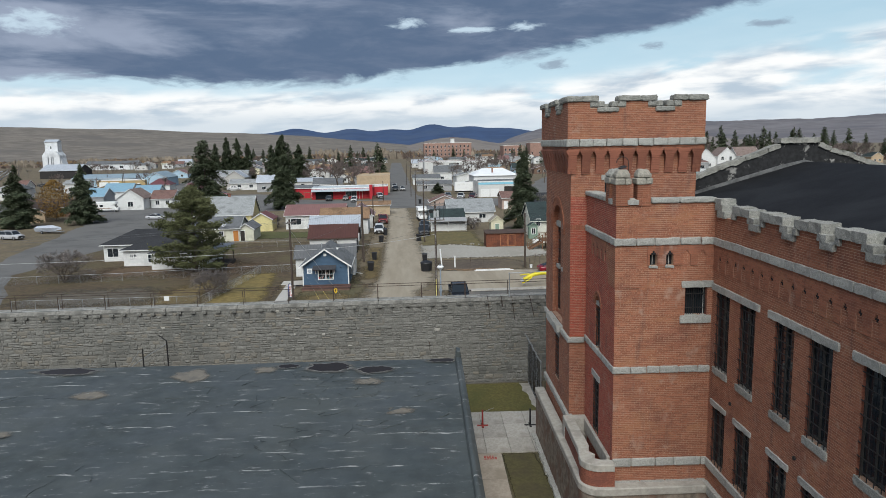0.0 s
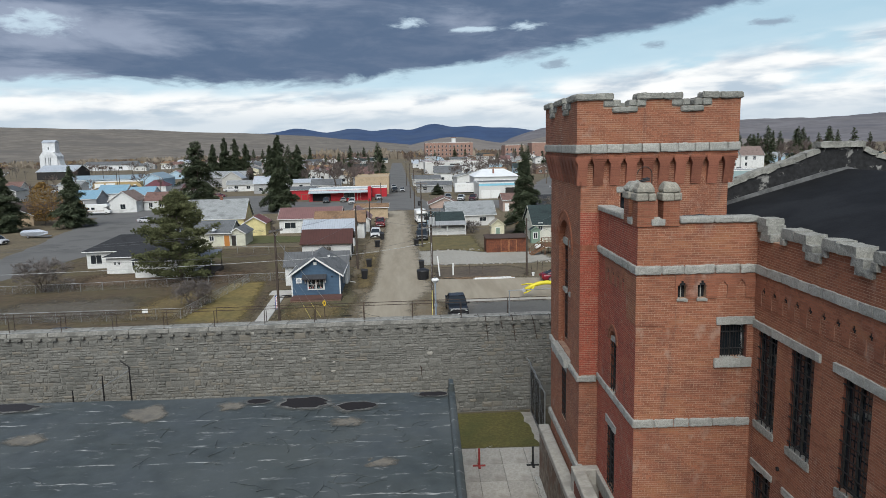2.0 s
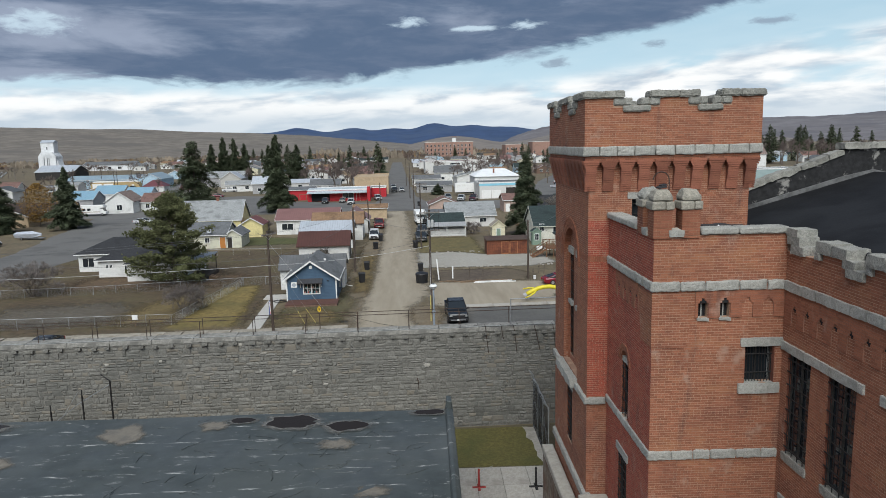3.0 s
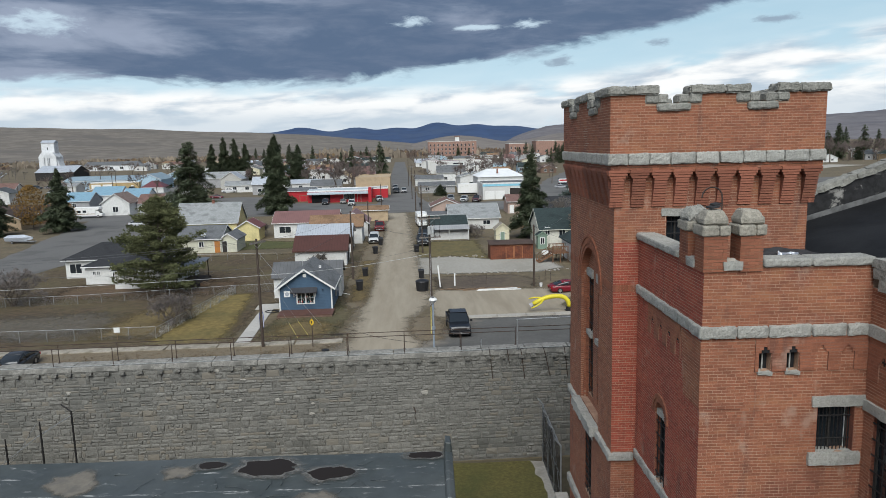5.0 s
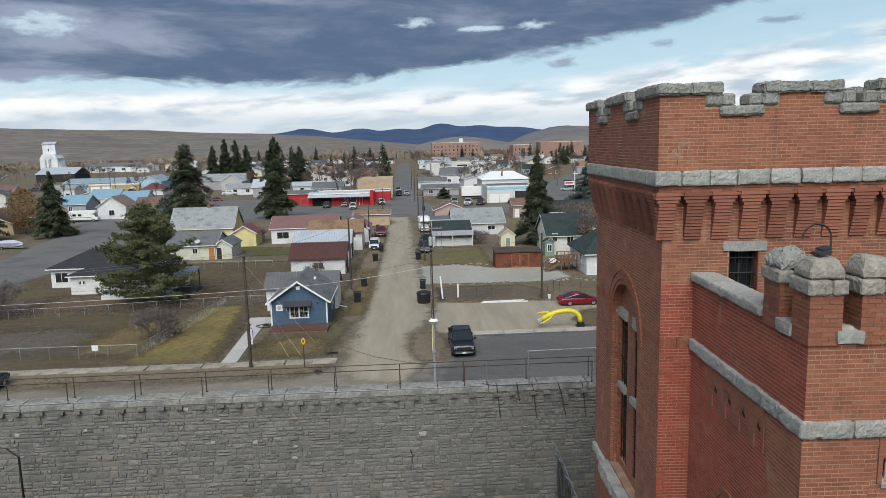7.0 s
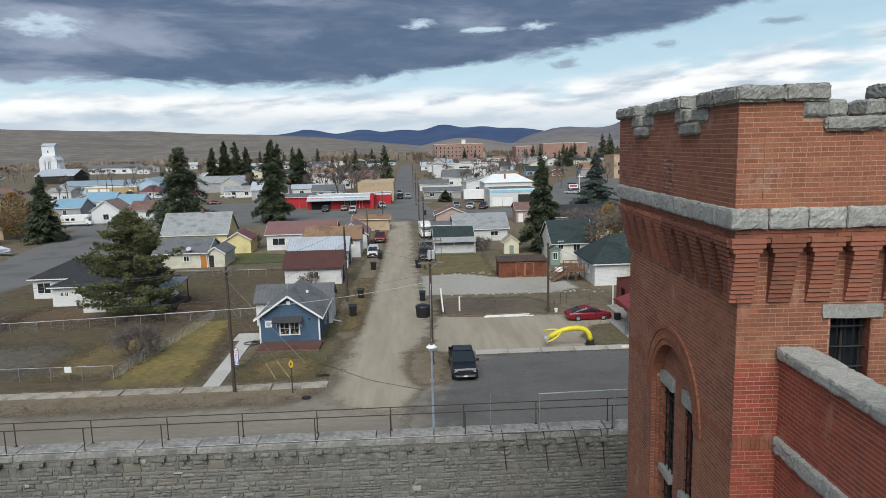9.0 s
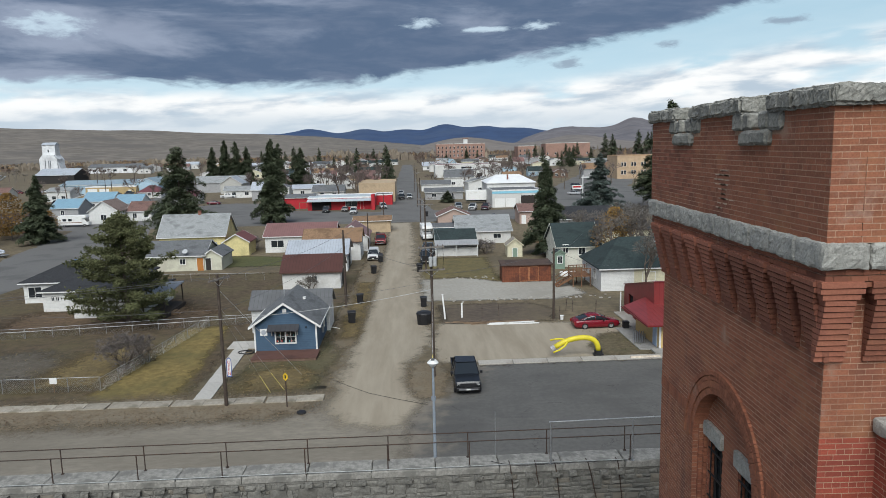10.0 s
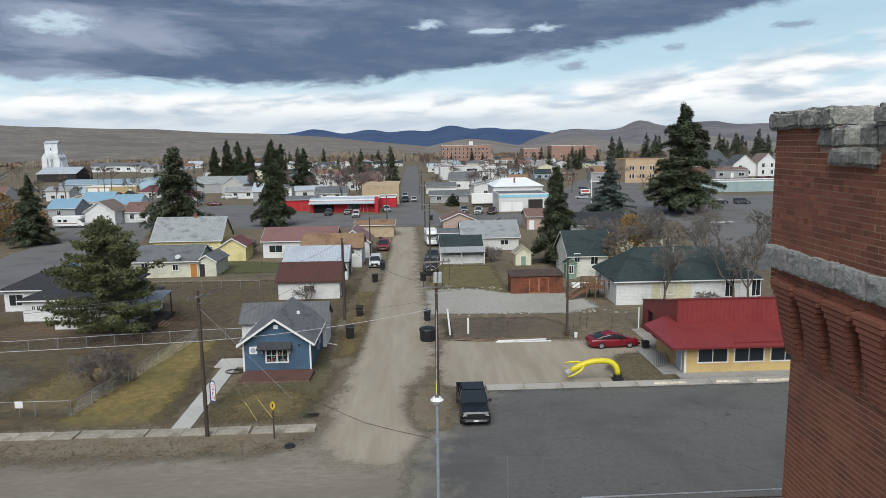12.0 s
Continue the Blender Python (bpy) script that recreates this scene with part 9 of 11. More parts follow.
part("banner", Mesh().prism([(0.02, 0.55), (0.5, 0.45), (0.52, 2.1), (0.42, 2.42), (0.2, 2.44), (0.02, 2.2)], -0.006, 0.006, "y"), paint("flag_blue", (0.05, 0.08, 0.3)), fl, "blue-bordered banner")
part("banner_field", Mesh().prism([(0.08, 0.62), (0.44, 0.54), (0.46, 2.06), (0.38, 2.34), (0.2, 2.36), (0.08, 2.15)], -0.012, -0.007, "y"), WHITE, fl)
RED_INK = paint("red_ink", (0.5, 0.03, 0.05))
for i, ch in enumerate("OPEN"):
    cu = bpy.data.curves.new("letter", "FONT")
    cu.body, cu.size, cu.extrude, cu.align_x = ch, 0.42, 0.004, "CENTER"
    tmp = bpy.data.objects.new("letter", cu)
    me = bpy.data.meshes.new_from_object(tmp)
    bpy.data.objects.remove(tmp)
    me.materials.clear()
    part("letter", me, RED_INK, fl, at=pose(0.27, -0.018, 1.86 - 0.39 * i, 90, 0, 0))
mh = thing("manhole_cover", town(-6.84, 65.25, 0.07) @ Matrix.Scale(0.7, 4), "round black cover lying on the verge", "cover")
part("disc", Mesh().cyl((0, 0, 0), (0, 0, 0.1), 0.5, 0.46, 18), RUBBER, mh)
part("inner_ring", Mesh().cyl((0, 0, 0.1), (0, 0, 0.115), 0.34, n=16), BLACKPL, mh)
fs_ = thing("fence_sign", town(-27.2, 71.6), "blank white notice board on the fence", "sign")
part("board", Mesh().box(-0.28, -0.06, 0.75, 0.28, -0.03, 1.25), WHITE, fs_)
part("stake", Mesh().box(-0.03, -0.03, 0, 0.03, 0.03, 1.2), TIMBER, fs_)
chain_fence(-38.4, 88.3, -20.6, 91.0, 1.1, "galvanised chain-link fence across the lots")
chain_fence(-60, 87.2, -38.4, 88.3, 1.1, "galvanised chain-link fence across the lots")
chain_fence(-44, 71.9, -23.6, 71.6, 1.2, "chain-link fence behind the sidewalk")
chain_fence(-23.6, 71.6, -20.6, 91.0, 1.1, "chain-link fence between the lots")
chain_fence(-20.6, 91.0, -9.5, 91.6, 1.1, "chain-link fence behind the blue house")
chain_fence(-20, 116.5, -44, 118.5, 1.1, "chain-link fence along the back lots", wires=False)
wire_post = thing("bollard_post", town(6.0, 56.6), "thin grey steel post on the asphalt", "post")
part("pole", Mesh().cyl((0, 0, 0.04), (0, 0, 3.05), 0.03, n=6), GALV, wire_post)
part("foot", Mesh().cyl((0, 0, 0.04), (0, 0, 0.09), 0.1, n=8), RUST, wire_post)
# ---- bins, posts, litter of the lots ----
for u, v, a, s in ((-5.3, 90.3, 10, 1.15), (-5.05, 99.5, -5, 1.05), (-4.4, 119, 20, 1.05), (-3.8, 128.9, 5, 1.1), (-3.9, 131.0, 5, 1.0), (2.55, 96.8, 0, 1.05), (2.4, 119.2, 12, 1.1), (-5.6, 160, 0, 1.0), (-6.2, 190.5, 0, 1.2), (5.5, 200, 0, 1.2)):
    wheelie_bin(u, v, a, s)
dm = thing("rubbish_container", town(2.45, 88.9), "round black rubbish container with domed lid", "bin")
part("body", Mesh().cyl((0, 0, 0), (0, 0, 1.15), 0.72, 0.82, 16), BLACKPL, dm)
part("lid", Mesh().cyl((0, 0, 1.15), (0, 0, 1.3), 0.86, 0.78, 16).cyl((0, 0, 1.3), (0, 0, 1.42), 0.78, 0.4, 16), BLACKPL, dm)
for u, v, h, lean in ((4.75, 90.6, 2.7, -0.25), (6.6, 91.0, 1.6, 0.0)):
    t = thing("white_post", town(u, v), "white-painted square post in the lot", "post")
    part("shaft", Mesh().add([(-0.09, -0.09, 0), (0.09, -0.09, 0), (0.09, 0.09, 0), (-0.09, 0.09, 0), (lean - 0.08, -0.08, h), (lean + 0.08, -0.08, h), (lean + 0.08, 0.08, h), (lean - 0.08, 0.08, h)],
                             [(0, 3, 2, 1), (4, 5, 6, 7), (0, 1, 5, 4), (1, 2, 6, 5), (2, 3, 7, 6), (3, 0, 4, 7)]), WHITE, t)
    part("cap", Mesh().box(lean - 0.1, -0.1, h, lean + 0.1, 0.1, h + 0.05), WHITE, t)
rt = random.Random(17)
for u0, u1, v0, n in ((6.3, 9.6, 88.1, 7), (4.6, 7.2, 88.5, 4)):
    t = thing("scrap_timber", town(u0, v0, 0.04), "grey-brown scrap boards and branches lying on the soil", "timber", "scrap timber")
    for i in range(n):
        x, y, ln = rt.uniform(0, 1.2), rt.uniform(-0.4, 0.5), rt.uniform(0.5, 1.0) * (u1 - u0) * 0.8
        part("board", Mesh().box(0, -0.06, 0, ln, 0.06, 0.05), TIMBER, t, at=pose(x, y, 0.04 * i % 0.16, 0, rt.uniform(-1.5, 1.5), rt.uniform(-9, 9)))
lp = thing("timber_stack", town(9.0, 87.6, 0.05, 2), "pale boards and poles stacked on the ground", "timber")
for i in range(6):
    part("board", Mesh().box(0.2 * (i % 3), -0.2 + 0.16 * i, 0.0 + 0.06 * (i % 2), 5.4 - 0.4 * (i % 3), -0.06 + 0.16 * i, 0.1 + 0.06 * (i % 2)), WHITE if i < 3 else TIMBER, lp, at=pose(0, 0, 0, 0, 0, (-2, 1, 3, -1, 2, 0)[i]))
lp = thing("branch_pile", town(5.0, 88.9, 0.04), "pile of old poles and branches", "branches")
rnd = random.Random(44)
for i in range(14):
    part("branch", Mesh().cyl((rnd.uniform(0, 4), rnd.uniform(-0.3, 0.3), 0.06), (rnd.uniform(1.5, 6), rnd.uniform(-0.4, 0.4), rnd.uniform(0.05, 0.25)), 0.05, 0.03, 5), BARK, lp)
for i, (u, v) in enumerate(((8.8, 91.2), (10.6, 91.0), (16.9, 89.0), (18.4, 92.5), (19.0, 92.0), (21.5, 91.5))):
    t = thing("stake", town(u, v), "thin wooden garden stake", "stake", "garden stakes")
    part("shaft", Mesh().cyl((0, 0, 0), (0.05, 0, 1.4), 0.05, n=5), BARK, t)
    part("tie", Mesh().cyl((0.03, 0, 0.9), (0.035, 0, 1.0), 0.065, n=6), RUST, t)
bk = thing("bucket", town(17.1, 88.7, 0.03), "white plastic bucket beside the pole", "bucket")
part("body", Mesh().cyl((0, 0, 0), (0, 0, 0.42), 0.16, 0.19, 12), WHITE, bk)
part("rim", Mesh().cyl((0, 0, 0.42), (0, 0, 0.45), 0.21, n=12), WHITE, bk)
tk = thing("water_tank", town(22.0, 111.5), "white plastic trough behind the shed", "trough")
part("body", Mesh().box(0, 0, 0.1, 2.4, 0.9, 0.75), WHITE, tk, bevel=0.08)
part("stand", Mesh().box(0.2, 0.1, 0, 2.2, 0.8, 0.1), TIMBER, tk)
rp = thing("rubble_edge", town(18.5, 106.0, 0.03), "broken concrete pieces along the drive", "rubble", kind="stuff")
rk = Mesh()
rnd = random.Random(8)
for i in range(90):
    bx = rough_block(rnd.uniform(0.15, 0.4), rnd.uniform(0.12, 0.3), rnd.uniform(0.05, 0.15), i, 0.03, 0.2)
    m_ = pose(rnd.uniform(-13, 7), rnd.choice((rnd.gauss(7.0, 0.5) - 0.2 * i / 90, rnd.gauss(-6.8, 0.4))), 0, 0, 0, rnd.uniform(0, 180))
    placed(bx, m_)
    rk.add(bx.v, bx.f)
part("pieces", rk, CONCRETE, rp, kind="stuff")
sl = thing("ground_cable", town(-7.5, 74.0, 0.05), "thin dark cable lying across the dirt road", "cable")
part("cable", Mesh().tube([(0, 0, 0.02), (1.8, -1.6, 0.02), (3.6, -3.6, 0.02), (5.2, -5.3, 0.02), (7.4, -6.8, 0.02), (9.2, -7.9, 0.03), (9.7, -8.2, 0.02)], 0.013, 5), IRON, sl)
lv = thing("fallen_leaves", TOWN, "brown leaves and litter strewn on the verge", "leaves", kind="stuff")
lm = Mesh()
for i in range(1000):
    u, v = rnd.uniform(-34, -5.5), rnd.gauss(65.6, 0.9)
    if rnd.random() < 0.3:
        u, v = rnd.uniform(-5.8, -4.4), rnd.uniform(70, 110)
    a, s = rnd.uniform(0, 6.28), rnd.uniform(0.03, 0.08)
    c, q = math.cos(a) * s, math.sin(a) * s
    z = 0.085
    lm.add([(u - c, v - q, z), (u + q, v - c, z + 0.03), (u + c, v + q, z + 0.01), (u - q, v + c, z + 0.035)], [(0, 1, 2, 3)])
part("leaf_litter", lm, mat("dead_leaves", (0.15, 0.105, 0.065), var=0.3, rough=0.95, bump=0, island=0.5), lv, kind="stuff")

# ---- inflatable tube figure, blown over ----
td = thing("inflatable_tube", town(17.5, 75.9, 0.13), "yellow inflatable advertising tube bent over by the wind", "inflatable")
part("blower", Mesh().cyl((0, 0, 0), (0, 0, 0.42), 0.34, 0.36, 14).box(-0.42, -0.3, 0, 0.42, 0.3, 0.12), BLACKPL, td, "black fan blower")
YT = mat("yellow_nylon", (0.66, 0.55, 0.03), (0.55, 0.45, 0.03), var=0.08, scale=3, rough=0.5, bump=0.3, bscale=8)
cv = [(0, 0, 0.40), (-0.04, 0, 0.75), (-0.16, 0.02, 1.08), (-0.42, 0.03, 1.36), (-0.8, 0.04, 1.52), (-1.3, 0.06, 1.58), (-1.9, 0.08, 1.54), (-2.5, 0.1, 1.42), (-3.05, 0.08, 1.22), (-3.5, 0.05, 1.0), (-3.85, 0.05, 0.8)]
part("tube", Mesh().tube(cv, 0.235, 14), YT, td, smooth_shade=True)
for s in (-1, 1):
    part("arm", Mesh().tube([(-2.75, 0.18 * s, 1.32), (-3.1, 0.5 * s, 1.2 + 0.18 * s), (-3.6, 0.66 * s, 1.05 + 0.3 * s), (-4.15, 0.7 * s, 0.9 + 0.35 * s)], 0.095, 8, 0.07), YT, td, smooth_shade=True)
part("streamer_end", Mesh().tube([(-3.84, 0.05, 0.81), (-3.98, 0.05, 0.72), (-4.12, 0.05, 0.62)], 0.24, 14, 0.26), mat("grey_streamer", (0.35, 0.34, 0.36), rough=0.7), td)

# ---- vehicles ----
car("pickup", (0.008, 0.009, 0.011), town(5.3, 70.3), "black pickup truck parked at the roadside", "pickup truck")
car("sedan", (0.17, 0.006, 0.015), town(19.8, 85.5, 0, 93), "dark red sedan parked on the gravel")
car("suv", (0.6, 0.6, 0.6), town(-5.1, 132.5), "white estate car parked by the garages")
car("pickup", (0.2, 0.012, 0.012), town(-4.6, 150.5), "red pickup parked by the garages", "pickup truck")
car("pickup", (0.03, 0.033, 0.038), town(3.7, 128.0), "dark grey pickup parked by the alley", "pickup truck")
car("pickup", (0.08, 0.085, 0.09), town(4.2, 136.5), "grey flatbed pickup parked by the alley", "pickup truck")
car("sedan", (0.03, 0.035, 0.04), town(-32.2, 63.5, 0.05, 0), "dark car parked on the dirt road")
car("pickup", (0.03, 0.22, 0.50), town(-51.3, 128.5, 0.02, 100), "bright blue pickup at the kerb", "pickup truck")
for u, v, a, kind, c, lab in ((-23.2, 219, 0, "suv", (0.06, 0.065, 0.07), "grey car before the red shop"), (-18.0, 221, 0, "sedan", (0.3, 0.27, 0.24), "silver car before the red shop"), (-14.8, 212.5, 0, "suv", (0.55, 0.55, 0.55), "white car before the red shop"),
                              (-7.0, 226, 10, "suv", (0.45, 0.46, 0.47), "silver car beside the red shop"), (15.3, 219, 0, "pickup", (0.30, 0.31, 0.32), "silver pickup before the repair garage"), (19.2, 215, -12, "pickup", (0.6, 0.6, 0.6), "white pickup before the repair garage"),
                              (23.0, 214.5, -16, "pickup", (0.07, 0.01, 0.02), "maroon pickup before the repair garage"), (96, 233, 80, "suv", (0.02, 0.022, 0.025), "black car on the far street"), (102.5, 232, 85, "suv", (0.05, 0.055, 0.06), "dark car on the far street"),
                              (-69.5, 290, 90, "pickup", (0.6, 0.6, 0.6), "white pickup beside the side street"), (-66.5, 259, 90, "sedan", (0.10, 0.012, 0.02), "maroon car beside the side street"), (-62.5, 173, 80, "sedan", (0.5, 0.5, 0.52), "white car at the side street"),
                              (-79.0, 138, 70, "suv", (0.45, 0.45, 0.47), "silver car at the side street kerb"), (-90, 243, 80, "van", (0.5, 0.4, 0.36), "pale van beside the houses"), (14.5, 188.5, 90, "sedan", (0.04, 0.042, 0.05), "dark car on the cross street"), (22.3, 188.0, 90, "sedan", (0.03, 0.03, 0.035), "black car on the cross street"),
                              (1.0, 262, 0, "suv", (0.5, 0.5, 0.5), "white car parked on the far street"), (-2.2, 280, 0, "pickup", (0.55, 0.55, 0.55), "white pickup on the far street"), (-1.8, 262, 0, "pickup", (0.02, 0.025, 0.03), "dark jeep on the far street"), (60, 262, 60, "sedan", (0.4, 0.4, 0.42), "silver car on the far street"),
                              (66, 282, 60, "sedan", (0.03, 0.03, 0.04), "dark car on the far street"), (55.5, 224, 85, "sedan", (0.55, 0.56, 0.57), "white car before the motel sign"), (70, 300, 60, "suv", (0.2, 0.2, 0.22), "grey car on the far street"), (-118, 344, 10, "van", (0.6, 0.6, 0.6), "white van in the works yard")):
    car(kind, c, town(u, v, 0.03, a), lab, group="parked cars")
for u, v, a, L in ((-85.0, 198.3, 90, 7.6), (4.4, 156.0, 3, 7.0)):
    t = thing("camper_van", town(u, v, 0.02, a), "white camper van with brown stripe", "camper")
    part("body", Mesh().prism([(-L / 2 + 1.5, 0.5), (L / 2, 0.45), (L / 2, 2.9), (-L / 2 + 0.6, 2.95), (-L / 2 + 0.4, 2.3), (-L / 2 + 1.5, 2.0)], -1.12, 1.12, "x"), WHITE, t, bevel=0.08)
    part("cab", Mesh().prism([(-L / 2, 0.45), (-L / 2 + 1.6, 0.45), (-L / 2 + 1.6, 2.0), (-L / 2 + 0.9, 1.9), (-L / 2 + 0.4, 1.2), (-L / 2, 1.1)], -0.95, 0.95, "x"), WHITE, t, bevel=0.05)
    part("windscreen", Mesh().prism([(-L / 2 + 0.42, 1.22), (-L / 2 + 0.88, 1.86), (-L / 2 + 0.86, 1.88), (-L / 2 + 0.4, 1.24)], -0.85, 0.85, "x"), GLASS, t)
    for y in (0.2, 1.6):
        for s in (-1, 1):
            part("side_window", Mesh().box(s * 1.13 - 0.012, y, 1.5, s * 1.13 + 0.012, y + 0.9, 2.1), GLASS, t)
    for s in (-1, 1):
        part("stripe", Mesh().box(s * 1.13 - 0.008, -L / 2 + 1.6, 1.05, s * 1.13 + 0.008, L / 2 - 0.1, 1.2), paint("camper_brown", (0.2, 0.1, 0.05)), t)
        for y in (-L / 2 + 1.0, L / 2 - 1.6):
            wheel(t, s * 0.95, y, 0.36, 0.24)
bt = thing("covered_boat", town(-76.5, 147.5, 0, 75), "boat on a trailer under a pale cover", "boat")
loft(b_ := Mesh(), [[(-0.1, -3.2, 0.9), (0.1, -3.2, 0.9), (0.1, -3.2, 1.3), (0, -3.2, 1.35), (-0.1, -3.2, 1.3)], [(-0.6, -1.2, 0.5), (0.6, -1.2, 0.5), (1.0, -1.2, 1.3), (0, -1.2, 1.8), (-1.0, -1.2, 1.3)], [(-0.8, 2.6, 0.5), (0.8, 2.6, 0.5), (1.1, 2.6, 1.25), (0, 2.6, 1.6), (-1.1, 2.6, 1.25)]])
part("hull", b_, mat("boat_cover", (0.42, 0.45, 0.5), rough=0.8), bt)
part("trailer", Mesh().box(-0.6, -3.6, 0.4, 0.6, 2.4, 0.5), GALV, bt)
for s in (-1, 1):
    wheel(bt, s * 0.95, 0.8, 0.3, 0.2)

# ---- trees ----
SPR = [spruce_meshes(s, 15, 4.9, 34000, size=0.8, flare=0.7) for s in (1, 2)]
TALL = spruce_meshes(5, 21, 5.6, 44000, droop=0.45, flare=0.62, size=0.78)
BIGR = spruce_meshes(6, 29, 11.6, 82000, droop=0.22, flare=0.6, low=0.1, size=0.85)
BLUE_S = spruce_meshes(7, 15.6, 6.6, 44000, droop=0.2, flare=0.75, size=0.8)
LIMBY = spruce_meshes(8, 19.6, 7.6, 38000, droop=0.4, flare=0.55, low=0.12, size=0.82)
PINE = pine_meshes(9, 12.3, 7.7, 10500)
FAR_S = [spruce_meshes(s, 12, 3.4, 2600, size=1.4, flare=0.7) for s in (11, 12, 13)]
BARE = [bare_meshes(s, 9, 0.48, 7, 1, 0.17, 0.013) for s in (21, 22)]
BUSH = bare_meshes(25, 2.9, 0.55, 6, 11, 0.04, 0.009)
FRUIT = bare_meshes(26, 3.6, 0.6, 6, 3, 0.08)
FARB = [bare_meshes(s, 10, 0.42, 5, 1, 0.2, 0.035) for s in (31, 32)]
TWIG_PALE = mat("pale_grey_twigs", (0.155, 0.135, 0.125), var=0.3, scale=3, rough=0.95, bump=0, island=0.3)
NM = (BARK, NEEDLE)
grow = lambda u, v, s=1.0, a=0, sz=None: town(u, v, -0.02, a) @ Matrix.Diagonal((s, s, sz or s, 1))
tree("pine_tree", PINE, (BARK, NEEDLE_PINE), grow(-30.2, 93.6), "broad dark green pine tree beside the bungalow")
tree("spruce_tree", SPR[0], NM, grow(-77.0, 166.0, 1.0, 40, 0.97), "dark green spruce beside the side street", group="spruces")
tree("spruce_tree", SPR[1], NM, grow(-89.0, 160.0, 1.05, 10, 0.95), "dark green spruce beside the side street", group="spruces")
tree("spruce_tree", TALL, NM, grow(-33.2, 193), "tall dark spruce at the cross street", group="spruces")
tree("spruce_tree", LIMBY, NM, grow(-49.0, 171), "tall ragged spruce with open limbs", group="spruces")
tree("spruce_tree", TALL, NM, grow(23.9, 131.5, 0.82, 80, 0.75), "dark spruce behind the redwood shed", group="spruces")
tree("spruce_tree", BIGR, (BARK, NEEDLE), grow(74, 207), "very large dense spruce towering over the houses", group="spruces")
tree("spruce_tree", BLUE_S, (BARK, NEEDLE_BLUE), grow(52, 200), "blue-grey spruce behind the houses", group="spruces")
tree("spruce_tree", SPR[0], NM, grow(-50, 347, 1.55, 0, 1.27), "broad dark spruce behind the shops", group="spruces")
for u, v, s in ((-87.5, 357, 1.1), (-81.8, 355, 1.07), (-76.5, 354, 0.95), (-91.5, 350, 0.95), (-57, 330, 1.0), (-63, 345, 0.9)):
    tree("spruce_tree", TALL, NM, grow(u, v, s, u * 7), "tall dark spruce in the row beyond the houses", group="spruces")
tree("juniper_bush", SPR[1], (BARK, NEEDLE_BLUE), grow(13.5, 243, 0.62, 0, 0.26), "low spreading blue-green juniper bush", "bush")
for i, (u, v, s, a) in enumerate(((29.6, 98.9, 1.0, 0), (38.0, 99.5, 1.1, 50), (39.5, 99.0, 1.05, 120), (45.0, 101.0, 1.3, 200), (33, 121, 1.0, 20), (40, 126, 1.15, 90), (47, 128, 1.1, 160), (52, 122, 1.0, 210), (57, 131, 1.1, 300), (44, 137, 1.1, 80), (60, 114, 0.95, 30), (30.2, 112.5, 1.25, 15), (33.5, 114.5, 1.2, 75), (35.2, 109.5, 1.05, 130), (29, 119.5, 0.85, 15), (36, 118, 0.9, 65), (43, 120, 1.0, 140), (49, 118, 0.95, 250), (37, 132, 1.15, 310), (53, 137, 1.2, 45), (30, 131, 1.0, 190), (66, 126, 1.1, 100))):
    tree("bare_tree", BARE[i % 2], (BARK, TWIG), grow(u, v, s, a), "leafless grey tree behind the diner", group="bare trees", parts=("trunk", "crown"))
tree("bush", BUSH, (BARK, TWIG_PALE), grow(-24.0, 77.3, 1.32), "grey leafless bush at the fence", "bush", parts=("branching_stem", "crown"))
tree("bush", BUSH, (BARK, TWIG_PALE), grow(-46.0, 88.7, 1.85, 70), "grey leafless bush in the lot", "bush", parts=("branching_stem", "crown"))
tree("bush", BUSH, (BARK, TWIG_RED), grow(-29.0, 147.5, 1.2, 20), "leafless bush beside the yellow house", "bush", parts=("branching_stem", "crown"))
tree("bush", BUSH, (BARK, TWIG_RED), grow(13.9, 134.5, 1.1, 120), "leafless bush behind the lean-to", "bush", parts=("branching_stem", "crown"))
tree("bush", BUSH, (BARK, TWIG_RED), grow(35.0, 99.8, 0.8, 10), "leafless rose bushes along the white wall", "bush", parts=("branching_stem", "crown"))
tree("fruit_tree", FRUIT, (BARK, TWIG), grow(-12.0, 107.2, 0.9), "small leafless fruit tree before the white garage", parts=("trunk", "crown"))


def leaf_cloud(seed, h, r, n, s):
    rnd = random.Random(seed)
    me = Mesh()
    for _ in range(n):
        a, f = rnd.uniform(0, 6.28), rnd.random()
        rr = r * math.sqrt(rnd.random()) * math.sin(math.pi * (0.15 + 0.8 * f)) * (1 + 0.5 * noise.noise(Vector((math.cos(a) * 2, math.sin(a) * 2, f * 4 + seed))))
        c = Vector((rr * math.cos(a), rr * math.sin(a), h * (0.12 + 0.88 * f)))
        d1 = Vector((rnd.gauss(0, 1), rnd.gauss(0, 1), rnd.gauss(0, 1))).normalized() * s * rnd.uniform(0.6, 1.4)
        d2 = d1.orthogonal().normalized() * s * 0.6
        me.add([tuple(c - d1), tuple(c + d2), tuple(c + d1), tuple(c - d2)], [(0, 1, 2, 3)])
    return me.data("leaves")


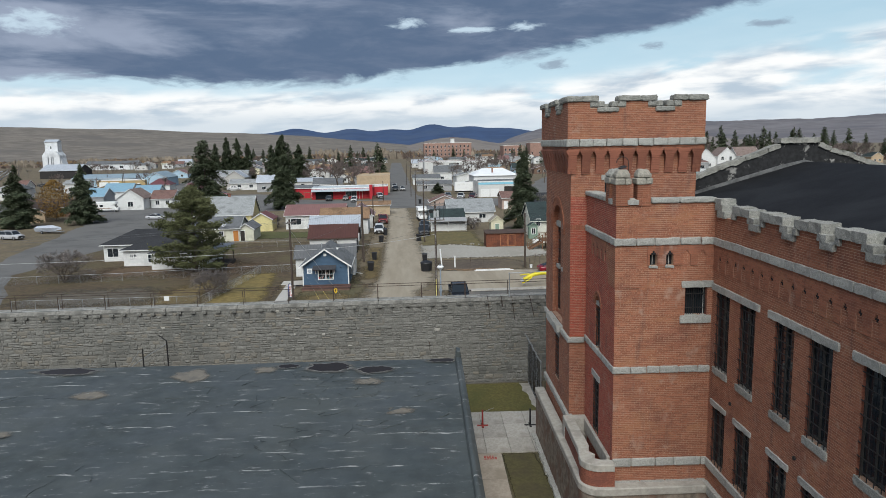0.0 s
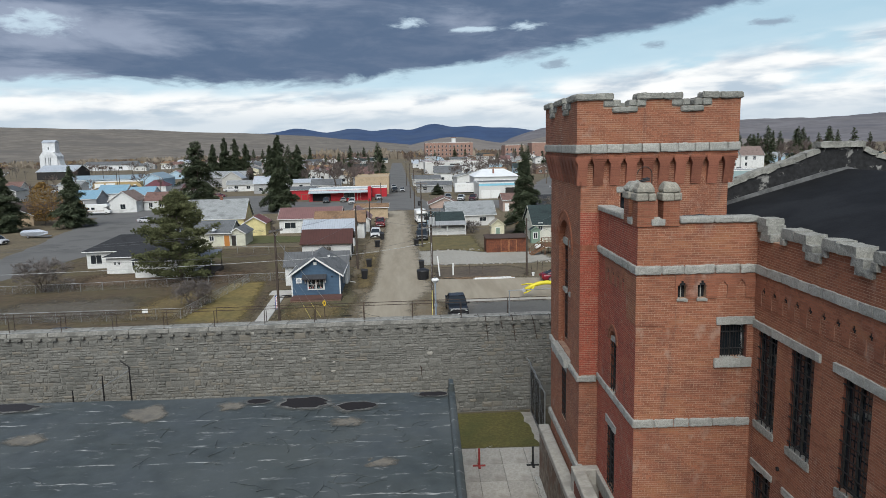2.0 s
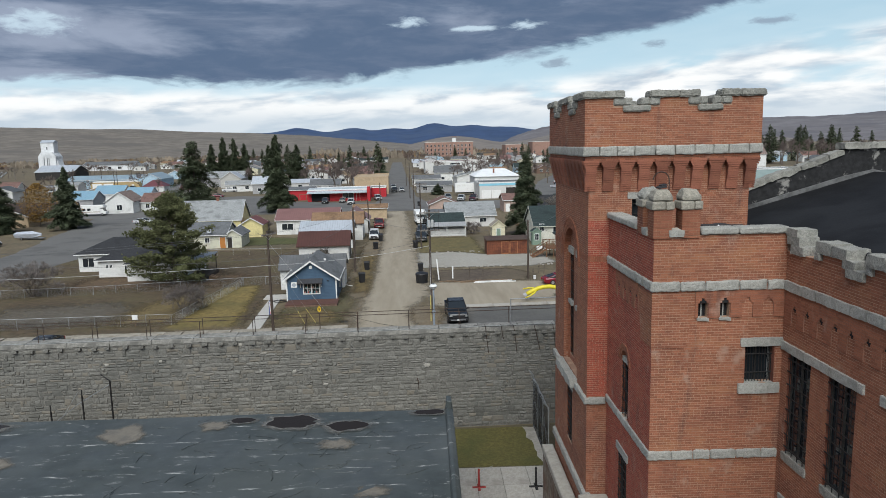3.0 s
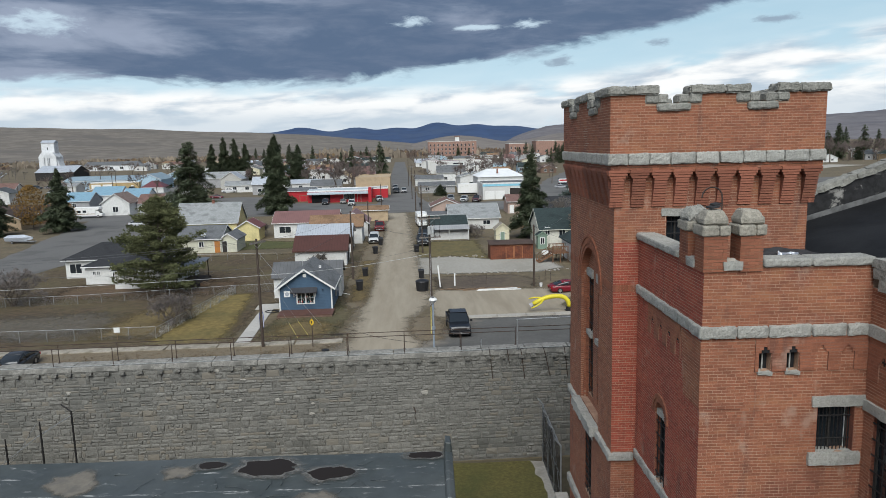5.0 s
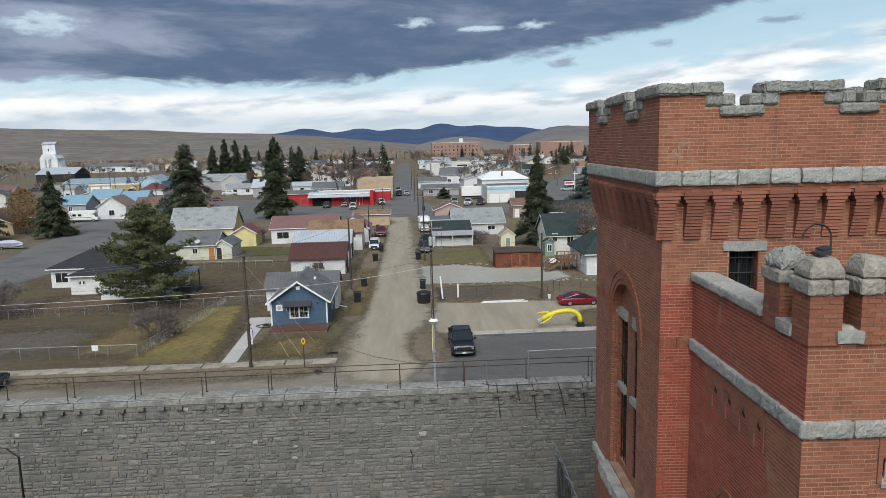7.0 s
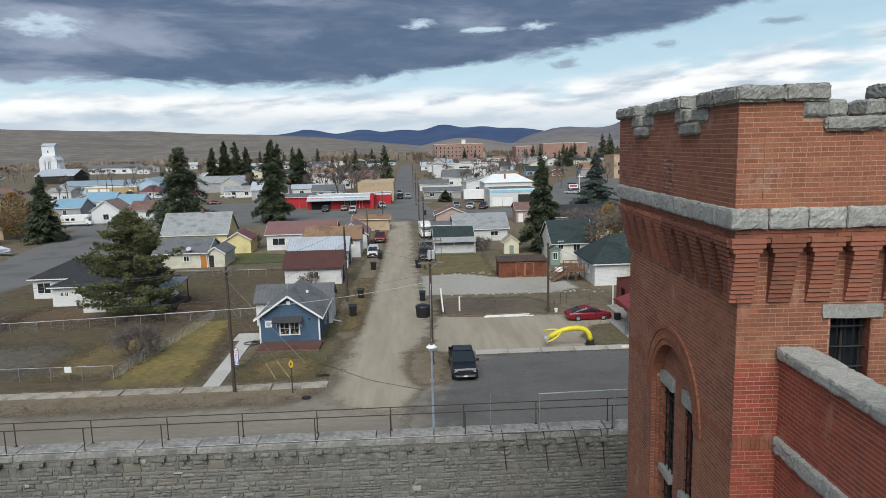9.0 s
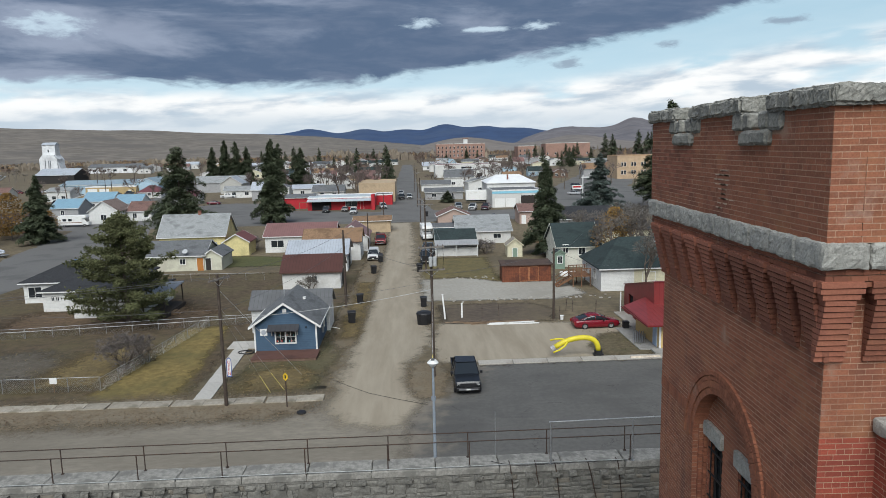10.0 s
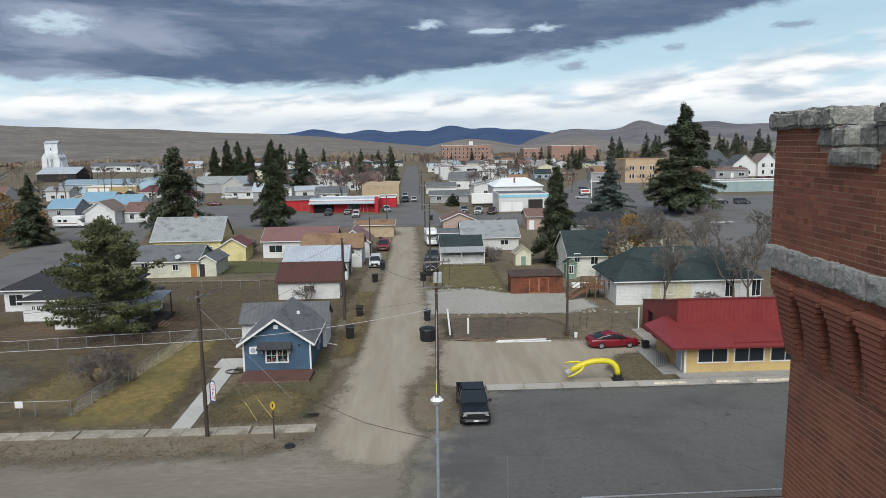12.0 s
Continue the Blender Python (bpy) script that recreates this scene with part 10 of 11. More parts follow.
OCHRE = mat("ochre_leaves", (0.20, 0.115, 0.03), (0.14, 0.085, 0.035), var=0.3, scale=1, rough=0.9, bump=0, island=0.4)
STRAW = mat("straw_leaves", (0.34, 0.27, 0.15), (0.25, 0.19, 0.10), var=0.25, scale=1, rough=0.9, bump=0, island=0.35)
LEAFY = leaf_cloud(3, 6, 2.4, 2600, 0.11)
for u, v, s, mt, lab in ((31.8, 119, 1.5, OCHRE, "ochre autumn tree between the houses"), (-86.5, 172.5, 1.75, OCHRE, "orange-brown willow beside the spruce"), (-82, 180, 0.95, OCHRE, "orange-brown willow beside the spruce"), (33, 250, 0.9, OCHRE, "ochre shrub behind the repair garage"), (24, 330, 1.1, STRAW, "straw-coloured shrub by the white store")):
    t = thing("autumn_tree", grow(u, v, s), lab, "tree", "autumn trees")
    part("stem", BARE[0][0], BARK, t, at=Matrix.Scale(0.5, 4))
    part("leaves", LEAFY, mt, t)

# dry tufts, weeds and leaf litter on the lots and verges
def tufts(name, label, patches, material, seed, size, kind):
    """Countless small clumps: thin blades fanned out from one foot, or flat scraps of litter, thicker where the noise is high."""
    rnd = random.Random(seed)
    me = Mesh()
    for u0, u1, v0, v1, n in patches:
        for _ in range(n):
            u, v = rnd.uniform(u0, u1), rnd.uniform(v0, v1)
            if noise.noise(Vector((u * 0.22, v * 0.22, seed))) + 0.5 * noise.noise(Vector((u * 0.9, v * 0.9, seed))) < rnd.uniform(-0.5, 0.35):
                continue
            for _ in range(5 if kind == "blade" else 3):
                a, r = rnd.uniform(0, 6.283), size * rnd.uniform(0.4, 1.2)
                ca, sa = math.cos(a), math.sin(a)
                if kind == "blade":
                    w = r * 0.22
                    me.add([(u - sa * w, v + ca * w, 0.03), (u + sa * w, v - ca * w, 0.03), (u + ca * r * 0.8, v + sa * r * 0.8, 0.05 + r * rnd.uniform(0.4, 0.9))], [(0, 1, 2)])
                else:
                    x, y = u + rnd.uniform(-0.4, 0.4), v + rnd.uniform(-0.4, 0.4)
                    h = rnd.uniform(0.055, 0.065)
                    me.add([(x - ca * r, y - sa * r, h), (x + sa * r * 0.6, y - ca * r * 0.6, h + 0.02), (x + ca * r, y + sa * r, h), (x - sa * r * 0.5, y + ca * r * 0.5, h + 0.015)], [(0, 1, 2, 3)])
    ob = thing(name, TOWN, label, "grass" if kind == "blade" else "litter", kind="stuff")
    part("clumps", me, material, ob, kind="stuff")


STRAW_BLADE = mat("straw_blades", (0.19, 0.15, 0.085), var=0.2, scale=3, rough=0.95, bump=0, island=0.35)
WEED = mat("dull_weeds", (0.118, 0.104, 0.050), var=0.25, scale=3, rough=0.95, bump=0, island=0.35)
LITTER = mat("leaf_litter", (0.165, 0.122, 0.076), var=0.3, scale=3, rough=0.95, bump=0, island=0.45)
tufts("dry_grass_tufts", "sparse straw-coloured grass tufts on the bare lots", ((-54, -24.5, 69, 122, 3600), (-13.4, -6, 69.2, 79, 300), (-7.0, -4.6, 80, 176, 700), (2.6, 4.2, 76, 126, 260)), STRAW_BLADE, 3, 0.12, "blade")
tufts("weed_tufts", "low dull green weeds on the lots", ((-54, -24.5, 69, 122, 1000), (-13.4, -6, 69.2, 79, 200), (-7.0, -4.6, 80, 176, 350), (17.8, 22.6, 76, 84, 160)), WEED, 8, 0.13, "blade")
tufts("leaf_litter", "brown leaf litter and clods along the verge", ((-52, -6.2, 63.8, 67.2, 350), (-54, -24.5, 69, 100, 350), (-13.4, -6, 69.2, 79, 150), (1.6, 4, 67, 76, 160), (-7.0, -4.4, 80, 150, 420)), LITTER, 5, 0.065, "flat")

# ---- far part of the town ----
RED_WALL = mat("red_shop_paint", (0.42, 0.018, 0.028), (0.36, 0.018, 0.025), var=0.06, scale=2, rough=0.6)
BRICKFAR = mat("orange_brick_far", (0.31, 0.19, 0.15), (0.25, 0.155, 0.125), var=0.12, scale=0.8, big=0.1, rough=0.9, bump=0)
rs = house("red_shop", "low red shop with grey metal roof and white trim", -38.0, 233.5, 9.5, 10, 3.4, 0.8, RED_WALL, R_GREY, trim=TRIM, doors=((8.2, 1.2, 2.4),), category="shop")
rs = house("red_shop", "low red shop with open bays and pale sloping roof", -29.5, 226.0, 20.0, 14, 3.6, 0.5, RED_WALL, R_WHITE, flat=True, category="shop", windows=((13.0, 1.0, 3.4, 1.7),), doors=((16.2, 1.0, 2.4, "-y", RED_WALL),))
part("open_bay", Mesh().box(1.2, -0.04, 0.05, 7.0, 0.0, 2.7), DARK, rs, "dark open shop bay")
part("canopy", Mesh().prism([(-2.4, 2.7), (3.5, 4.1), (3.5, 4.2), (-2.4, 2.82)], 0.0, 19.8, "x"), metal_roof("pale_canopy", (0.42, 0.47, 0.50)), rs, "pale blue-grey sheet canopy")
part("end_pier", Mesh().box(19.2, -3.2, 0, 20.2, 0.2, 4.6), RED_WALL, rs)
fr = thing("swing_set", town(-32.5, 229.5), "small tan timber swing frame on the forecourt", "swing")
for x in (0, 2.2):
    part("leg", Mesh().cyl((x, -0.5, 0), (x, 0, 2.2), 0.08, n=5).cyl((x, 0.5, 0), (x, 0, 2.2), 0.08, n=5), TIMBER, fr)
part("beam", Mesh().cyl((-0.2, 0, 2.2), (2.4, 0, 2.2), 0.08, n=5), TIMBER, fr)
house("tan_store", "large tan sheet-metal store building", -16.0, 252.0, 12.2, 26, 6.2, 0.3, W_TAN, W_TAN, flat=True, category="store", trim=W_TAN)
house("red_annex", "red annex beside the tan store", -10.0, 240.0, 5.5, 9, 3.2, 0.3, RED_WALL, R_GREY, flat=True, category="shop")
wg = house("repair_garage", "white repair garage with pale blue band and service doors", 25.5, 220.0, 14.5, 16, 4.9, 0.5, STUCCO, R_GREY, flat=True, category="garage", doors=((2.2, 2.8, 2.6, "-y", WHITE), (5.4, 2.8, 2.6, "-y", WHITE), (10.6, 4.2, 3.4, "-y", MATS["dark_door"])))
part("blue_band", Mesh().box(-0.08, -0.09, 4.1, 14.58, -0.055, 4.75), paint("pale_cyan_band", (0.25, 0.55, 0.68)), wg, "pale blue painted band")
house("quonset", "white barrel-roofed building behind the repair garage", 26.0, 238.0, 15.5, 16, 6.2, 2.2, STUCCO, mat("white_coated_roof", (0.78, 0.79, 0.79), (0.7, 0.71, 0.71), var=0.04, scale=1, rough=0.5, bump=0.05), hip=0.5, category="store", chimney=(7, 3, 8.6))
tr = thing("box_trailer", town(19.0, 236.0), "white box trailer parked by the garage", "trailer")
part("body", Mesh().box(0, 0, 1.1, 9.5, 2.5, 4.2), WHITE, tr, bevel=0.05)
part("chassis", Mesh().box(0.2, 0.6, 0.7, 9.3, 1.9, 1.1), IRON, tr)
for x in (6.6, 7.8):
    part("wheel", Mesh().cyl((x, 0.1, 0.5), (x, 0.4, 0.5), 0.5, n=12), RUBBER, tr)
house("white_store", "white flat-roofed store with two windows", 21.0, 346.0, 21.0, 18, 6.4, 0.4, STUCCO, R_GREY, flat=True, category="store", windows=((4.5, 2.0, 2.2, 3.0), (13.5, 2.0, 2.2, 3.0)))
house("white_store", "long white flat-roofed store", 16.0, 415.0, 38.0, 25, 7.0, 0.4, STUCCO, R_MAUVE, flat=True, category="store", windows=((18, 3, 6, 3),))
house("grey_house", "grey low house beside the alley", 6.5, 255.0, 13.0, 9, 2.6, 1.2, W_GREY, R_GREY, windows=((3, 1, 1.5, 1.1), (9, 1, 1.5, 1.1)))
house("white_house", "pale house with sheet roof beside the alley", 6.0, 300.0, 12.0, 9, 2.8, 1.4, W_WHITE, R_GREY)
for u, v, w, d, h, lab in ((172, 880, 56, 30, 17.5, "large orange brick block downtown"), (36, 900, 62, 30, 19.5, "orange brick downtown building with a white tower"), (128, 820, 22, 30, 15, "old brick block downtown")):
    t = house("downtown_block", lab, u, v, w, d, h, 0.5, BRICKFAR, R_GREY, flat=True, category="building")
    for i in range(int(w / 5)):
        for z in (3.5, 8.5, 13.5):
            if z + 3 < h - 1 and not (u == 172 and (z > 4 or i % 2)):
                add_window(t, 2.5 + 5 * i, 0, z, 1.6, 2.6, "-y", cross=False)
tt = thing("clock_tower", town(74, 912, 19.5), "small white belfry on the brick building", "tower")
part("shaft", Mesh().box(-2.5, -2.5, 0, 2.5, 2.5, 6), WHITE, tt)
part("roof", Mesh().box(-3.4, -3.4, 6, 3.4, 3.4, 6.8), paint("belfry_brown", (0.25, 0.13, 0.1)), tt)
yb = house("yellow_brick_block", "two-storey yellow brick building with arched windows", 104, 356, 32, 18, 11.2, 0.4, mat("yellow_brick_far", (0.46, 0.335, 0.22), (0.40, 0.29, 0.19), var=0.1, scale=0.9, rough=0.9), R_GREY, flat=True, category="building", trim=paint("tan_cornice", (0.42, 0.27, 0.15)))
for i in range(6):
    for z in (2.2, 6.2):
        for s in (-0.7, 0.7):
            add_window(yb, 3.2 + 5.0 * i + s, 0, z, 0.95, 1.9, "-y", cross=False)
# works yard and grain elevator on the far left
el = thing("grain_elevator", town(-249, 500) @ Matrix.Scale(1.13, 4), "tall white wooden grain elevator with stepped headhouse", "grain elevator")
WB = mat("white_boards_far", (0.66, 0.67, 0.68), (0.5, 0.51, 0.52), var=0.07, scale=0.6, big=0.2, rough=0.8, bump=0)
part("body", Mesh().prism([(0, 0), (10.5, 0), (10.5, 13.2), (8.4, 15.8), (1.9, 15.8), (0, 13.2)], 0, 9, "y"), WB, el)
part("headhouse", Mesh().box(1.3, 2, 15.0, 8.9, 7.5, 21.6), WB, el)
part("head_roof", Mesh().prism([(1.6, 21.6), (4.7, 23.2), (7.9, 21.6)], 1.0, 9.2, "x"), R_WHITE, el)
part("lean_to", Mesh().prism([(10.5, 0), (14.2, 0), (10.5, 11.4)], 1, 8, "y"), WB, el)
part("window", Mesh().box(4.6, 1.93, 17.4, 5.2, 2, 18.9), GLASS, el)
for x in (3.2, 5.1, 6.1):
    part("chute", Mesh().cyl((x, -0.25, 0.5), (x + 0.4, -0.25, 12.5), 0.2, n=6), GALV, el)
house("storage_shed", "dark open shed with wide pale metal roof", -233, 462, 24, 22, 5.2, 3.8, mat("tarred_boards", (0.03, 0.028, 0.027), rough=0.9), R_WHITE, category="shed")
cv2 = thing("conveyor", town(-262, 452), "pile of angled pale conveyor frames", "conveyor")
rnd = random.Random(61)
for i in range(11):
    x = rnd.uniform(-16, 16)
    part("conveyor_arm", Mesh().cyl((x, rnd.uniform(-5, 5), 0.4), (x + rnd.uniform(6, 14), rnd.uniform(-5, 5), rnd.uniform(4, 10)), 0.5, n=5), GALV, cv2)
house("long_shed", "long white shed with grey roof", -288, 655, 46, 18, 5, 3, WB, R_GREY, category="shed", windows=tuple((6 + 9 * i, 1.5, 3, 2) for i in range(4)))
house("blue_works", "long pale blue metal works building", -157, 338, 37, 16, 4.2, 1.8, W_LBLUE, metal_roof("faded_blue_roof", (0.25, 0.33, 0.38)), category="works")
house("blue_works", "pale blue gabled end bay of the works", -121, 330, 11, 18, 4.4, 2.6, W_LBLUE, MATS["faded_blue_roof"], axis="v", category="works")
house("works_office", "low tan office with white roller doors", -141, 327.5, 22, 6, 3.6, 0.3, mat("tan_wall", (0.42, 0.31, 0.15), (0.36, 0.27, 0.14), rough=0.8), R_WHITE, flat=True, category="office", doors=((3, 4.0, 2.8, "-y", WHITE), (8, 4.0, 2.8, "-y", WHITE), (19, 1.0, 2.2, "-y", TRIM)))
house("motel_wing", "low house with bright blue metal roof", -105.7, 248, 9.5, 9, 3.0, 2.6, W_WHITE, R_BLUE, category="house", windows=((3, 1, 1.6, 1.2), (7, 1, 1.6, 1.2)))
house("motel_wing", "white porch house with bright blue metal roof", -91.5, 238, 8.0, 9, 2.8, 2.4, W_WHITE, R_BLUE, category="house", windows=tuple((1.3 + 1.35 * i, 0.8, 0.9, 1.6) for i in range(5)))
house("blue_roof_house", "grey gabled house with blue metal roof", -102.6, 222, 7.5, 9, 3.0, 2.3, W_GREY, R_BLUE, windows=((3, 1, 1, 1.3),))
house("white_house", "white gabled house with brown shingle roof", -83.5, 203, 7.6, 9, 3.4, 2.6, W_WHITE, shingle("tan_brown_shingle", (0.20, 0.15, 0.13)), axis="v", windows=((3.8, 1.0, 1.4, 1.4),))
house("white_house", "white house with brown hipped porch roof", -75.6, 208, 6.5, 9, 2.8, 2.2, W_WHITE, MATS["brown_shingle"], windows=((2, 1, 1, 1.2), (5, 1, 1, 1.2)))
house("brown_house", "low brown-roofed house behind the spruces", -104, 186, 15, 9, 2.7, 1.7, W_BROWN, shingle("dark_brown_shingle", (0.06, 0.042, 0.035)))
house("brown_house", "tan cabin with brown shingle roof", -98, 172, 9, 8, 2.6, 1.8, W_TAN, MATS["dark_brown_shingle"], axis="v")
house("maroon_house", "little house with maroon mansard roof", -109, 303, 9, 8, 2.4, 2.4, W_WHITE, metal_roof("dull_maroon", (0.14, 0.05, 0.055)), hip=0.8, windows=((4.5, 1, 1, 1),))
house("grey_barn", "pale grey gabled barn with sheet roof", -94, 328, 22, 10, 4.4, 2.6, W_GREY, R_PALE, category="barn")
house("grey_barn", "pale gabled end of the barn", -80, 318, 9, 10, 4.2, 3.0, mat("pale_board", (0.42, 0.41, 0.38), rough=0.8), R_WHITE, axis="v", category="barn")
house("white_cottage", "white cottage beside the side street", -81, 262, 8, 8, 2.9, 1.6, STUCCO, MATS["dull_maroon"])
# beyond the diner, to the right
house("teal_warehouse", "long low teal-grey store beside the far street", 108, 283, 62, 14, 4.0, 0.4, mat("teal_panel", (0.28, 0.36, 0.36), (0.24, 0.31, 0.31), var=0.05, scale=1, rough=0.7), R_PALE, flat=True, category="store")
house("grey_shop", "grey shop with red-brown roof edge", 163, 388, 18, 12, 4.2, 1.0, W_GREY, MATS["brown_shingle"], category="shop", doors=((9, 1.4, 2.6),), windows=((3, 1, 2, 1.8), (14, 1, 3, 1.6)))
house("old_house", "white gabled house with dark slate roof", 179, 402, 13, 12, 6.4, 5.4, W_WHITE, R_SLATE, axis="v", windows=((4, 4.2, 1.6, 1.8), (9, 1.2, 1.6, 1.8)))
house("old_house", "white gabled house with tan roof", 192, 400, 11, 12, 7.4, 5.0, W_WHITE, MATS["tan_brown_shingle"], axis="v", windows=((3, 5.0, 1.4, 2.0), (8, 5.0, 1.4, 2.0), (3, 1.2, 1.4, 2.0), (8, 1.2, 1.4, 2.0)))
house("old_house", "white two-storey house with tan roof", 203, 398, 14, 12, 7.5, 5.0, W_WHITE, MATS["tan_brown_shingle"], windows=((3, 4.8, 1.4, 2.0), (8, 4.8, 1.4, 2.0), (3, 1.2, 1.4, 2.0)))
house("dark_hall", "wide hall with dark sweeping roof", 158, 430, 34, 20, 5.0, 9.0, W_BROWN, R_SLATE, category="hall", hip=0.5)
house("dark_house", "house with black roof behind the blue spruce", 33, 139, 11, 9, 3.0, 2.0, W_CREAM, R_DARK, trim=BLACKPL)
house("dark_house", "low house with black roof on the far street", 30, 158, 14, 10, 3.0, 2.0, W_GREY, R_DARK)
sgn = thing("pole_sign", town(57, 238), "white pole sign with blank red and white board", "sign")
part("pole", Mesh().cyl((0, 0, 0), (0, 0, 8.2), 0.14, n=8), WHITE, sgn)
part("board", Mesh().box(-3.4, -0.2, 3.6, -0.4, 0.2, 4.9), WHITE, sgn)
part("red_bar", Mesh().box(-3.2, -0.22, 4.1, -0.7, -0.205, 4.6), RED_WALL, sgn)
part("arm", Mesh().box(-0.5, -0.15, 7.2, 2.6, 0.15, 7.5), WHITE, sgn)
# street crossing
cw = thing("crosswalk", town(71.2, 182.6, 0.05, 4), "worn white stripes of a street crossing", "crosswalk")
for i in range(8):
    part("stripe", Mesh().box(0.85 * i, 0, 0, 0.85 * i + 0.45, 2.6, 0.006), WHITE, cw)
# streets on the right
sheet("far_street", [(48, 214), (140, 214), (400, 330), (420, 372), (120, 262), (92, 300), (150, 460), (300, 900), (270, 900), (120, 470), (66, 320), (44, 240)], 0.022, ASPHALT, "grey asphalt streets and forecourts", "road", 0.8, seed=41, step=8)
sheet("far_street", [(46, 122), (62, 122), (92, 187), (66, 187), (50, 140)], 0.028, ASPHALT, "grey asphalt street beside the bare trees", "road", 0.5, seed=43, step=5)
sheet("far_street", [(120, 296), (260, 380), (250, 396), (120, 345), (100, 320)], 0.03, CONCRETE, "pale concrete forecourt", "road", 0.8, seed=42, step=8)

# fill of small houses, trees and parked cars, thinning towards the valley
rnd = random.Random(77)
walls = (W_WHITE, W_GREY, W_CREAM, W_TAN, W_LBLUE, W_BROWN, W_WHITE, STUCCO)
roofs = (R_GREY, R_PALE, R_SLATE, R_WHITE, R_MAUVE, MATS["brown_shingle"], R_GREEN, R_TAN)
names = ("white", "grey", "cream", "tan", "pale blue", "brown", "white", "white stucco")
rn = ("grey", "pale grey", "slate", "white metal", "mauve", "brown", "dark green", "tan")
placed_at = []


def free(u, v, r):
    if abs(u + 1) < 9 + r * 0.4 or any(abs(u - a) < (r + q) * 0.6 and abs(v - b) < (r + q) * 0.6 for a, b, q in placed_at):
        return False
    return True


for u0, u1, v0, v1, n in ((-60, -12, 270, 420, 22), (10, 60, 270, 330, 4), (-150, -20, 420, 760, 46), (12, 140, 430, 780, 36), (-330, -280, 400, 560, 3), (170, 330, 420, 620, 20), (-75, -60, 285, 340, 3), (-180, -110, 230, 300, 8), (60, 110, 380, 440, 5), (-40, -8, 430, 800, 14), (8, 60, 430, 800, 16), (-260, -120, 560, 800, 14), (240, 420, 470, 760, 18)):
    for _ in range(n):
        u, v = rnd.uniform(u0, u1), rnd.uniform(v0, v1)
        w, d = rnd.uniform(8, 15), rnd.uniform(7, 11)
        if not free(u + w / 2, v + d / 2, w):
            continue
        placed_at.append((u + w / 2, v + d / 2, w))
        a, b = rnd.randrange(8), rnd.randrange(8)
        house("far_house", names[a] + " house with " + rn[b] + " roof among bare trees", u, v, w, d, rnd.uniform(2.6, 4.6), rnd.uniform(1.2, 3.0), walls[a], roofs[b], axis=rnd.choice("uv"), group="far houses",
              windows=((w * 0.3, 1.0, 1.4, 1.2), (w * 0.7, 1.0, 1.4, 1.2)), turn=rnd.choice((0, 0, 0, 8)))
far_bare = []
for u0, u1, v0, v1, n, kind in ((-60, -9, 290, 460, 60, "b"), (22, 75, 290, 420, 22, "b"), (-30, -9, 262, 330, 12, "b"), (-45, -8, 330, 520, 6, "s"), (-170, -20, 430, 900, 75, "b"), (-160, -20, 480, 900, 14, "s"), (8, 60, 270, 420, 10, "b"), (10, 150, 450, 900, 60, "b"), (10, 160, 480, 950, 14, "s"),
                                (60, 130, 300, 420, 10, "b"), (110, 330, 430, 640, 70, "b"), (120, 360, 440, 700, 34, "s"), (210, 620, 420, 900, 110, "b"), (220, 600, 430, 800, 34, "s"), (-40, 40, 500, 900, 30, "b"), (-300, -100, 420, 560, 25, "b"), (195, 330, 410, 500, 36, "b"), (195, 330, 420, 520, 16, "s"), (-330, -170, 380, 620, 22, "b"), (-140, -90, 270, 330, 6, "b"), (-330, -150, 560, 760, 30, "b")):
    for _ in range(n):
        u, v = rnd.uniform(u0, u1), rnd.uniform(v0, v1)
        if abs(u + 1) < 8:
            continue
        if kind == "s":
            tree("spruce_tree", rnd.choice(FAR_S), NM, grow(u, v, rnd.uniform(0.8, 1.7) * (1.35 if u > 150 else 1.0), rnd.uniform(0, 360)), "dark far-off spruce between the houses", group="far spruces")
        elif v > 520 or u > 330 or u < -200:
            far_bare.append((u, v, rnd.uniform(0.7, 1.3) * (1.5 if u > 150 else 1.0), rnd.uniform(0, 6.28), rnd.random()))
        else:
            tree("bare_tree", rnd.choice(FARB), (BARK, rnd.choice((TWIG, TWIG_RED))), grow(u, v, rnd.uniform(0.85, 1.5) * (1.4 if u > 150 else 1.0), rnd.uniform(0, 360)), "leafless far-off tree between the houses", group="far bare trees", parts=("trunk", "crown"))
LOWB = bare_meshes(33, 10, 0.45, 4, 1, 0.2, 0.06)
grove = thing("distant_trees", TOWN, "leafless brown trees scattered through the far town", "trees", kind="stuff")
for k, mt in ((0, TWIG), (1, TWIG_RED)):
    gr = Mesh()
    for u, v, s, a, pick in far_bare:
        if (pick > 0.5) == bool(k):
            c, q = math.cos(a) * s, math.sin(a) * s
            for me in LOWB:
                base = len(gr.v)
                gr.v.extend((u + p.co.x * c - p.co.y * q, v + p.co.x * q + p.co.y * c, p.co.z * s) for p in me.vertices)
                gr.f.extend(tuple(i + base for i in f.vertices) for f in me.polygons)
    part("distant_crowns", gr, mt, grove, kind="stuff")
cars_c = ((0.5, 0.5, 0.5), (0.05, 0.055, 0.06), (0.3, 0.3, 0.32), (0.15, 0.012, 0.015))
for u0, v0, n, du, dv in ((-52, 330, 9, 4.4, 1.5), (-30, 268, 5, 4.5, 0.5), (-150, 312, 9, 4.2, 1.6), (-190, 352, 8, 5, 3), (150, 345, 6, 7, 4), (-128, 276, 5, 4.6, 1.0)):
    for i in range(n):
        car(rnd.choice(("sedan", "suv", "pickup")), rnd.choice(cars_c), town(u0 + du * i, v0 + dv * i, 0.02, rnd.uniform(-6, 6) + 90 * (dv > 2)), "car parked in a far-off row", group="far cars")

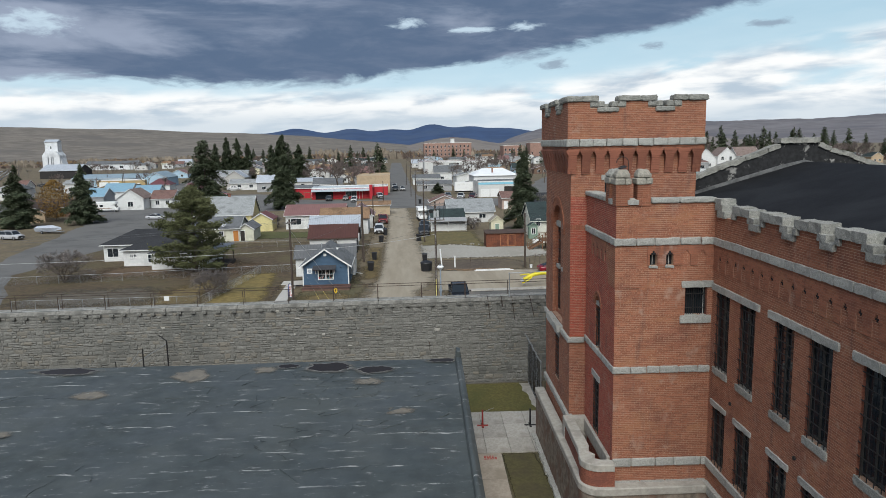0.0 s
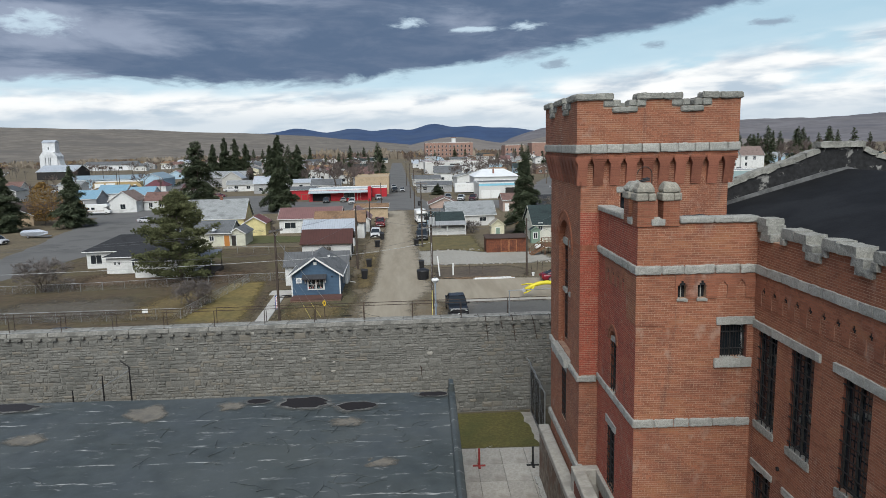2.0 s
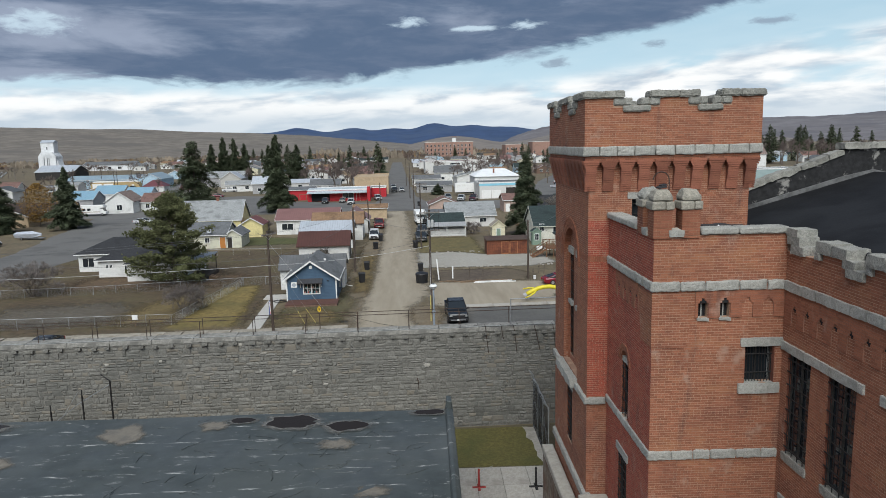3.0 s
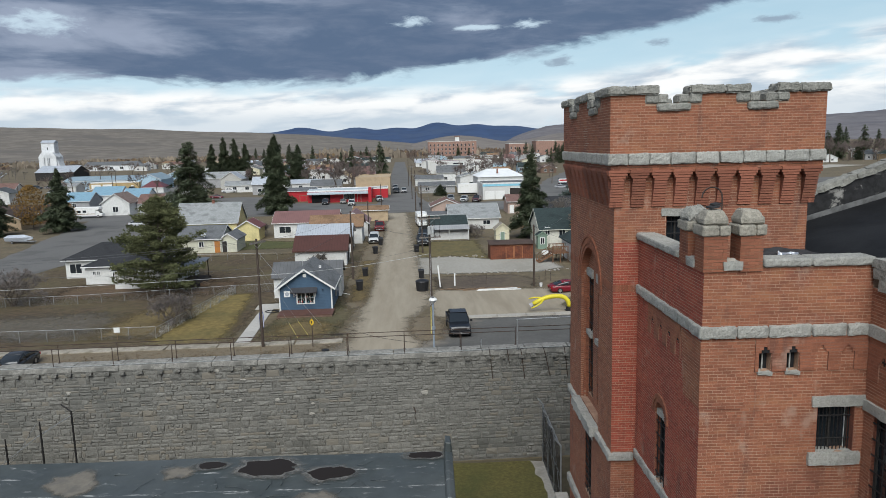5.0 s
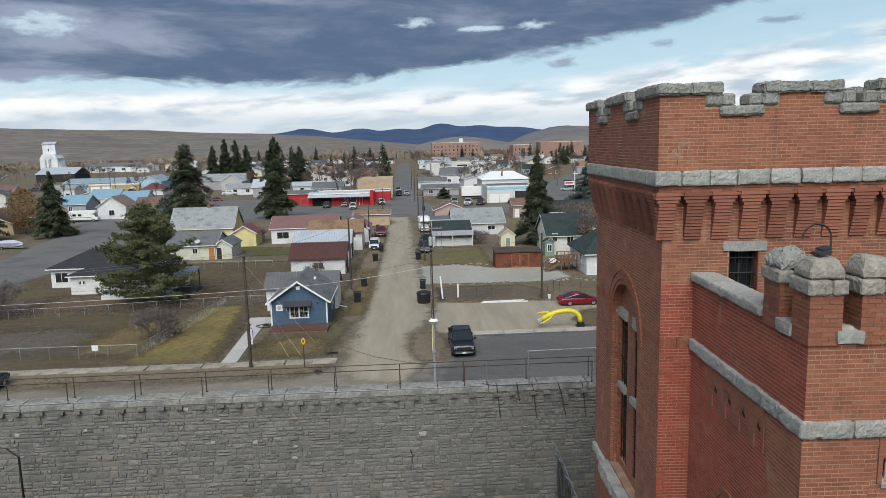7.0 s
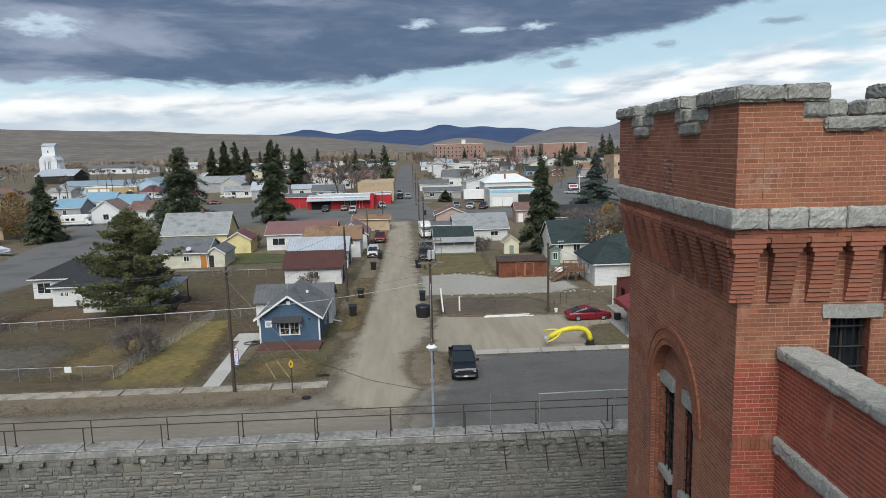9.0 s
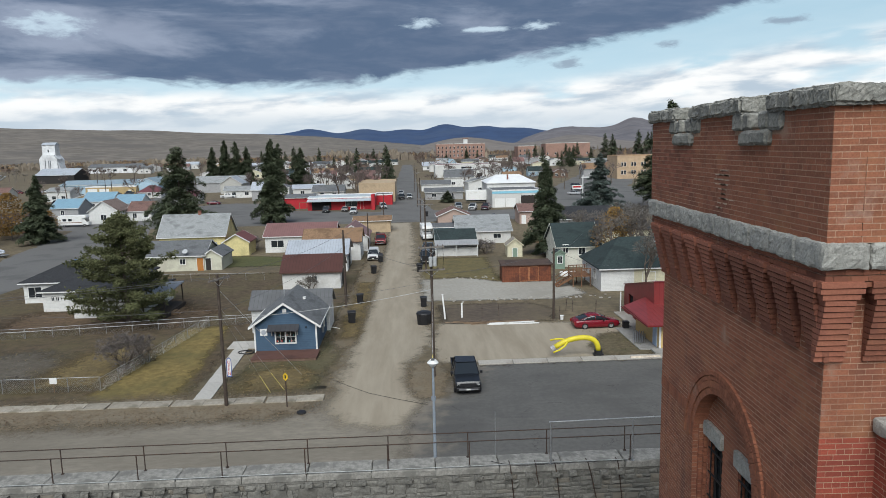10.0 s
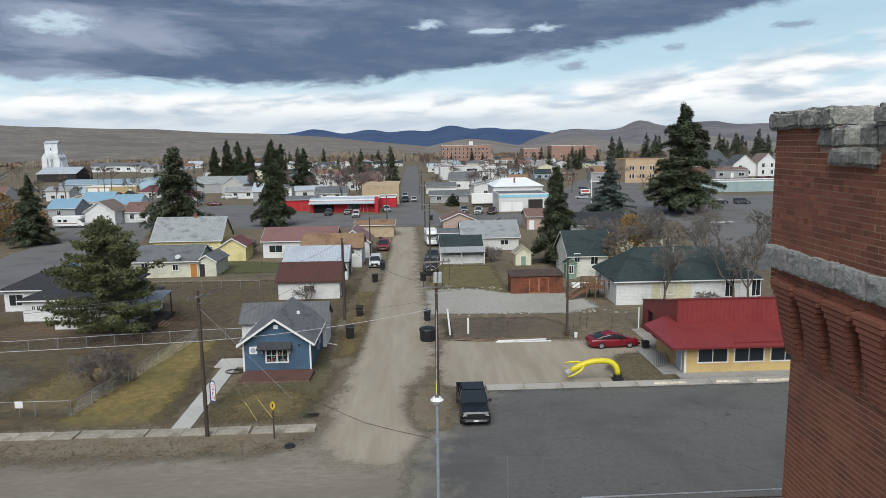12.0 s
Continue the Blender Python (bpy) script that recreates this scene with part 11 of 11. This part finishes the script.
# pale cottonwoods and scrub along the river: countless, far away
woods = thing("river_woods", TOWN, "band of bare pale cottonwoods along the valley", "woods", kind="stuff")
wm, wm2, wm3 = Mesh(), Mesh(), Mesh()
for i in range(5200):
    a = rnd.uniform(-0.62, 0.34)
    dist = rnd.uniform(900, 1350)
    cl = noise.noise(Vector((a * 26, dist * 0.004, 2.0)))
    if cl < -0.12 and rnd.random() < 0.8:
        continue
    u, v = dist * math.sin(a), dist * math.cos(a)
    h = rnd.uniform(5, 12) * (1.3 if cl > 0.25 else 0.7)
    h *= 0.6 if a < -0.12 else 1.0
    w = rnd.uniform(1.0, 2.6)
    b = rnd.uniform(0, 3.14)
    c, s = math.cos(b) * w, math.sin(b) * w
    (wm if cl > 0.12 else wm2 if rnd.random() < 0.75 else wm3).add([(u - c, v - s, 0), (u + c, v + s, 0), (u + c * 1.5, v + s, h * 0.6), (u + c * 0.2, v, h), (u - c * 1.3, v - s, h * 0.55)], [(0, 1, 2, 3, 4)])
part("cottonwoods", wm, mat("pale_cottonwood", (0.235, 0.195, 0.15), var=0.15, scale=0.1, rough=0.95, bump=0, island=0.25), woods, kind="stuff")
part("scrub", wm2, mat("brown_scrub", (0.13, 0.095, 0.075), var=0.15, scale=0.1, rough=0.95, bump=0, island=0.3), woods, kind="stuff")
part("willows", wm3, mat("orange_willow", (0.22, 0.15, 0.085), var=0.15, scale=0.1, rough=0.95, bump=0, island=0.3), woods, kind="stuff")

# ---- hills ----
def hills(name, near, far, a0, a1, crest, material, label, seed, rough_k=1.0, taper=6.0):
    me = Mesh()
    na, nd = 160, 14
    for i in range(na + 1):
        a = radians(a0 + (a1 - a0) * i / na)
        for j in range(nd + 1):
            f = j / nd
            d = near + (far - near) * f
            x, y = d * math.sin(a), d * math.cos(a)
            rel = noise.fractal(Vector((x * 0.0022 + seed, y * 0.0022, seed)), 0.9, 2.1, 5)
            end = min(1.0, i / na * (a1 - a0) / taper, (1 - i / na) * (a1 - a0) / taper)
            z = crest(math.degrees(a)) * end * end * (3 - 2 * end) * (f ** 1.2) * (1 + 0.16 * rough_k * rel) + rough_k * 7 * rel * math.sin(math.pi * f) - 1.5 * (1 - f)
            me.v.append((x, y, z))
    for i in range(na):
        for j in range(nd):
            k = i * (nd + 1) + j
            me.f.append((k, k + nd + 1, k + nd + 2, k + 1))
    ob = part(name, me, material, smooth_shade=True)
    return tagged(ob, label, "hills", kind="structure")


bump_at = lambda a, c, w, h: h * math.exp(-((a - c) / w) ** 2)
hills("backdrop_bench", 1500, 2700, -60, 4, lambda a: 92 - 1.3 * min(0, a + 22) - 2.6 * max(0, a + 22) if a < -9 else max(6, 58 - 5.0 * (a + 9)), mat("tan_bench", (0.165, 0.144, 0.120), (0.118, 0.105, 0.092), var=0.26, scale=0.03, big=0.007, rough=0.95, bump=0), "long flat-topped tan bench hills", 3.0, 0.35)
# the blue of distance haze is painted into the forest's base colour
hills("backdrop_mountains", 3300, 4600, -23, 12, lambda a: 86 + bump_at(a, -10.5, 2.0, 50) + bump_at(a, -5.8, 1.8, 46) + bump_at(a, -2.7, 1.4, 36) + bump_at(a, 0.6, 1.7, 66) + bump_at(a, 3.8, 1.8, 46) + bump_at(a, 7.0, 1.8, 30) + bump_at(a, -15, 2.5, 28), mat("forested_mountain", (0.032, 0.062, 0.135), (0.045, 0.075, 0.14), var=0.15, scale=0.01, big=0.003, rough=1.0, bump=0), "forested mountains on the horizon, coloured with blue haze", 7.0, 0.5, 3.0)
# brown lifted towards blue-grey: air haze mixed into the hill colour
hills("backdrop_hills", 2300, 3900, 4.0, 62, lambda a: 96 + bump_at(a, 8.5, 3, 16) + bump_at(a, 15.6, 1.1, 30) + bump_at(a, 21, 4.5, 22) + 1.6 * max(0, a - 18), mat("brown_hill", (0.150, 0.140, 0.146), (0.105, 0.100, 0.112), var=0.2, scale=0.012, big=0.003, amount=0.55, rough=0.95, bump=0), "bare brown hills with pale patches, coloured with blue-grey haze", 12.0, 1.2, 7.0)
hills("backdrop_foothills", 1700, 2500, -6, 30, lambda a: 30 + 12 * math.sin(a * 0.7), mat("dun_foothill", (0.19, 0.165, 0.145), (0.14, 0.125, 0.115), var=0.15, scale=0.02, big=0.005, rough=0.95, bump=0), "low dun foothills", 17.0, 0.5)

# ---- single pieces laid last ----
def lay_singles():
    for u, z, v, f in single:
        part("rubble_stone", Mesh().add(v, f), RUBBLE_OB, wall, at=pose(u, 0, z))
    kinds = []
    for w in (0.1, 0.211):
        me = Mesh().box(0, -0.0008, 0, w, 0.01, 0.0655).data("brick")
        me.materials.append(BRICK_OB)
        kinds.append((w, me))
    rs2 = random.Random(92)
    rnd = random.Random(91)
    gaps = [(SIDE[i][1], SIDE[i + 1][0]) for i in range(2)]
    stones = [(a - 0.36, b + 0.36, MIDZ - 0.02, TOPZ) for a, b in gaps] + [(a + 0.02, b - 0.02, LOWZ, MIDZ) for a, b in gaps]
    for a, b, lo, hi in brick_rows(7.0, 17.43, TOPZ, stones, rnd):
        r = rnd.uniform(0.002, 0.0055)
        if not near_brick(a, b, lo, hi):
            continue
        w, me = min(kinds, key=lambda k: abs(k[0] - (b - a)))
        if abs(w - (b - a)) > 0.02:
            me = Mesh().box(0, -0.0008, 0, b - a, 0.01, 0.0655).data("brick")
            me.materials.append(BRICK_OB)
        part("brick", me, BRICK_OB, tower, at=pose(HX0 - r, HY1 - a, lo + rnd.uniform(-0.002, 0.002), 0, rnd.uniform(-0.4, 0.4), -90 + rnd.uniform(-0.3, 0.3)))

    smear = Mesh()
    for i in range(40):
        c, z = rs2.gauss(0, 0.14), 17.5 + 0.0785 * rs2.randrange(1, 10)
        ln = rs2.uniform(0.05, 0.2)
        smear.box(HX0 - 0.0056, SMEAR_Y + c - ln / 2, z - 0.012, HX0 + 0.004, SMEAR_Y + c + ln / 2, z + rs2.uniform(0.0, 0.012))
    part("lime_smear", smear, mat("bare_lime", (0.44, 0.35, 0.27), (0.33, 0.24, 0.18), var=0.2, scale=14, rough=0.95, bump=0.4), tower, "bare pale mortar where bricks have spalled", kind="stuff")


lay_singles()
